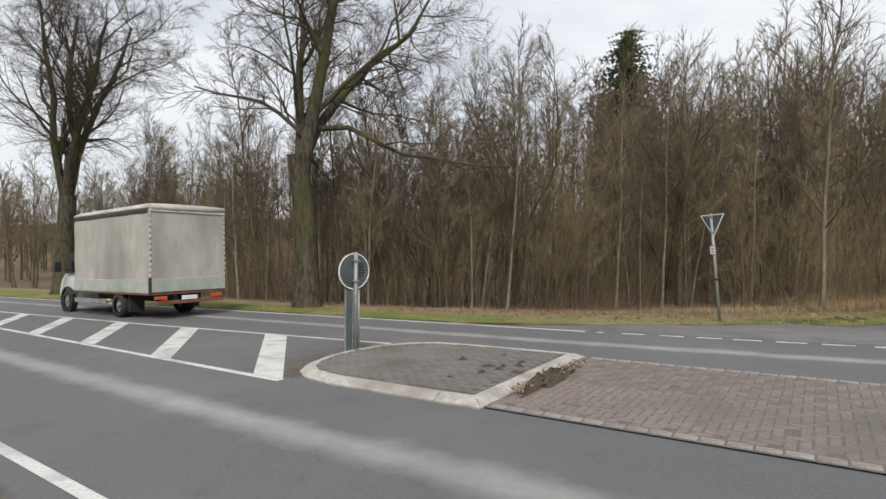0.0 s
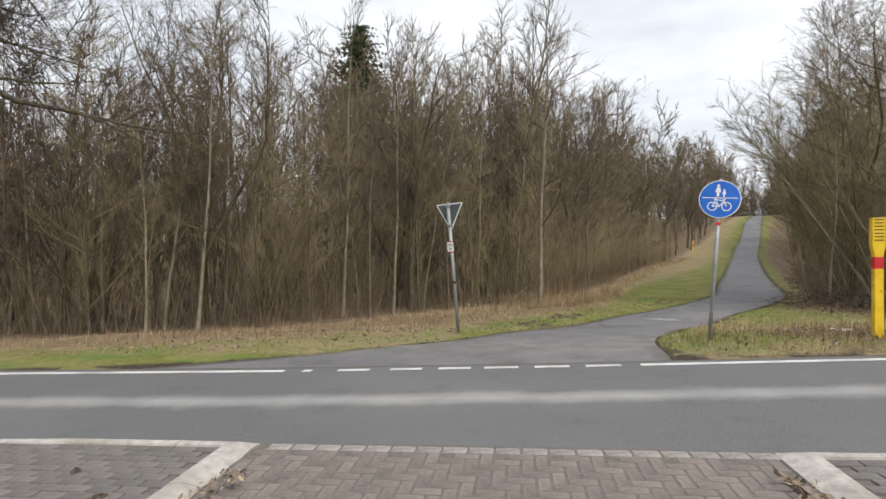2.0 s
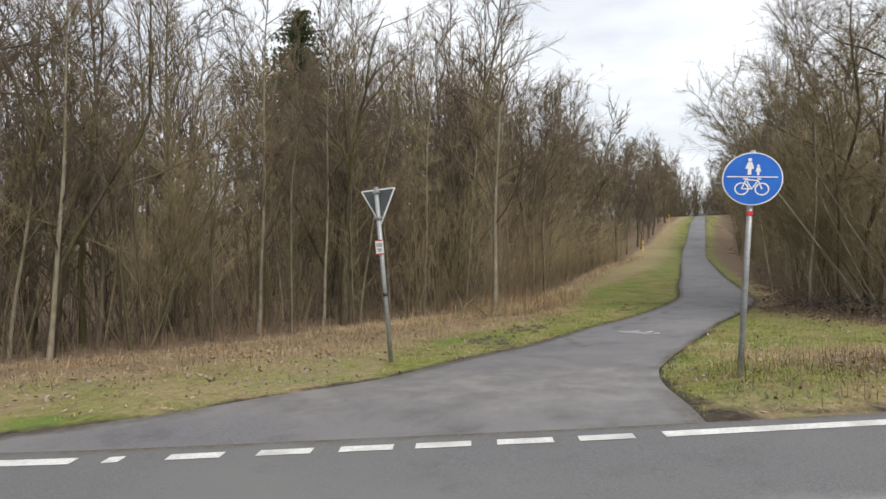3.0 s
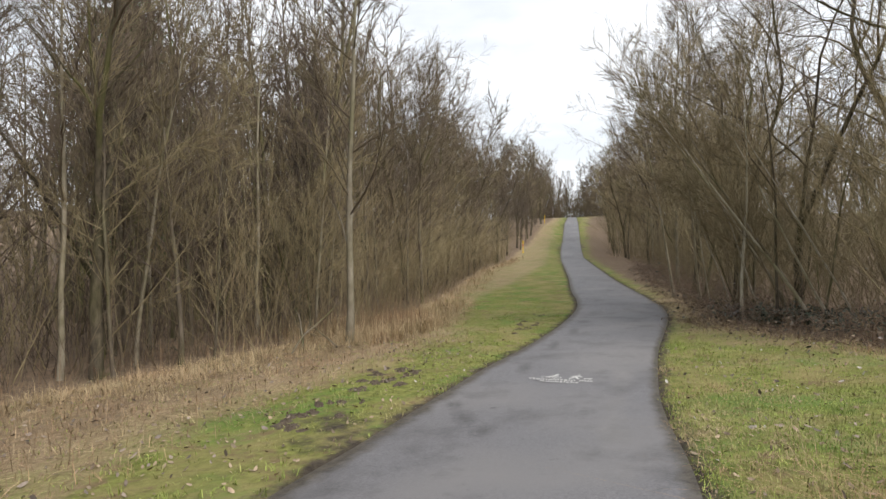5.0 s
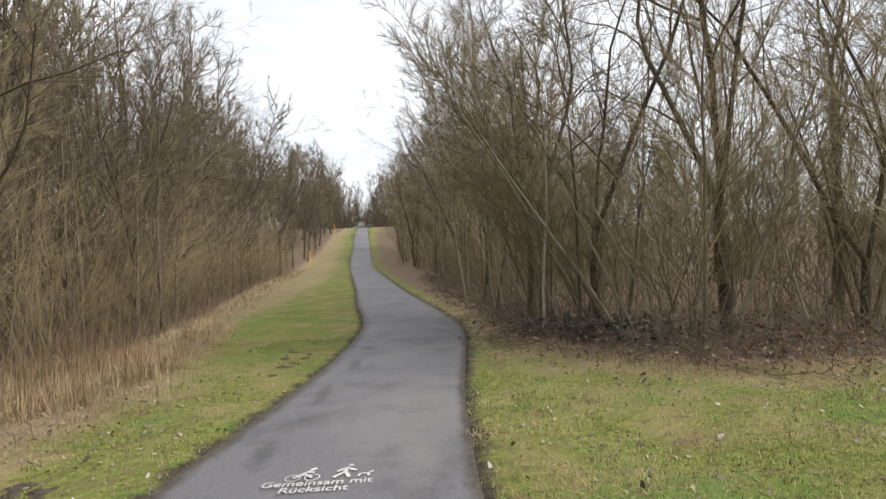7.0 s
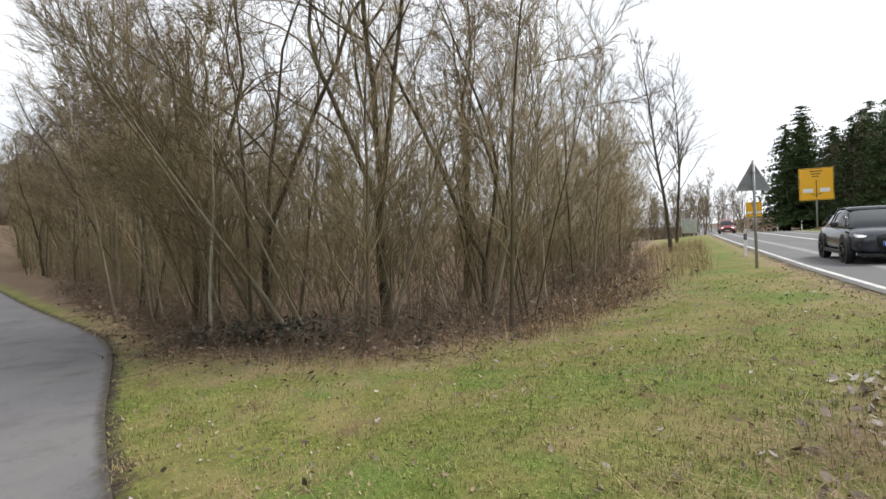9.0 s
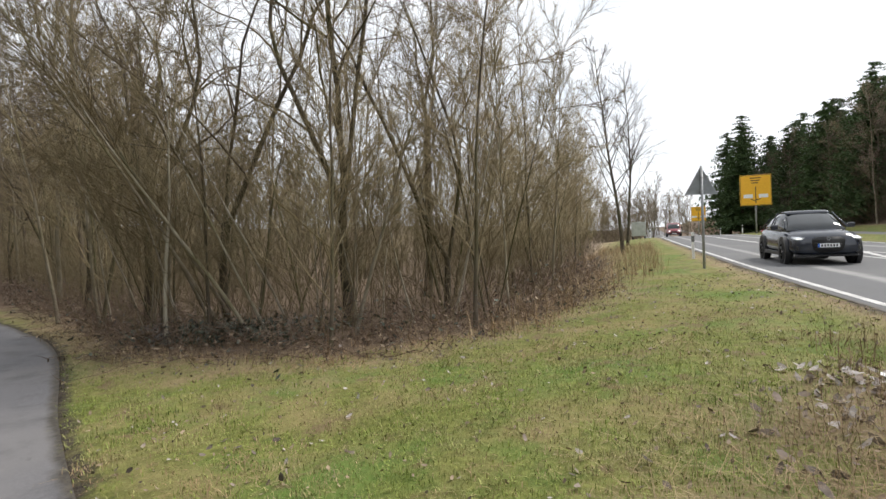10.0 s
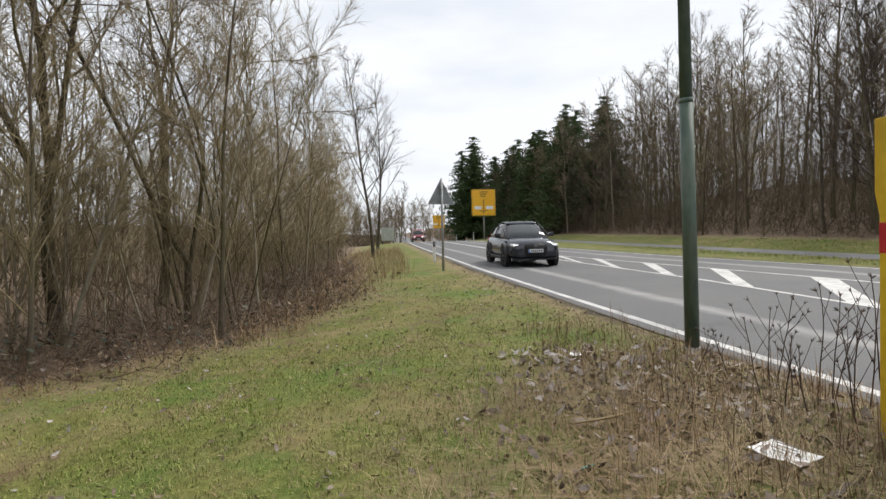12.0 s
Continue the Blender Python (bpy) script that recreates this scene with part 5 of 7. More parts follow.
blades("dry_stalks", scatter(450, (3.6, 7.5, 11.95, 13.8), 223, lambda u, v, x, y: off_paths(u, v, x, y)), 0.1, 0.32, 0.002, REED, "thin upright dead stems in the litter", 323, 0.35, 2, 0.05, "stalks")
blades("grass", scatter(15000, (1.5, 9.5, 12.4, 18.5), 224, lambda u, v, x, y: grassy(u, v, x, y)), 0.015, 0.055, 0.003, BLADE, "fine short grass near the path", 324, 0.9, 3, 0.03)
blades("dry_grass", scatter(6500, (1.5, 12, 12.4, 21), 225, grassy), 0.015, 0.06, 0.003, STRAW, "short dead grass among the green", 325, 1.6, 3, 0.04)
blades("grass", scatter(9000, (2, 34, -7, 1.4), 208, lambda u, v, x, y: ((v < -3.6) | (v > -1.0)) & (v < edge_near(u) - 0.4)), 0.05, 0.14, 0.007, BLADE, "grass strip across the road", 308, 0.6, 2, 0.05)
blades("grass", scatter(5000, (1.2, 15, 12.2, 22), 251, lambda u, v, x, y: grassy(u, v, x, y) & clumped(x, y, 0.9, 0.12) & (np.hypot(u - 5.6, v - 12.9) > 1.3)), 0.04, 0.1, 0.003, BLADE, "taller green tufts in the verge", 351, 1.3, 9, 0.035)
blades("grass", scatter(3000, (-3, 7, 13.0, 34), 252, lambda u, v, x, y: grassy(u, v, x, y) & (away(x, y, PATH_RING) < 2.4) & clumped(x, y, 0.9, 0.05)), 0.04, 0.11, 0.004, BLADE, "taller green tufts beside the footpath", 352, 0.8, 9, 0.04)
blades("dry_grass", scatter(3000, (1.2, 12, 12.2, 20), 253, lambda u, v, x, y: grassy(u, v, x, y) & clumped(y, x, 0.8, 0.18)), 0.04, 0.13, 0.0022, STRAW, "matted straw patches in the verge", 353, 1.8, 9, 0.05)
blades("dry_grass", scatter(6000, (-9, 4, 12.8, 26), 254, lambda u, v, x, y: grassy(u, v, x, y) & (away(x, y, PATH_RING) > 1.5 + 1.5 * np.random.default_rng(15).uniform(0, 1, len(u)))), 0.08, 0.3, 0.0035, REED, "brown matted dead stems on the verge", 354, 1.9, 4, 0.08)
blades("dry_grass", scatter(4000, (-9, 4, 12.8, 26), 255, lambda u, v, x, y: grassy(u, v, x, y) & (away(x, y, PATH_RING) > 1.2 + 1.5 * np.random.default_rng(16).uniform(0, 1, len(u))) & clumped(x, y, 0.6, -0.05)), 0.06, 0.24, 0.0035, STRAW, "pale matted straw on the verge", 355, 1.9, 5, 0.08)
blades("dry_grass", scatter(30000, (6, 34, 12.8, 31), 259, lambda u, v, x, y: grassy(u, v, x, y) & (away(u, v, WOOD_RIGHT) < 1.7 * np.random.default_rng(17).uniform(0, 1, len(u)) ** 0.8)), 0.07, 0.26, 0.0032, STRAW, "matted straw at the foot of the thicket", 359, 1.8, 4, 0.08)
sc = scatter(9000, (6, 30, 13, 31), 260, lambda u, v, x, y: grassy(u, v, x, y) & (away(u, v, WOOD_RIGHT) < 1.9 * np.random.default_rng(18).uniform(0, 1, len(u))))
leaves("fallen_leaves", list(zip(*sc[2:])), 0.034, GREYLEAF, "curled grey-brown leaves along the thicket", 360, 0.03)
sc = scatter(900, (1, 17, 12, 23), 256, grassy)
leaves("fallen_leaves", list(zip(*sc[2:])), 0.03, GREYLEAF, "curled grey-brown leaves on the grass", 356, 0.03)
sc = scatter(1500, (-9, 3, 12.6, 26), 257, lambda u, v, x, y: grassy(u, v, x, y) & (away(x, y, PATH_RING) > 1.0))
leaves("fallen_leaves", list(zip(*sc[2:])), 0.036, GREYLEAF, "curled grey-brown leaves among the straw", 357, 0.04)
sc = scatter(520, (3.2, 8.2, 12.0, 15.2), 258, lambda u, v, x, y: off_paths(u, v, x, y) & (np.exp(-((u - 5.4) / 1.7) ** 2 - ((v - 13.3) / 1.2) ** 2) > 0.25))
leaves("fallen_leaves", list(zip(*sc[2:])), 0.045, GREYLEAF, "large curled grey-brown leaves by the lamp mast", 358, 0.05)
sc = scatter(3000, (1, 20, 12, 24), 211, grassy)
leaves("fallen_leaves", list(zip(*sc[2:])), 0.024, DEADLEAF, "scattered dry brown leaves on the grass", 311)
blades("dry_grass", scatter(5000, (-14, 4, 11.6, 28), 219, lambda u, v, x, y: grassy(u, v, x, y) & (away(u, v, WOOD_LEFT) < 3.2 * np.random.default_rng(9).uniform(0, 1, len(u)))), 0.05, 0.25, 0.005, REED, "brown matted dead stems at the wood edge", 319, 1.8, 3, 0.08)
sc = scatter(1800, (1.6, 30, 11.6, 15), 220, lambda u, v, x, y: (v > edge_far(u) + 0.3) & (v < edge_far(u) + 0.3 + 1.3 * np.random.default_rng(10).uniform(0, 1, len(u)) ** 2) & off_paths(u, v, x, y))
leaves("fallen_leaves", list(zip(*sc[2:])), 0.03, DEADLEAF, "brown leaves blown along the road edge", 320)
blades("dry_grass", scatter(700, (1.8, 9, 11.9, 13.6), 221, lambda u, v, x, y: (v > edge_far(u) + 0.35) & off_paths(u, v, x, y, 0.3)), 0.08, 0.4, 0.003, REED, "dead stems on the road verge", 321, 0.9, 3, 0.06)
sc = scatter(3200, (-9, 4, 12.2, 26), 212, grassy)
leaves("fallen_leaves", list(zip(*sc[2:])), 0.03, DEADLEAF, "scattered dry brown leaves on the grass", 312)
sc = scatter(7500, (2.5, 9.5, 11.9, 16.0), 213, lambda u, v, x, y: (np.exp(-((u - 5.4) / 1.6) ** 2 - ((v - 13.2) / 1.15) ** 2) * 1.1 > np.random.default_rng(5).uniform(0.05, 1, len(u))) & off_paths(u, v, x, y))
leaves("fallen_leaves", list(zip(*sc[2:])), 0.027, DEADLEAF, "thick litter of brown leaves by the lamp mast", 313, 0.03)
PALELEAF = mat("pale_leaf", (0.3, 0.265, 0.235), (0.48, 0.44, 0.41), 8, 0.8, 0.2)
sc = scatter(420, (1, 16, 12, 22), 214, grassy)
leaves("fallen_leaves", list(zip(*sc[2:])), 0.03, PALELEAF, "bleached pale leaves on the grass", 314)
sc = scatter(320, (4.8, 7.6, 12.3, 14.2), 215, lambda u, v, x, y: v > 0)
leaves("fallen_leaves", list(zip(*sc[2:])), 0.045, PALELEAF, "bleached pale leaves in the litter", 315, 0.04)
for (mu, mv, sd_) in ((-2.82, 6.45, 41), (0.86, 6.6, 42)):
    g = np.random.default_rng(sd_)
    pu, pv = mu + g.normal(0, 0.06, 260), mv + g.uniform(-1.0, 1.0, 260)
    x, y = xy(pu, pv)
    leaves("fallen_leaves", list(zip(x, y, land(pu, pv) + 0.07)), 0.025, DEADLEAF, "dead leaves on the soil by the kerb", sd_, 0.02)

blades("dry_stalks", scatter(1500, (-1.5, 4, 23.5, 34), 216, lambda u, v, x, y: off_paths(u, v, x, y, 3.2) & (np.hypot(u - 0.9, (v - 27.2) * 0.8) < 1.7)), 0.5, 1.35, 0.0045, REED, "upright brown dead stalks at the wood edge", 316, 0.12, 2, 0.08, "stalks")
blades("dry_stalks", scatter(900, (-9, 2, 17, 30), 217, lambda u, v, x, y: inside(u, v, WOOD_LEFT) & (away(u, v, WOOD_LEFT) < 2.0)), 0.3, 0.9, 0.0045, REED, "broken brown stalks under the trees", 317, 0.7, 3, 0.1, "stalks")
blades("dry_stalks", scatter(1500, (8.5, 30, 15.5, 30), 218, lambda u, v, x, y: inside(u, v, WOOD_RIGHT) & (away(u, v, WOOD_RIGHT) < 1.4)), 0.3, 0.9, 0.004, REED, "brown dead stalks at the thicket edge", 318, 0.5, 2, 0.08, "stalks")
mud_rng = np.random.default_rng(77)
for k in range(46):
    if k < 34:
        f_ = mud_rng.uniform(0, 1)
        x, y = 10.1 + 3.6 * f_ + mud_rng.normal(0, 0.18), 15.55 + 1.75 * f_ + mud_rng.normal(0, 0.24)
    else:
        x, y = 17.5 + mud_rng.uniform(0, 4.5), 17.2 + mud_rng.uniform(0, 1.0)
        y = 17.75 + (x - 17.5) * 0.5 + mud_rng.uniform(0.0, 0.7)
    if not clear_of_path(x, y, 0.12):
        continue
    u, v = uv(x, y)
    a, h = mud_rng.uniform(0.06, 0.2), mud_rng.uniform(0.03, 0.055)
    mound("mud_clod", u, v, a, a * mud_rng.uniform(0.45, 0.8), h, "dark rough clod of churned mud in the grass", 60 + k, mud_rng.uniform(0, 3.1), float(ground_z(np.array([u]), np.array([v]))[0] - land(u, v)) - 0.015)


blades("dry_grass", scatter(14000, (0, 8, 26.5, 34), 241, lambda u, v, x, y: grassy(u, v, x, y) & off_paths(u, v, x, y, 1.0) & (away(u, v, WOOD_LEFT) < 2.1 * np.random.default_rng(12).uniform(0, 1, len(u)) ** 0.5)), 0.15, 0.5, 0.005, STRAW, "flattened pale straw between wood and path", 341, 1.7, 4, 0.08)
blades("dry_grass", scatter(16000, (2, 22, 33, 75), 242, lambda u, v, x, y: grassy(u, v, x, y) & off_paths(u, v, x, y, 1.0) & (away(u, v, WOOD_LEFT) < 1.9 * np.random.default_rng(13).uniform(0, 1, len(u)) ** 0.7)), 0.15, 0.5, 0.009, STRAW, "flattened pale straw along the wood up the slope", 342, 1.6, 4, 0.1)
blades("dry_grass", scatter(7000, (-5, 1, 20.5, 26.5), 243, lambda u, v, x, y: grassy(u, v, x, y) & (away(u, v, WOOD_LEFT) < 1.9 * np.random.default_rng(14).uniform(0, 1, len(u)) ** 0.5)), 0.12, 0.45, 0.004, STRAW, "long flattened straw at the wood edge", 343, 1.9, 3, 0.08)


def fallen_branch(u, v, turn, length, rise, r, seed, label):
    """A dead branch with a few twigs, lying on the ground and propped at its thin end."""
    g = np.random.default_rng(seed)
    x, y = xy(u, v)
    start = np.array((x, y, float(ground_z(np.array([u]), np.array([v]))[0]) + r * 0.6))
    p, rad = sprout(g, start, np.array((math.cos(turn), math.sin(turn), rise)), length, r, 6, 0.1, 0.0, 0.3)
    br = [(p, rad, 6)]
    for i in range(4):
        q, dd = along(p, g.uniform(0.35, 0.95))
        br.append((*sprout(g, q, sideways(g, dd, 0.7), length * g.uniform(0.12, 0.3), r * 0.4, 3, 0.12, 0.02), 4))
    ob = new("fallen_branch", mesh_np("fallen_branch", *tubes(br), BARK))
    return tagged(ob, label, "branch", "fallen branches")


for k, (u, v, turn, length, rise, r) in enumerate(((-1.2, 24.4, 0.75, 2.2, 0.28, 0.03), (-1.0, 24.9, 0.95, 2.4, 0.42, 0.035), (-2.6, 24.2, 0.3, 1.8, 0.08, 0.022), (-3.2, 23.8, 1.4, 2.0, 0.2, 0.025), (-0.2, 24.9, 1.9, 1.2, 0.5, 0.02), (-4.6, 22.6, 0.9, 1.7, 0.1, 0.02))):
    fallen_branch(u, v, turn, length, rise, r, 400 + k, "dead bare branch lying in the dry grass" if rise < 0.25 else "dead bare branch propped up in the dry grass")

# dry stick and a scrap of teal plastic in the litter
st_u, st_v = uv(12.2, 8.5)
bm = bmesh.new()
bm_rod(bm, (-0.35, 0, 0.02), (0.05, 0.02, 0.1), 0.011, 0.009, 7)
bm_rod(bm, (0.05, 0.02, 0.1), (0.4, -0.03, 0.15), 0.009, 0.006, 7)
bm_rod(bm, (0.05, 0.02, 0.1), (0.2, 0.12, 0.16), 0.006, 0.003, 6)
ob = tagged(part("dry_stick", bm, STRAW), "pale dry broken stick on the leaf litter", "stick")
ob.matrix_world = tilt_at(st_u, st_v, 0.0, 2.3)
ob = tagged(part("litter_strip", box(-0.05, 0.05, -0.008, 0.008, 0.01, 0.018, 0.003), mat("teal_plastic", (0.02, 0.25, 0.22), (0.03, 0.32, 0.28), 9, 0.4, 0.0)), "thin teal plastic strip lying in dead grass", "litter")
ob.matrix_world = tilt_at(*uv(12.0, 9.0), 0.03, 2.0)

# bramble tangle along the thicket: arching canes and dark leaves
BRAMBLE = mat("bramble_cane", (0.11, 0.075, 0.055), (0.23, 0.165, 0.12), 3, 0.8, 0.0, spec=0.3)
IVY = mat("dark_evergreen_leaf", (0.018, 0.03, 0.018), (0.05, 0.07, 0.04), 4, 0.5, 0.0, (0.09, 0.06, 0.05), 0.8, spec=0.5)


def brambles(ring_lo, ring_hi, count, seed, box):
    g = np.random.default_rng(seed)
    c = np.stack([g.uniform(box[0], box[1], count * 14), g.uniform(box[2], box[3], count * 14)], 1)
    d = away(c[:, 0], c[:, 1], WOOD_RIGHT) * np.where(inside(c[:, 0], c[:, 1], WOOD_RIGHT), 1, -1)
    x, y = xy(c[:, 0], c[:, 1])
    ok = (d > ring_lo) & (d < ring_hi) & (away(x, y, PATH_RING) > 0.7)
    c, x, y = c[ok][:count], x[ok][:count], y[ok][:count]
    z = land(c[:, 0], c[:, 1])
    br, lv = [], []
    for px, py, pz in zip(x, y, z):
        w = np.array((g.normal(0, 0.7), g.normal(0, 0.7), 1.0))
        p, r = sprout(g, np.array((px, py, pz)), w, g.uniform(0.6, 1.7), 0.006, 5, 0.2, -0.24, 0.5)
        p[:, 2] = np.maximum(p[:, 2], pz + 0.02)
        br.append((p, r, 3))
        for _ in range(3):
            q, dd = along(p, g.uniform(0.2, 1))
            br.append((*sprout(g, q, sideways(g, dd, 0.8), g.uniform(0.15, 0.4), 0.004, 1, 0.1, 0), 3))
            lv.append(q)
    tagged(new("bramble_thicket", mesh_np("bramble_thicket", *tubes(br), BRAMBLE)), "dark tangle of bare bramble canes", "brambles", kind="stuff")
    return lv


lv = brambles(-0.9, 2.2, 3000, 55, (8, 26, 14.5, 48))
leaves("bramble_leaves", [q for q in lv if np.random.default_rng(abs(int(q[0] * 97)) + 5).uniform() < 0.4], 0.045, IVY, "dark green and brown bramble leaves", 56, 0.02)
leaves("bramble_litter", [(q[0], q[1], q[2] * 0.5 + 0.5 * float(land(*uv(q[0], q[1])))) for q in lv if np.random.default_rng(abs(int(q[1] * 89)) + 7).uniform() < 0.5], 0.04, DEADLEAF, "brown dead leaves caught in the brambles", 156, 0.02)
g = np.random.default_rng(57)
iu, iv = 9.6 + np.abs(g.normal(0, 0.9, 1500)), 23.2 + g.normal(0, 1.2, 1500)
ix, iy = xy(iu, iv)
leaves("evergreen_ground_cover", list(zip(ix, iy, land(iu, iv) + g.uniform(0.02, 0.4, 1500))), 0.055, IVY, "low dark evergreen leaves under the thicket", 58, 0.05)


# ---- signs and posts ----
GREYBACK = mat("sign_back_grey", (0.075, 0.09, 0.1), (0.11, 0.13, 0.14), 12, 0.6, 0.1, (0.07, 0.08, 0.08), 3)
WHITEENAMEL = mat("white_enamel", (0.74, 0.74, 0.73), (0.82, 0.82, 0.81), 20, 0.4, 0.05)
BLUEENAMEL = mat("blue_enamel", (0.005, 0.11, 0.5), (0.008, 0.14, 0.58), 6, 0.35, 0.03)
REDENAMEL = mat("red_enamel", (0.5, 0.02, 0.03), (0.6, 0.035, 0.04), 10, 0.4, 0.05)
YELLOWPLASTIC = mat("yellow_plastic", (0.72, 0.46, 0.015), (0.82, 0.56, 0.03), 9, 0.5, 0.1, (0.6, 0.38, 0.02), 2.0)
SIGNYELLOW = mat("sign_yellow", (0.8, 0.42, 0.01), (0.86, 0.47, 0.015), 5, 0.4, 0.03)
BLACKPLASTIC = mat("black_plastic", (0.012, 0.012, 0.013), (0.03, 0.03, 0.03), 20, 0.5, 0.1)
MASTGREEN = mat("painted_mast_green", (0.05, 0.085, 0.065), (0.1, 0.14, 0.105), 12, 0.5, 0.2, (0.12, 0.13, 0.08), 1.6, stretch=(1, 1, 0.3))


def disc(r, y0, y1, n=48):
    """A flat round plate in the xz plane."""
    return prism([(r * math.cos(a * 2 * math.pi / n), r * math.sin(a * 2 * math.pi / n)) for a in range(n)], y0, y1)


def ring_bm(r0, r1, y0, y1, cx=0.0, cz=0.0, n=40):
    bm = bmesh.new()
    loops = []
    for r, y in ((r0, y0), (r1, y0), (r1, y1), (r0, y1)):
        loops.append([bm.verts.new((cx + r * math.cos(k * 2 * math.pi / n), y, cz + r * math.sin(k * 2 * math.pi / n))) for k in range(n)])
    for a in range(4):
        b = (a + 1) % 4
        for k in range(n):
            bm.faces.new((loops[a][k], loops[a][(k + 1) % n], loops[b][(k + 1) % n], loops[b][k]))
    bmesh.ops.recalc_face_normals(bm, faces=bm.faces)
    return bm


def bar(bm, x0, z0, x1, z1, w, y0, y1):
    """A straight bar of width w in the xz plane."""
    d = Vector((x1 - x0, z1 - z0)).normalized()
    n = Vector((-d.y, d.x)) * w / 2
    q = [(x0 + n.x, z0 + n.y), (x1 + n.x, z1 + n.y), (x1 - n.x, z1 - n.y), (x0 - n.x, z0 - n.y)]
    a = [bm.verts.new((x, y0, z)) for x, z in q]
    b = [bm.verts.new((x, y1, z)) for x, z in q]
    bm.faces.new(a)
    bm.faces.new(b[::-1])
    for i in range(4):
        bm.faces.new((a[i], b[i], b[(i + 1) % 4], a[(i + 1) % 4]))


def lean_pose(base, turn, lean_x=0.0, lean_y=0.0):
    """Upright thing at base, turned about z, then leaning by degrees towards +x and +y of the world."""
    return Matrix.Translation(base) @ Matrix.Rotation(radians(lean_x), 4, "Y") @ Matrix.Rotation(radians(-lean_y), 4, "X") @ Matrix.Rotation(radians(turn), 4, "Z")


# round blue path sign: face looks along local -y
bx, by = 9.107, 9.3
sg = empty("path_sign", lean_pose(spot(*uv(bx, by), -0.03), -55, 6.0, 0.0), "round blue footpath and cycle path sign on a pole", "road sign")
part("pole", rod((0, 0, -0.3), (0, 0, 2.6), 0.03, n=14), STEEL, sg, "grey galvanised pole")
pl = part("plate", disc(0.3, -0.05, -0.046), WHITEENAMEL, sg, "round plate with white rim")
pl.location.z = 2.27
for nm, bmx, mt, lb in (("face", disc(0.287, -0.054, -0.0505), BLUEENAMEL, "blue enamel face"),):
    fc = part(nm, bmx, mt, pl, lb)
bm = bmesh.new()
bar(bm, -0.25, 0.02, 0.25, 0.02, 0.012, -0.06, -0.0545)
part("divider", bm, WHITEENAMEL, pl, "white dividing line")
bm = bmesh.new()
for x, w, h, b0 in ((-0.03, 0.075, 0.19, 0.045), (0.055, 0.05, 0.12, 0.04)):
    q = [(x - w * 0.24, b0), (x + w * 0.24, b0), (x + w * 0.24, b0 + h * 0.35), (x + w * 0.6, b0 + h * 0.36), (x + w * 0.28, b0 + h * 0.75), (x - w * 0.28, b0 + h * 0.75), (x - w * 0.6, b0 + h * 0.36), (x - w * 0.24, b0 + h * 0.35)]
    t = prism(q, -0.06, -0.0545)
    me_ = bpy.data.meshes.new("tmp")
    t.to_mesh(me_)
    t.free()
    bm.from_mesh(me_)
    bpy.data.meshes.remove(me_)
    t = disc(h * 0.11, -0.06, -0.0545, 16)
    me_ = bpy.data.meshes.new("tmp")
    t.to_mesh(me_)
    t.free()
    k0 = len(bm.verts)
    bm.from_mesh(me_)
    bpy.data.meshes.remove(me_)
    bm.verts.ensure_lookup_table()
    for v_ in bm.verts[k0:]:
        v_.co += Vector((x, 0, b0 + h * 0.89))
part("walking_symbol", bm, WHITEENAMEL, pl, "plain white upright shapes")
for cx in (-0.1, 0.1):
    part("wheel_symbol", ring_bm(0.058, 0.072, -0.06, -0.0545, cx, -0.115, 28), WHITEENAMEL, pl)
bm = bmesh.new()
for a in ((-0.1, -0.115, -0.06, -0.01), (-0.06, -0.01, 0.06, -0.02), (-0.05, -0.03, 0.0, -0.115), (0.0, -0.115, 0.06, -0.02), (0.06, -0.02, 0.1, -0.115), (-0.1, -0.115, 0.0, -0.115), (-0.09, 0.0, -0.04, 0.0), (0.05, 0.0, 0.085, -0.005)):
    bar(bm, *a, 0.013, -0.06, -0.0545)
part("bicycle_symbol", bm, WHITEENAMEL, pl, "white bicycle frame symbol")
for z in (2.16, 2.36):
    part("clamp", box(-0.042, 0.042, -0.046, 0.042, z - 0.015, z + 0.015, 0.006), STEEL, sg)
part("sticker", box(-0.032, 0.032, -0.034, 0.0, 1.86, 1.91, 0.004), REDENAMEL, sg, "small red and white sticker")

# give-way sign seen from behind
yx, yy = 7.02, 13.62
sg = empty("give_way_sign", lean_pose(spot(*uv(yx, yy), -0.02), 118, -5.3, 0.6), "leaning grey pole with a give-way sign seen from behind", "road sign")
part("pole", rod((0, 0, -0.3), (0, 0, 2.78), 0.036, n=14), STEEL, sg, "grey galvanised pole")
tri = [(-0.315, 2.74), (0.315, 2.74), (0.0, 2.2)]
part("plate", prism(tri, -0.052, -0.044), GREYBACK, sg, "dark grey back of the triangle")
bm = bmesh.new()
for (x0, z0), (x1, z1) in zip(tri, tri[1:] + tri[:1]):
    bar(bm, x0, z0, x1, z1, 0.022, -0.056, -0.041)
part("rim", bm, WHITEENAMEL, sg, "white rim of the triangle")
for z in (2.7, 2.3):
    part("clamp", box(-0.05, 0.05, -0.043, 0.046, z - 0.02, z + 0.02, 0.008), STEEL, sg)
nt = part("notice", box(-0.075, 0.075, 0.037, 0.043, 1.74, 1.96, 0.002), WHITEENAMEL, sg, "small white notice with red edge")
bm = bmesh.new()
for a in ((-0.075, 1.955, 0.075, 1.955), (-0.075, 1.745, 0.075, 1.745)):
    bar(bm, *a, 0.014, 0.0425, 0.046)
part("red_edge", bm, REDENAMEL, nt)
bm = bmesh.new()
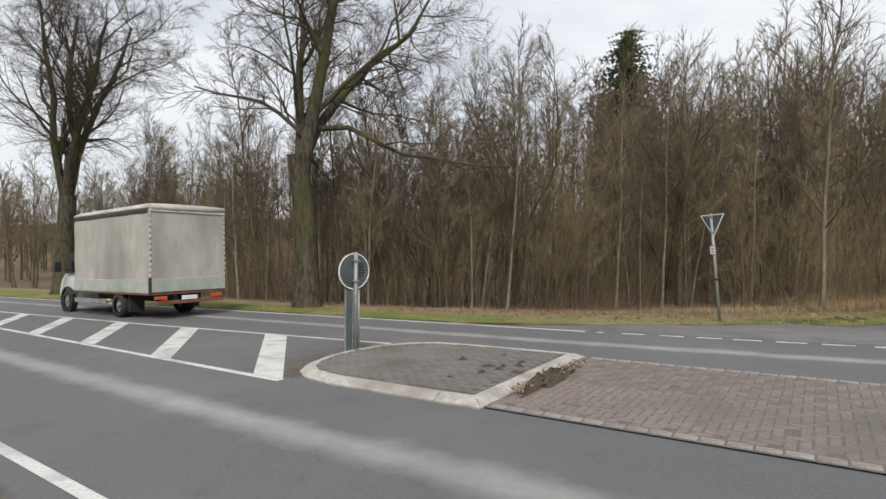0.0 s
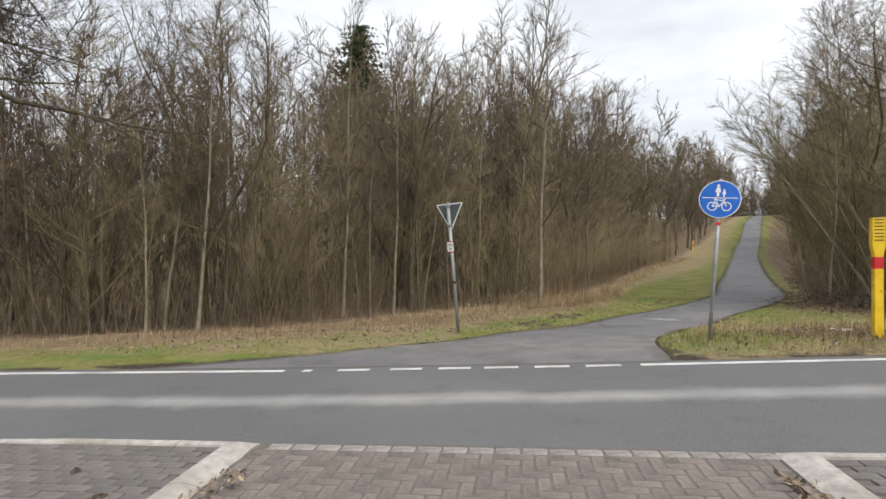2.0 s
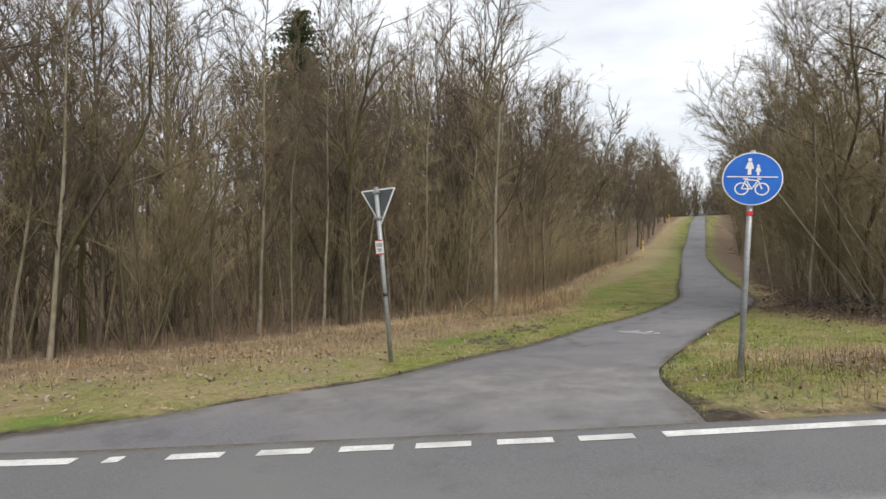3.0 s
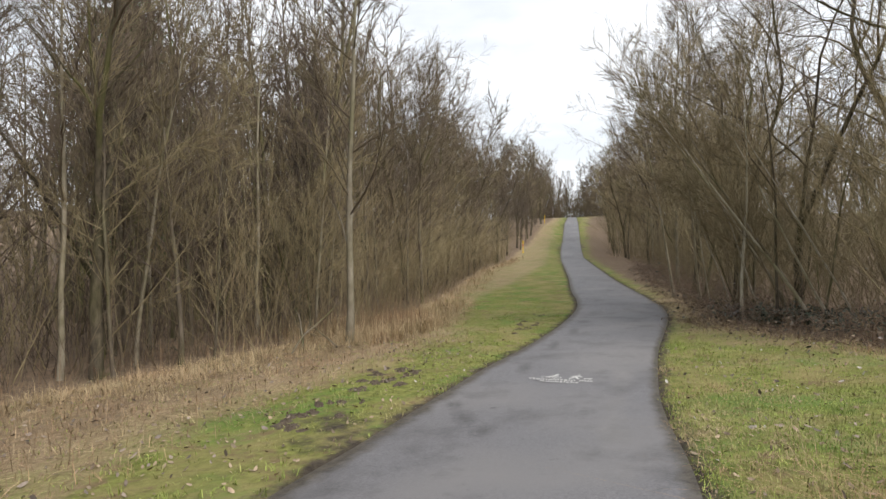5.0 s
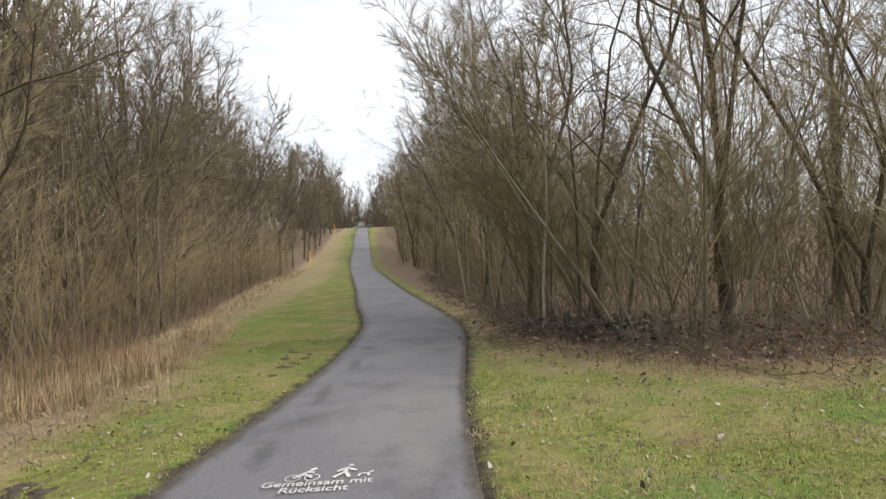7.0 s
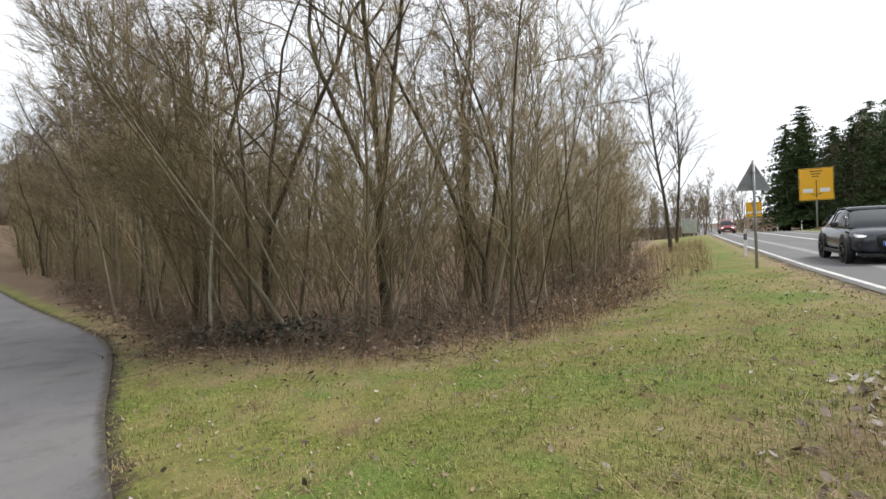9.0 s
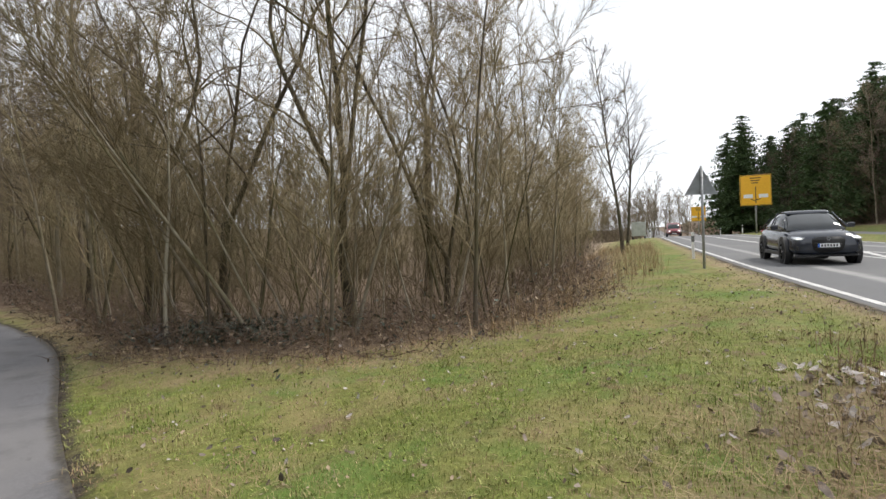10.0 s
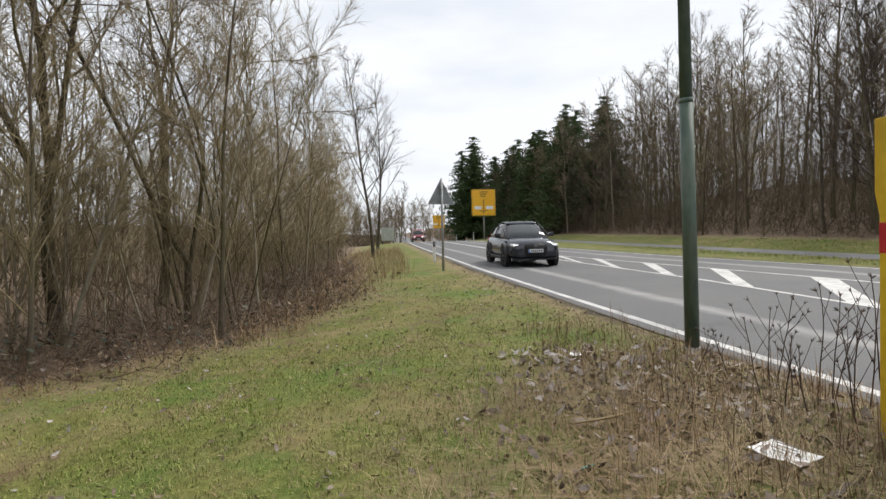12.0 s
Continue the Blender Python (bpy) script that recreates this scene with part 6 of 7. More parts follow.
for z, w in ((1.9, 0.055), (1.87, 0.05), (1.82, 0.04), (1.79, 0.025)):
    bar(bm, -w, z, w, z, 0.014, 0.0425, 0.045)
part("text_bars", bm, GREYBACK, nt, "unreadable grey lines of print")
part("band", rod((0, 0, 1.08), (0, 0, 1.13), 0.039, n=14), BLACKPLASTIC, sg, "black rubber band")

# keep-right sign and guide panel at the island's nose, seen from behind
sg = empty("keep_right_sign", lean_pose(spot(-6.43, 6.62, -0.02), RZ + 78, 0, 0), "round traffic sign on a steel post seen from behind", "road sign")
part("pole", rod((0, 0, -0.1), (0, 0, 1.74), 0.036, n=14), STEEL, sg, "galvanised post")
pl = part("plate", disc(0.3, 0.046, 0.05), GREYBACK, sg, "dark grey back of the round plate")
pl.location.z = 1.42
part("rim", ring_bm(0.29, 0.307, 0.038, 0.056), WHITEENAMEL, pl, "pale metal rim")
bm = bmesh.new()
for k in range(5):
    bar(bm, 0.09, 0.12 - k * 0.05, 0.2, 0.12 - k * 0.05, 0.02, 0.04, 0.0455)
part("maker_mark", bm, BLACKPLASTIC, pl, "dark unreadable marks")
for z in (1.25, 1.6):
    part("clamp", box(-0.05, 0.05, -0.044, 0.046, z - 0.02, z + 0.02, 0.008), STEEL, sg)
gp = part("guide_panel", box(-0.19, -0.055, 0.0, 0.03, 0.0, 1.1, 0.02, 2), GREYBACK, sg, "narrow grey guide panel beside the post")
part("rim", box(-0.196, -0.184, -0.008, 0.038, 0.0, 1.12, 0.006), STEEL, gp)
part("rim", box(-0.06, -0.05, -0.008, 0.038, 0.0, 1.12, 0.006), STEEL, gp)
part("second_post", rod((0.075, 0.02, -0.1), (0.075, 0.02, 1.1), 0.022, n=12), STEEL, sg, "thin steel post")

# triangular warning sign seen from behind
LIGHTBACK = mat("weathered_sign_back", (0.19, 0.21, 0.22), (0.27, 0.29, 0.3), 12, 0.6, 0.1, (0.16, 0.17, 0.17), 3)
sg = empty("warning_sign", lean_pose(spot(19.8, 13.55, -0.02), RZ - 90 + 18, 0, 0), "grey back of a triangular warning sign on a post", "road sign")
part("pole", rod((0, 0, -0.3), (0, 0, 3.16), 0.04, n=14), STEEL, sg, "galvanised post")
tri = [(-0.48, 2.3), (0.48, 2.3), (0.0, 3.13)]
part("plate", prism(tri, 0.045, 0.053), LIGHTBACK, sg, "grey back of the triangle")
bm = bmesh.new()
for (x0, z0), (x1, z1) in zip(tri, tri[1:] + tri[:1]):
    bar(bm, x0, z0, x1, z1, 0.024, 0.041, 0.057)
part("rim", bm, STEEL, sg, "pale rim")
for z in (2.4, 2.8):
    part("clamp", box(-0.05, 0.05, -0.046, 0.047, z - 0.02, z + 0.02, 0.008), STEEL, sg)


def delineator():
    """White roadside post with black band and reflector."""
    ob = empty("delineator_post", Matrix(), "white plastic roadside post with black band", "roadside post", "delineator posts")
    part("body", prism([(-0.06, -0.1), (0.06, -0.1), (0.055, 1.02), (-0.045, 1.07)], -0.045, 0.045, 0.012), WHITEENAMEL, ob, "white plastic post")
    b = part("band", box(-0.064, 0.064, -0.049, 0.049, 0.7, 0.92, 0.008), BLACKPLASTIC, ob, "slanted black band")
    part("reflector", box(-0.068, -0.062, -0.02, 0.02, 0.74, 0.88, 0.002), STEEL, b, "oblong reflector")
    return ob


dl = delineator()
dl.matrix_world = tilt_at(24.6, 13.45, 0)
for u, v in ((-25.5, 10.95), (70, 14.3), (72, 4.3), (88, 4.6)):
    ob = copy_thing(dl, Matrix())
    ob.matrix_basis = tilt_at(u, v, 0)

# yellow direction boards
for u, v, w, h, z0, lab in ((70, 3.2, 3.1, 3.4, 3.1, "large yellow direction board on a steel post"), (118, 4.6, 2.6, 2.8, 3.0, "distant yellow direction board")):
    sg = empty("direction_board", lean_pose(spot(u, v, 0), RZ - 90), lab, "road sign", "direction boards")
    part("post", rod((0, 0.09, -0.3), (0, 0.09, z0 + h - 0.2), 0.09, n=12), STEEL, sg, "steel post")
    bd = part("board", box(-w / 2, w / 2, -0.03, 0.03, z0, z0 + h, 0.02), SIGNYELLOW, sg, "yellow panel")
    bm = bmesh.new()
    for a in ((-w / 2 + 0.06, z0 + 0.06, w / 2 - 0.06, z0 + 0.06), (-w / 2 + 0.06, z0 + h - 0.06, w / 2 - 0.06, z0 + h - 0.06), (-w / 2 + 0.06, z0 + 0.06, -w / 2 + 0.06, z0 + h - 0.06), (w / 2 - 0.06, z0 + 0.06, w / 2 - 0.06, z0 + h - 0.06)):
        bar(bm, *a, 0.04, -0.034, -0.0305)
    part("border", bm, BLACKPLASTIC, bd, "thin dark border")
    bm = bmesh.new()
    bar(bm, 0, z0 + 0.25, 0, z0 + h * 0.62, 0.09, -0.034, -0.0305)
    bar(bm, -0.05, z0 + 0.5, -0.5, z0 + 0.72, 0.08, -0.034, -0.0305)
    bar(bm, 0.05, z0 + 0.62, 0.5, z0 + 0.72, 0.08, -0.034, -0.0305)
    part("arrow", bm, BLACKPLASTIC, bd, "dark route arrow")
    bm = bmesh.new()
    for k in range(3):
        bar(bm, -0.55 + k * 0.08, z0 + h * (0.9 - 0.08 * k), 0.55 - k * 0.15, z0 + h * (0.9 - 0.08 * k), 0.1, -0.034, -0.0305)
    part("text_bars", bm, BLACKPLASTIC, bd, "unreadable lines of place names")
    for sx in (-1, 1):
        part("white_field", box(sx * 0.75 - 0.45, sx * 0.75 + 0.45, -0.036, -0.031, z0 + h * 0.25, z0 + h * 0.37), WHITEENAMEL, bd, "white route field")


# yellow gas-line marker posts
def marker_post(h, w, label):
    ob = empty("pipeline_marker", Matrix(), label, "marker post", "pipeline markers")
    pts = [(-w * 0.34, -0.2), (w * 0.34, -0.2), (w * 0.34, h * 0.7), (w * 0.5, h * 0.77), (w * 0.5, h), (-w * 0.5, h), (-w * 0.5, h * 0.77), (-w * 0.34, h * 0.7)]
    b = part("post", prism(pts, -w * 0.22, w * 0.22, 0.008), YELLOWPLASTIC, ob, "yellow plastic post with wide head")
    part("red_band", box(-w * 0.345, w * 0.345, -w * 0.23, w * 0.23, h * 0.585, h * 0.68, 0.003), REDENAMEL, ob, "red band")
    bm = bmesh.new()
    for k in range(7):
        bar(bm, -w * 0.36, h * 0.985 - k * h * 0.028, w * 0.36, h * 0.985 - k * h * 0.028, h * 0.008, -w * 0.226, -w * 0.219)
    part("label_bars", bm, BLACKPLASTIC, ob, "small unreadable dark print")
    bm = bmesh.new()
    for k in range(3):
        bm_rod(bm, (-w * 0.345, 0, h * (0.45 + 0.05 * k)), (-w * 0.36, 0, h * (0.45 + 0.05 * k)), 0.008, n=8)
    part("rivet", bm, BLACKPLASTIC, ob)
    return ob


mk = marker_post(1.8, 0.18, "tall yellow pipeline marker post with red band")
mk.matrix_world = lean_pose(spot(*uv(10.842, 7.82), -0.02), -35, -1.0, 0)
for u, v, s in ((22.65, 80, 0.95), (40, 118, 0.95)):
    ob = copy_thing(mk, Matrix())
    ob.matrix_basis = Matrix.Translation(spot(u, v, 0)) @ Matrix.Rotation(radians(-55), 4, "Z") @ Matrix.Scale(s, 4)
    tagged(ob, "yellow pipeline marker post on the grass slope")

# green lamp mast by the road
ms = empty("street_lamp_mast", lean_pose(spot(*uv(12.82, 5.91), -0.03), 0), "tall tapered green-painted steel mast", "mast")
part("base_collar", rod((0, 0, -0.2), (0, 0, 0.07), 0.084, 0.08, 24), STEEL, ms, "grey weathered foot of the mast")
part("lower_shaft", rod((0, 0, 0.05), (0, 0, 2.66), 0.074, 0.068, 24), MASTGREEN, ms, "dark green painted shaft")
part("joint_ring", rod((0, 0, 2.63), (0, 0, 2.68), 0.071, 0.071, 24), MASTGREEN, ms)
part("upper_shaft", rod((0, 0, 2.68), (0, 0, 7.0), 0.064, 0.045, 24), MASTGREEN, ms, "dark green painted shaft")
part("box", box(0.02, 0.1, -0.16, -0.08, 1.75, 2.05, 0.012), STEEL, ms, "small pale box on the back of the mast")

# sheet of paper and scraps of litter
def paper(u, v, w, h, turn, label):
    bm = bmesh.new()
    bmesh.ops.create_grid(bm, x_segments=10, y_segments=8, size=0.5)
    for q in bm.verts:
        q.co = Vector((q.co.x * w, q.co.y * h, 0.02 + 0.01 * noise.noise((q.co.x * 4 + u, q.co.y * 4, v)) + 0.03 * abs(q.co.x) ** 2))
    ob = part("litter_paper", bm, WHITEENAMEL)
    tagged(ob, label, "litter")
    ob.matrix_world = tilt_at(u, v, float(ground_z(np.array([u]), np.array([v]))[0] - land(u, v)) + 0.025, turn)
    ob.data.polygons.foreach_set("use_smooth", [True] * len(ob.data.polygons))
    return ob


pp = paper(4.3, 13.35, 0.27, 0.22, 0.4, "crumpled white printed sheet on the leaf litter")
bm = bmesh.new()
for k, w in enumerate((0.07, 0.05, 0.06, 0.03)):
    bm_box(bm, -w, w, -0.06 + k * 0.04, -0.052 + k * 0.04, 0.042, 0.044)
part("print_bars", bm, GREYBACK, pp, "unreadable grey print")
paper(7.0, 13.5, 0.12, 0.09, 1.2, "scrap of white paper in the litter")
paper(-0.2, 9.2, 0.05, 0.03, 0.3, "small white scrap on the road")


# ---- lettering painted on the path ----
def painted_text(text, size, m, parent):
    cu = bpy.data.curves.new("lettering", "FONT")
    cu.body, cu.size, cu.align_x, cu.extrude = text, size, "CENTER", 0.0012
    tmp = new("tmp", cu)
    bpy.context.view_layer.update()
    me = bpy.data.meshes.new_from_object(tmp.evaluated_get(bpy.context.evaluated_depsgraph_get()))
    bpy.data.objects.remove(tmp)
    me.materials.clear()
    me.materials.append(PAINT)
    ob = new("lettering", me)
    ob.parent = parent
    ob.matrix_local = m
    return ob


tx, ty = 13.84, 14.3
tu, tv = uv(tx, ty)
ax = Vector((14.06 - 13.69, 13.89 - 14.76, 0.03)).normalized()
ay = Vector((-ax.y, ax.x, -0.005)).normalized()
az = ax.cross(ay)
rot = Matrix((ax, ay, az)).transposed().to_4x4()
mark = empty("path_marking", Matrix.Translation(spot(tu, tv, 0.018)) @ rot, "white painted words and symbols on the path", "path marking")
tagged(mark, kind="structure")
painted_text("Gemeinsam mit", 0.15, Matrix.Translation((0, 0.03, 0)), mark)
painted_text("R\u00fccksicht", 0.15, Matrix.Translation((0, -0.1, 0)), mark)
bm = bmesh.new()


def flat_bar(bm, x0, y0, x1, y1, w):
    d = Vector((x1 - x0, y1 - y0)).normalized()
    n = Vector((-d.y, d.x)) * w / 2
    bm.faces.new([bm.verts.new((x, y, 0.001)) for x, y in ((x0 + n.x, y0 + n.y), (x0 - n.x, y0 - n.y), (x1 - n.x, y1 - n.y), (x1 + n.x, y1 + n.y))])


for cx in (-0.24, -0.07):
    for k in range(18):
        a, b = k * math.pi / 9, (k + 1) * math.pi / 9
        flat_bar(bm, cx + 0.065 * math.cos(a), 0.2 + 0.065 * math.sin(a), cx + 0.065 * math.cos(b), 0.2 + 0.065 * math.sin(b), 0.012)
for a in ((-0.24, 0.2, -0.15, 0.27), (-0.15, 0.27, -0.07, 0.2), (-0.19, 0.26, -0.1, 0.37), (-0.14, 0.32, -0.07, 0.31)):
    flat_bar(bm, *a, 0.03)
flat_bar(bm, -0.12, 0.38, -0.07, 0.4, 0.05)
part("cyclist_symbol", bm, PAINT, mark, "white painted bicycle symbol")
bm = bmesh.new()
for a in ((0.2, 0.27, 0.22, 0.4), (0.2, 0.28, 0.12, 0.17), (0.21, 0.28, 0.26, 0.16), (0.21, 0.37, 0.3, 0.31), (0.2, 0.37, 0.13, 0.3)):
    flat_bar(bm, *a, 0.035)
flat_bar(bm, 0.22, 0.43, 0.25, 0.45, 0.05)
for a in ((0.34, 0.22, 0.43, 0.23), (0.35, 0.22, 0.34, 0.17), (0.42, 0.22, 0.43, 0.17), (0.43, 0.24, 0.46, 0.27)):
    flat_bar(bm, *a, 0.022)
part("walker_symbol", bm, PAINT, mark, "white painted plain walking shapes")

# dry umbel stalks near the mast
UMBEL = mat("dry_umbel", (0.045, 0.033, 0.027), (0.11, 0.08, 0.062), 5, 0.85, 0.0, spec=0.2)
for k, (u, v, h) in enumerate(((4.9, 12.55, 0.75), (5.15, 12.45, 0.8), (5.4, 12.6, 0.6), (5.0, 12.8, 0.5), (5.6, 12.4, 0.7), (4.85, 12.35, 0.85), (5.3, 12.75, 0.55), (4.7, 12.6, 0.7), (4.6, 12.45, 0.9), (4.95, 12.5, 0.65), (5.25, 12.55, 0.5), (4.75, 12.85, 0.45), (5.8, 12.65, 0.45), (6.1, 12.75, 0.4), (4.5, 12.75, 0.6))):
    g = np.random.default_rng(900 + k)
    st = empty("dry_umbel_plant", Matrix.Translation(spot(u, v, 0)), "dark dried umbel stalk standing in leaf litter", "plant", "dry umbel plants")
    br = []
    p, r = sprout(g, np.array((0, 0, 0.0)), np.array((g.normal(0, 0.12), g.normal(0, 0.12), 1)), h, 0.005, 6, 0.07, 0.0, 0.5)
    br.append((p, r, 4))
    tips = [(p[-1], p[-1] - p[-2])]
    for _ in range(4):
        q, d = along(p, g.uniform(0.3, 0.85))
        b, rr = sprout(g, q, sideways(g, d, 0.6), h * g.uniform(0.25, 0.5), 0.003, 3, 0.08, 0.06, 0.6)
        br.append((b, rr, 3))
        tips.append((b[-1], b[-1] - b[-2]))
    ob = new("stalk", mesh_np("stalk", *tubes(br), UMBEL))
    ob.parent = st
    for q, d in tips:
        hd = [(*sprout(g, q, sideways(g, d, g.uniform(0.1, 0.8)), g.uniform(0.02, 0.045), 0.0035, 1, 0.1, 0), 3) for _ in range(9)]
        new("seed_head", mesh_np("seed_head", *tubes(hd), UMBEL)).parent = st


# ---- vehicles ----
TARP = mat("grey_tarpaulin", (0.38, 0.36, 0.32), (0.5, 0.475, 0.425), 3.0, 0.6, 0.25, (0.29, 0.27, 0.235), 0.8, stretch=(1, 1, 0.35), bumpdist=0.02)
TARPTOP = mat("pale_tarp_roof", (0.5, 0.48, 0.44), (0.6, 0.58, 0.53), 4.0, 0.6, 0.3, (0.4, 0.38, 0.34), 1.2)
SIDEBOARD = mat("scratched_sideboard", (0.36, 0.385, 0.34), (0.47, 0.48, 0.43), 5.0, 0.5, 0.2, (0.3, 0.33, 0.28), 1.4)
CABWHITE = mat("white_vehicle_paint", (0.6, 0.64, 0.64), (0.68, 0.72, 0.71), 3.0, 0.3, 0.02, (0.5, 0.52, 0.5), 0.8)
CHASSIS = mat("dirty_chassis", (0.02, 0.018, 0.016), (0.06, 0.055, 0.048), 9, 0.8, 0.3)
RUST = mat("rusty_rail", (0.13, 0.06, 0.035), (0.24, 0.12, 0.08), 12, 0.85, 0.4)
TYRE = mat("tyre_rubber", (0.015, 0.015, 0.015), (0.035, 0.034, 0.032), 20, 0.85, 0.3)
RIMGREY = mat("dusty_rim", (0.2, 0.2, 0.2), (0.32, 0.32, 0.31), 12, 0.5, 0.1, metal=0.4)
DARKRIM = mat("dark_alloy", (0.03, 0.03, 0.032), (0.06, 0.06, 0.062), 12, 0.35, 0.05, metal=0.5)
CARPAINT = mat("dark_metallic_paint", (0.016, 0.02, 0.03), (0.024, 0.03, 0.042), 3.0, 0.16, 0.0, spec=0.8)
REDPAINT = mat("dull_red_paint", (0.2, 0.03, 0.04), (0.26, 0.05, 0.06), 3.0, 0.3, 0.0)
GLASSDARK = mat("tinted_glass", (0.012, 0.016, 0.017), (0.022, 0.027, 0.028), 2.0, 0.05, 0.0, spec=0.8)
ORANGE = mat("orange_lamp", (0.4, 0.1, 0.03), (0.5, 0.14, 0.04), 8, 0.3, 0.05)
REDLAMP = mat("red_lamp", (0.5, 0.02, 0.02), (0.6, 0.03, 0.03), 8, 0.25, 0.05)
LAMPGLASS = mat("lamp_glass", (0.7, 0.72, 0.75), (0.8, 0.82, 0.84), 8, 0.15, 0.0)
HEADLIT = bpy.data.materials.new("lit_headlamp")
HEADLIT.use_nodes = True
HEADLIT.node_tree.nodes["Principled BSDF"].inputs["Emission Color"].default_value = (1, 0.97, 0.92, 1)
HEADLIT.node_tree.nodes["Principled BSDF"].inputs["Emission Strength"].default_value = 1.3


def loft(stations, caps=True):
    """A skin over rings of points; every station is a list of (x, y, z) of the same length."""
    bm = bmesh.new()
    rings = [[bm.verts.new(p) for p in s] for s in stations]
    n = len(rings[0])
    for a, b in zip(rings[:-1], rings[1:]):
        for i in range(n):
            bm.faces.new((a[i], a[(i + 1) % n], b[(i + 1) % n], b[i]))
    if caps:
        bm.faces.new(rings[0][::-1])
        bm.faces.new(rings[-1])
    bmesh.ops.recalc_face_normals(bm, faces=bm.faces)
    for f_ in bm.faces:
        f_.smooth = True
    return bm


def rounded(x, w0, w1, z0, z1, power=4.0, n=20):
    """A closed ring at x: half width w0 at the bottom, w1 at the top, with rounded corners."""
    out = []
    for k in range(n):
        a = 2 * math.pi * (k + 0.5) / n
        c, s = math.cos(a), math.sin(a)
        r = (abs(c) ** power + abs(s) ** power) ** (-1 / power)
        t = (s * r + 1) / 2
        out.append((x, c * r * (w0 * (1 - t) + w1 * t), z0 + (z1 - z0) * t))
    return out


def wheel(parent, x, y, r, w, tyre=TYRE, rim=RIMGREY, spokes=0):
    """A wheel: tyre with rim disc as sub-part; the axle is along y."""
    side = 1 if y > 0 else -1
    prof = [(r * 0.62, -w / 2), (r * 0.92, -w / 2), (r, -w * 0.36), (r, w * 0.36), (r * 0.92, w / 2), (r * 0.62, w / 2)]
    bm = bmesh.new()
    n = 28
    rings = [[bm.verts.new((x + pr * math.cos(2 * math.pi * k / n), y + py, r + pr * math.sin(2 * math.pi * k / n))) for k in range(n)] for pr, py in prof]
    for a, b in zip(rings[:-1], rings[1:]):
        for k in range(n):
            bm.faces.new((a[k], a[(k + 1) % n], b[(k + 1) % n], b[k]))
    bmesh.ops.recalc_face_normals(bm, faces=bm.faces)
    for f_ in bm.faces:
        f_.smooth = True
    t = part("wheel", bm, tyre, parent, "black rubber tyre")
    bm = bmesh.new()
    bm_rod(bm, (x, y - w * 0.32, r), (x, y + w * 0.32, r), r * 0.63, n=24)
    part("rim", bm, rim if not spokes else CHASSIS, t, "wheel disc")
    bm = bmesh.new()
    bm_rod(bm, (x, y + side * w * 0.3, r), (x, y + side * w * 0.5, r), r * 0.2, r * 0.14, 16)
    for k in range(spokes):
        a = 2 * math.pi * k / spokes
        bm_rod(bm, (x, y + side * w * 0.38, r), (x + r * 0.6 * math.cos(a), y + side * w * 0.42, r + r * 0.6 * math.sin(a)), 0.025, n=6)
    part("hub", bm, rim, t)
    return t


tk = empty("box_truck", tilt_at(-17.1, 8.72, 0.0, math.pi), "pale grey tarpaulin box truck driving away on the road", "truck")
B0, B1, HW = -1.95, 2.95, 1.13      # load box: rear, front, half width
# tarpaulin side with slight ripples
def tarp_side(y, sgn):
    bm = bmesh.new()
    nx, nz = 60, 14
    vs = [[bm.verts.new((B0 + (B1 - B0) * i / nx, y + sgn * (0.012 * math.sin(i * 1.25) * (1 - j / nz) ** 2 + 0.02 * noise.noise((i * 0.12, j * 0.3, y))), 1.12 + 1.98 * j / nz)) for j in range(nz + 1)] for i in range(nx + 1)]
    for i in range(nx):
        for j in range(nz):
            bm.faces.new((vs[i][j], vs[i + 1][j], vs[i + 1][j + 1], vs[i][j + 1])).smooth = True
    return bm


part("side_tarp", tarp_side(HW, 1), TARP, tk, "stained pale grey side tarpaulin")
part("side_tarp", tarp_side(-HW, -1), TARP, tk, "stained pale grey side tarpaulin")
part("inner_box", box(B0 + 0.03, B1 - 0.02, -HW + 0.05, HW - 0.05, 0.8, 3.14), TARP, tk)
part("rear_tarp", box(B0 - 0.012, B0 + 0.02, -HW + 0.02, HW - 0.02, 1.14, 3.06, 0.006), TARP, tk, "dull grey rear tarpaulin")
for k in range(12):
    for s_ in (1, -1):
        y0 = s_ * (HW - 0.006)
        part("tarp_lug", box(B0 - 0.03, B0 + 0.05, y0 - 0.024, y0 + 0.024, 1.2 + k * 0.158, 1.29 + k * 0.158, 0.012), TARPTOP, tk)
part("roof", loft([rounded(x, HW + 0.03, HW - 0.02, 3.1, z, 6) for x, z in ((B0 - 0.05, 3.28), (B0 + 0.3, 3.31), (0.5, 3.3), (B1 - 0.3, 3.29), (B1 + 0.04, 3.24))]), TARPTOP, tk, "pale roof tarpaulin with seam")
part("roof_rail", box(B0 + 0.1, B1 - 0.02, HW - 0.01, HW + 0.03, 3.02, 3.1, 0.012), CHASSIS, tk, "dark rail under the roof edge")
part("rear_valance", box(B0 - 0.045, B0 + 0.02, -HW - 0.02, HW + 0.02, 3.04, 3.26, 0.015), TARPTOP, tk, "pale rear roof flap")
for s_ in (1, -1):
    for k in range(2):
        x0 = B0 + k * (B1 - B0) / 2
        part("sideboard", box(x0 + 0.01, x0 + (B1 - B0) / 2 - 0.01, s_ * (HW + 0.012) - 0.018, s_ * (HW + 0.012) + 0.018, 0.76, 1.13, 0.006), SIDEBOARD, tk, "scratched greenish-grey drop side")
part("tailboard", box(B0 - 0.03, B0 + 0.005, -HW, HW, 0.78, 1.16, 0.006), SIDEBOARD, tk, "grey-green tailboard")
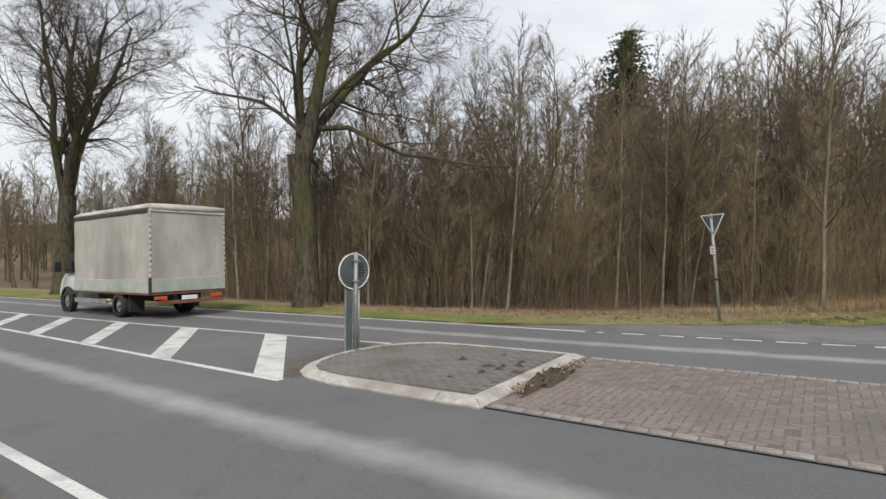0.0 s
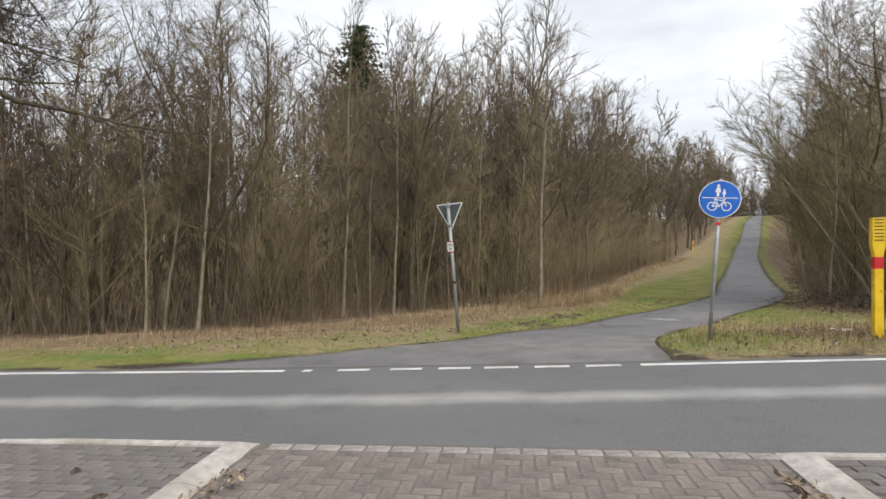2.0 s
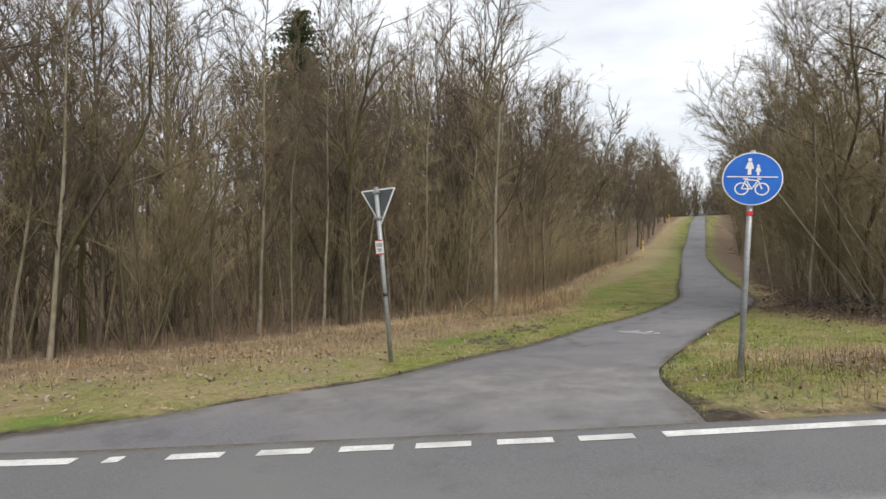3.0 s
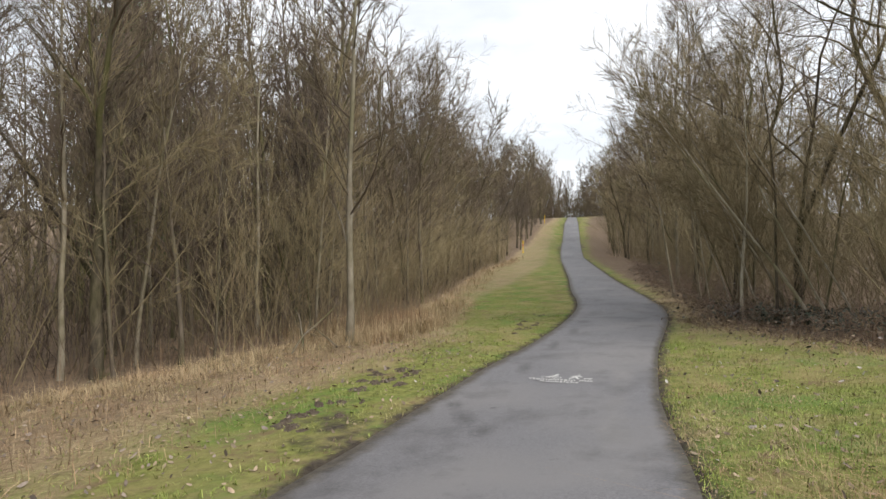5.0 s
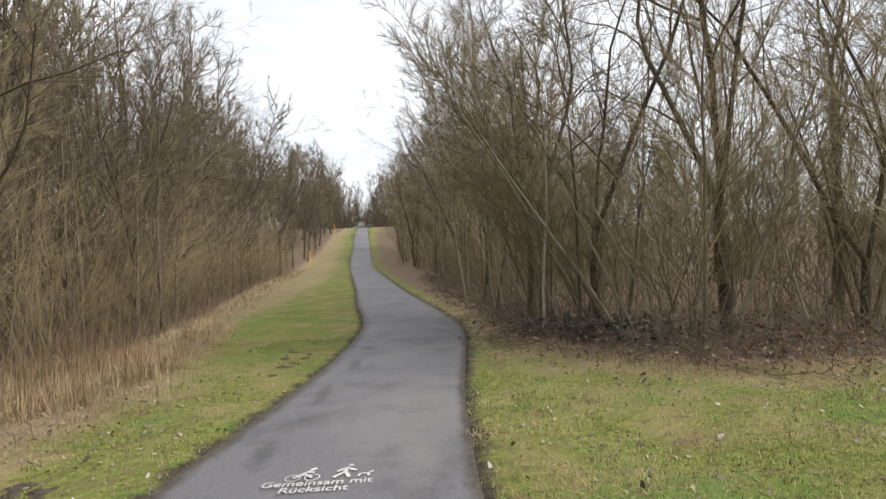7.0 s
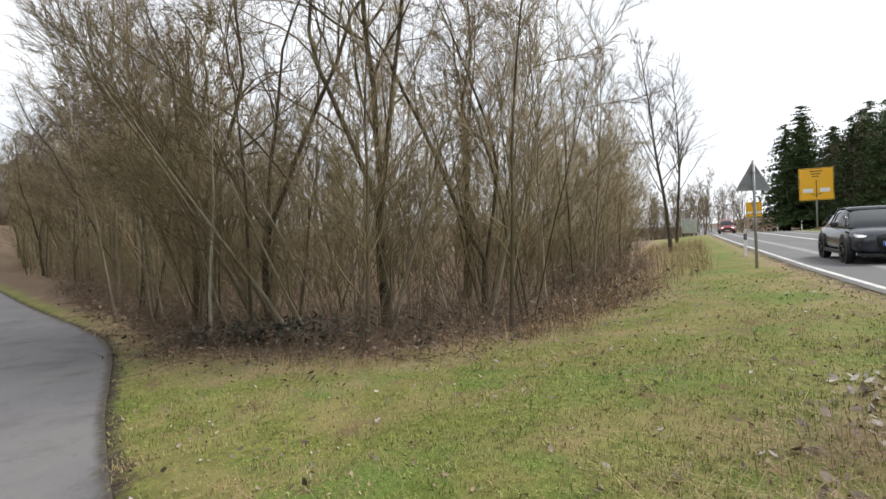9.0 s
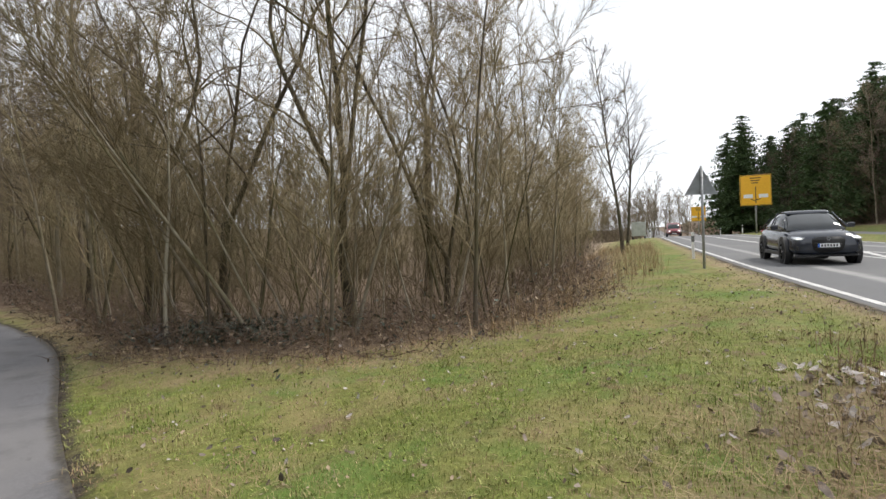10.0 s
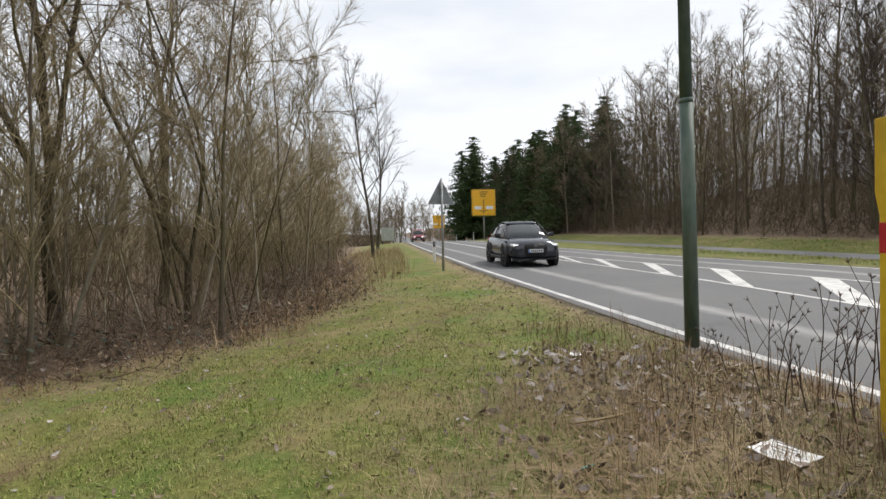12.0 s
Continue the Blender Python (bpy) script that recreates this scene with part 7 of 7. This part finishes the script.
part("corner_post", box(B0 - 0.034, B0 + 0.06, HW - 0.02, HW + 0.036, 0.72, 1.2, 0.006), CHASSIS, tk)
part("floor_rail", box(B0, B1, -HW - 0.01, HW + 0.01, 0.7, 0.77, 0.006), RUST, tk, "rusty floor rail")
part("chassis_rail", box(B0 + 0.1, 4.4, 0.3, 0.4, 0.45, 0.68), CHASSIS, tk)
part("chassis_rail", box(B0 + 0.1, 4.4, -0.4, -0.3, 0.45, 0.68), CHASSIS, tk)
part("underrun_guard", box(0.75, 3.0, HW - 0.06, HW, 0.38, 0.52, 0.01), STEEL, tk, "pale side guard rail")
part("rear_bumper", box(B0 - 0.02, B0 + 0.08, -HW + 0.05, HW - 0.05, 0.42, 0.52, 0.01), RUST, tk, "rusty rear bumper bar")
for s_ in (1, -1):
    lp = part("tail_lamp", box(B0 - 0.03, B0 + 0.05, s_ * 0.85 - 0.17, s_ * 0.85 + 0.17, 0.57, 0.66, 0.008), ORANGE, tk, "orange and red tail lamp")
    part("lens", box(B0 - 0.034, B0 - 0.028, s_ * 0.76 - 0.08, s_ * 0.76 + 0.08, 0.51, 0.57), REDLAMP, lp, "red lens")
part("number_plate", box(B0 - 0.035, B0 - 0.02, -0.22, 0.26, 0.53, 0.65, 0.004), WHITEENAMEL, tk, "pale rear number plate")
part("mud_flap", box(-0.62, -0.58, 0.65, 1.08, 0.18, 0.7), TYRE, tk)
part("mud_flap", box(-0.62, -0.58, -1.08, -0.65, 0.18, 0.7), TYRE, tk)
for x, y, w in ((0, 0.93, 0.4), (0, -0.93, 0.4), (3.95, 0.9, 0.22), (3.95, -0.9, 0.22)):
    wheel(tk, x, y, 0.37, w)
part("cab", loft([rounded(x, a, b, z0, z1, 5) for x, a, b, z0, z1 in ((2.98, 0.98, 0.84, 0.42, 2.2), (3.5, 1.0, 0.84, 0.38, 2.24), (3.9, 1.0, 0.8, 0.38, 2.14), (4.3, 1.0, 0.84, 0.36, 1.72), (4.62, 0.98, 0.88, 0.34, 1.3), (4.88, 0.9, 0.82, 0.34, 1.12), (4.98, 0.78, 0.7, 0.38, 0.95))]), CABWHITE, tk, "white van cab")
part("roof_spoiler", loft([rounded(x, a, a * 0.9, 2.15, z, 4) for x, a, z in ((2.98, 0.8, 2.72), (3.2, 0.78, 2.66), (3.5, 0.7, 2.4), (3.75, 0.55, 2.2))]), CABWHITE, tk, "white roof spoiler")
for s_ in (1, -1):
    bm = prism([(3.12, 1.32), (4.12, 1.3), (3.72, 2.0), (3.18, 2.02)], s_ * 0.9, s_ * 0.985, 0.01)
    part("side_window", bm, GLASSDARK, tk, "dark side window")
    mr = part("mirror", box(3.95, 4.08, s_ * 1.25 - 0.1, s_ * 1.25 + 0.1, 1.35, 1.72, 0.03, 2), BLACKPLASTIC, tk, "black door mirror")
    part("mirror_arm", rod((4.0, s_ * 0.95, 1.42), (4.0, s_ * 1.2, 1.45), 0.02, n=6), BLACKPLASTIC, mr)
    part("sill_trim", box(3.05, 3.5, s_ * 1.0 - 0.02, s_ * 1.0 + 0.02, 0.62, 0.76, 0.006), BLACKPLASTIC, tk)
    part("wheel_arch", ring_bm(0.4, 0.46, s_ * 0.84, s_ * 1.02, 3.95, 0.4, 26), BLACKPLASTIC, tk, "black wheel arch lip")
part("windscreen", prism([(4.28, 1.72), (4.36, 1.68), (3.96, 2.16), (3.9, 2.14)], -0.72, 0.72, 0.008), GLASSDARK, tk, "windscreen")


def suv(paint, label):
    """A modern coupe-like SUV, nose along +x, centred at the origin."""
    ob = empty("suv", Matrix(), label, "car")
    st = []
    for x, w0, w1, z0, z1 in ((-2.3, 0.7, 0.66, 0.42, 0.88), (-2.2, 0.84, 0.8, 0.32, 1.0), (-1.85, 0.92, 0.86, 0.26, 1.08), (-1.3, 0.93, 0.87, 0.24, 1.08), (-0.4, 0.92, 0.87, 0.22, 1.06), (0.5, 0.92, 0.87, 0.22, 1.05),
                              (1.1, 0.93, 0.86, 0.24, 1.03), (1.6, 0.93, 0.83, 0.26, 0.98), (2.0, 0.9, 0.78, 0.28, 0.92), (2.22, 0.82, 0.7, 0.3, 0.84), (2.3, 0.7, 0.6, 0.36, 0.74)):
        st.append(rounded(x, w0, w1, z0, z1, 4.5, 24))
    part("body", loft(st), paint, ob, "glossy dark body")
    gh = []
    for x, w0, w1, z1 in ((-2.0, 0.76, 0.6, 1.12), (-1.6, 0.84, 0.62, 1.33), (-1.0, 0.86, 0.62, 1.5), (-0.3, 0.87, 0.63, 1.58), (0.15, 0.87, 0.63, 1.57), (0.5, 0.86, 0.62, 1.46), (0.95, 0.83, 0.62, 1.2), (1.25, 0.8, 0.66, 1.02)):
        gh.append(rounded(x, w0, w1, 0.96, z1, 5, 24))
    part("glasshouse", loft(gh), GLASSDARK, ob, "dark tinted windows")
    rf = [rounded(x, w, w * 0.82, z - 0.035, z + 0.012, 3.0, 20) for x, w, z in ((-1.75, 0.6, 1.29), (-1.0, 0.635, 1.5), (-0.3, 0.645, 1.585), (0.15, 0.645, 1.575), (0.42, 0.62, 1.505))]
    part("roof", loft(rf), paint, ob, "body-coloured roof")
    for s_ in (1, -1):
        for q0, q1 in (((0.42, 0.63, 1.5), (1.15, 0.8, 1.05)), ((-0.35, 0.66, 1.55), (-0.45, 0.87, 1.05)), ((-1.5, 0.64, 1.38), (-2.0, 0.78, 1.08))):
            part("pillar", rod((q0[0], s_ * q0[1], q0[2]), (q1[0], s_ * q1[1], q1[2]), 0.022, n=6), paint, ob)
        mr = part("mirror", box(0.62, 0.82, s_ * 1.0 - 0.1, s_ * 1.0 + 0.1, 1.02, 1.17, 0.04, 2), paint, ob, "door mirror")
        hl = part("headlamp", loft([rounded(x, 0.2, 0.17, z0, z1, 3, 14) for x, z0, z1 in ((1.9, 0.72, 0.84), (2.16, 0.7, 0.8), (2.24, 0.71, 0.78))]), LAMPGLASS, ob, "narrow headlamp")
        hl.location.y = s_ * 0.62
        part("daytime_light", box(2.235, 2.25, -0.15, 0.15, 0.74, 0.76, 0.004), HEADLIT, hl, "lit white light strip")
        part("air_intake", box(2.12, 2.27, s_ * 0.62 - 0.14, s_ * 0.62 + 0.14, 0.4, 0.56, 0.03), BLACKPLASTIC, ob)
        for x in (-1.42, 1.4):
            part("wheel_arch", ring_bm(0.37, 0.45, s_ * 0.82, s_ * 0.945, x, 0.37, 28), BLACKPLASTIC, ob, "black wheel arch")
            wheel(ob, x, s_ * 0.83, 0.37, 0.24, TYRE, DARKRIM, 5)
        part("tail_lamp", box(-2.3, -2.1, s_ * 0.6 - 0.2, s_ * 0.6 + 0.2, 0.9, 0.98, 0.02), REDLAMP, ob)
        part("sill", box(-1.0, 1.0, s_ * 0.915 - 0.02, s_ * 0.915 + 0.02, 0.24, 0.36, 0.015), BLACKPLASTIC, ob, "black sill")
    gr = part("grille", loft([rounded(x, 0.34, 0.42, 0.36, 0.8, 5, 16) for x in (2.1, 2.3, 2.32)]), BLACKPLASTIC, ob, "black front grille")
    for k in range(4):
        part("grille_bar", box(2.318, 2.33, -0.34, 0.34, 0.46 + k * 0.08, 0.475 + k * 0.08), CHASSIS, gr)
    part("badge", ring_bm(0.03, 0.045, -0.006, 0.006), STEEL, gr).matrix_local = Matrix.Translation((2.33, 0, 0.74)) @ Matrix.Rotation(math.pi / 2, 4, "Z")
    np_ = part("number_plate", box(2.325, 2.345, -0.26, 0.26, 0.5, 0.61, 0.004), WHITEENAMEL, ob, "white number plate")
    part("plate_band", box(2.344, 2.347, -0.26, -0.215, 0.502, 0.608), BLUEENAMEL, np_, "blue band on the plate")
    for k in range(6):
        part("plate_mark", box(2.344, 2.347, -0.18 + k * 0.07, -0.14 + k * 0.07, 0.525, 0.585), BLACKPLASTIC, np_)
    part("lower_lip", box(1.95, 2.28, -0.75, 0.75, 0.24, 0.3, 0.02), BLACKPLASTIC, ob)
    return ob


car = suv(CARPAINT, "dark blue-black SUV driving on the road")
car.matrix_world = tilt_at(21.9, 10.42, 0.0, math.pi)


def van(paint, label):
    """A small van, nose along +x."""
    ob = empty("van", Matrix(), label, "van")
    part("body", loft([rounded(x, w0, w1, z0, z1, 5, 20) for x, w0, w1, z0, z1 in ((-2.2, 0.86, 0.78, 0.35, 1.8), (-2.0, 0.93, 0.84, 0.3, 1.92), (0.4, 0.93, 0.84, 0.28, 1.95), (0.9, 0.93, 0.78, 0.28, 1.75), (1.4, 0.92, 0.8, 0.28, 1.15), (2.0, 0.88, 0.78, 0.3, 0.98), (2.25, 0.75, 0.65, 0.36, 0.8))]), paint, ob, "dull red body")
    part("windscreen", loft([rounded(x, 0.8, 0.7, z0, z1, 5, 16) for x, z0, z1 in ((0.78, 1.15, 1.82), (1.1, 1.1, 1.62), (1.44, 1.08, 1.18))]), GLASSDARK, ob, "dark windscreen")
    for s_ in (1, -1):
        hl = part("headlamp", box(2.05, 2.24, s_ * 0.58 - 0.14, s_ * 0.58 + 0.14, 0.7, 0.86, 0.03), HEADLIT, ob, "lit headlamp")
        part("mirror", box(0.95, 1.1, s_ * 1.02 - 0.09, s_ * 1.02 + 0.09, 1.1, 1.35, 0.03), BLACKPLASTIC, ob)
        for x in (-1.35, 1.35):
            wheel(ob, x, s_ * 0.84, 0.32, 0.2)
    part("grille", box(2.18, 2.28, -0.4, 0.4, 0.62, 0.78, 0.02), BLACKPLASTIC, ob, "dark grille")
    part("bumper", box(2.1, 2.32, -0.8, 0.8, 0.36, 0.56, 0.04), BLACKPLASTIC, ob, "black bumper")
    part("number_plate", box(2.315, 2.33, -0.26, 0.26, 0.42, 0.52), WHITEENAMEL, ob)
    return ob


vn = van(REDPAINT, "dull red van coming down the road with lamps lit")
vn.matrix_world = tilt_at(84, 11.0, 0.0, math.pi)
# pale trailer parked at the verge far along the road
tr_ = empty("parked_trailer", tilt_at(98, 15.6), "pale green and white box trailer parked on the verge", "trailer")
part("box", box(-2.2, 2.2, -1.1, 1.1, 0.6, 2.9, 0.06, 2), SIDEBOARD, tr_, "pale box body")
part("drawbar", box(-3.2, -2.2, -0.05, 0.05, 0.5, 0.6), CHASSIS, tr_)
for x in (-0.5, 0.5):
    for y in (-0.95, 0.95):
        wheel(tr_, x, y, 0.33, 0.2)
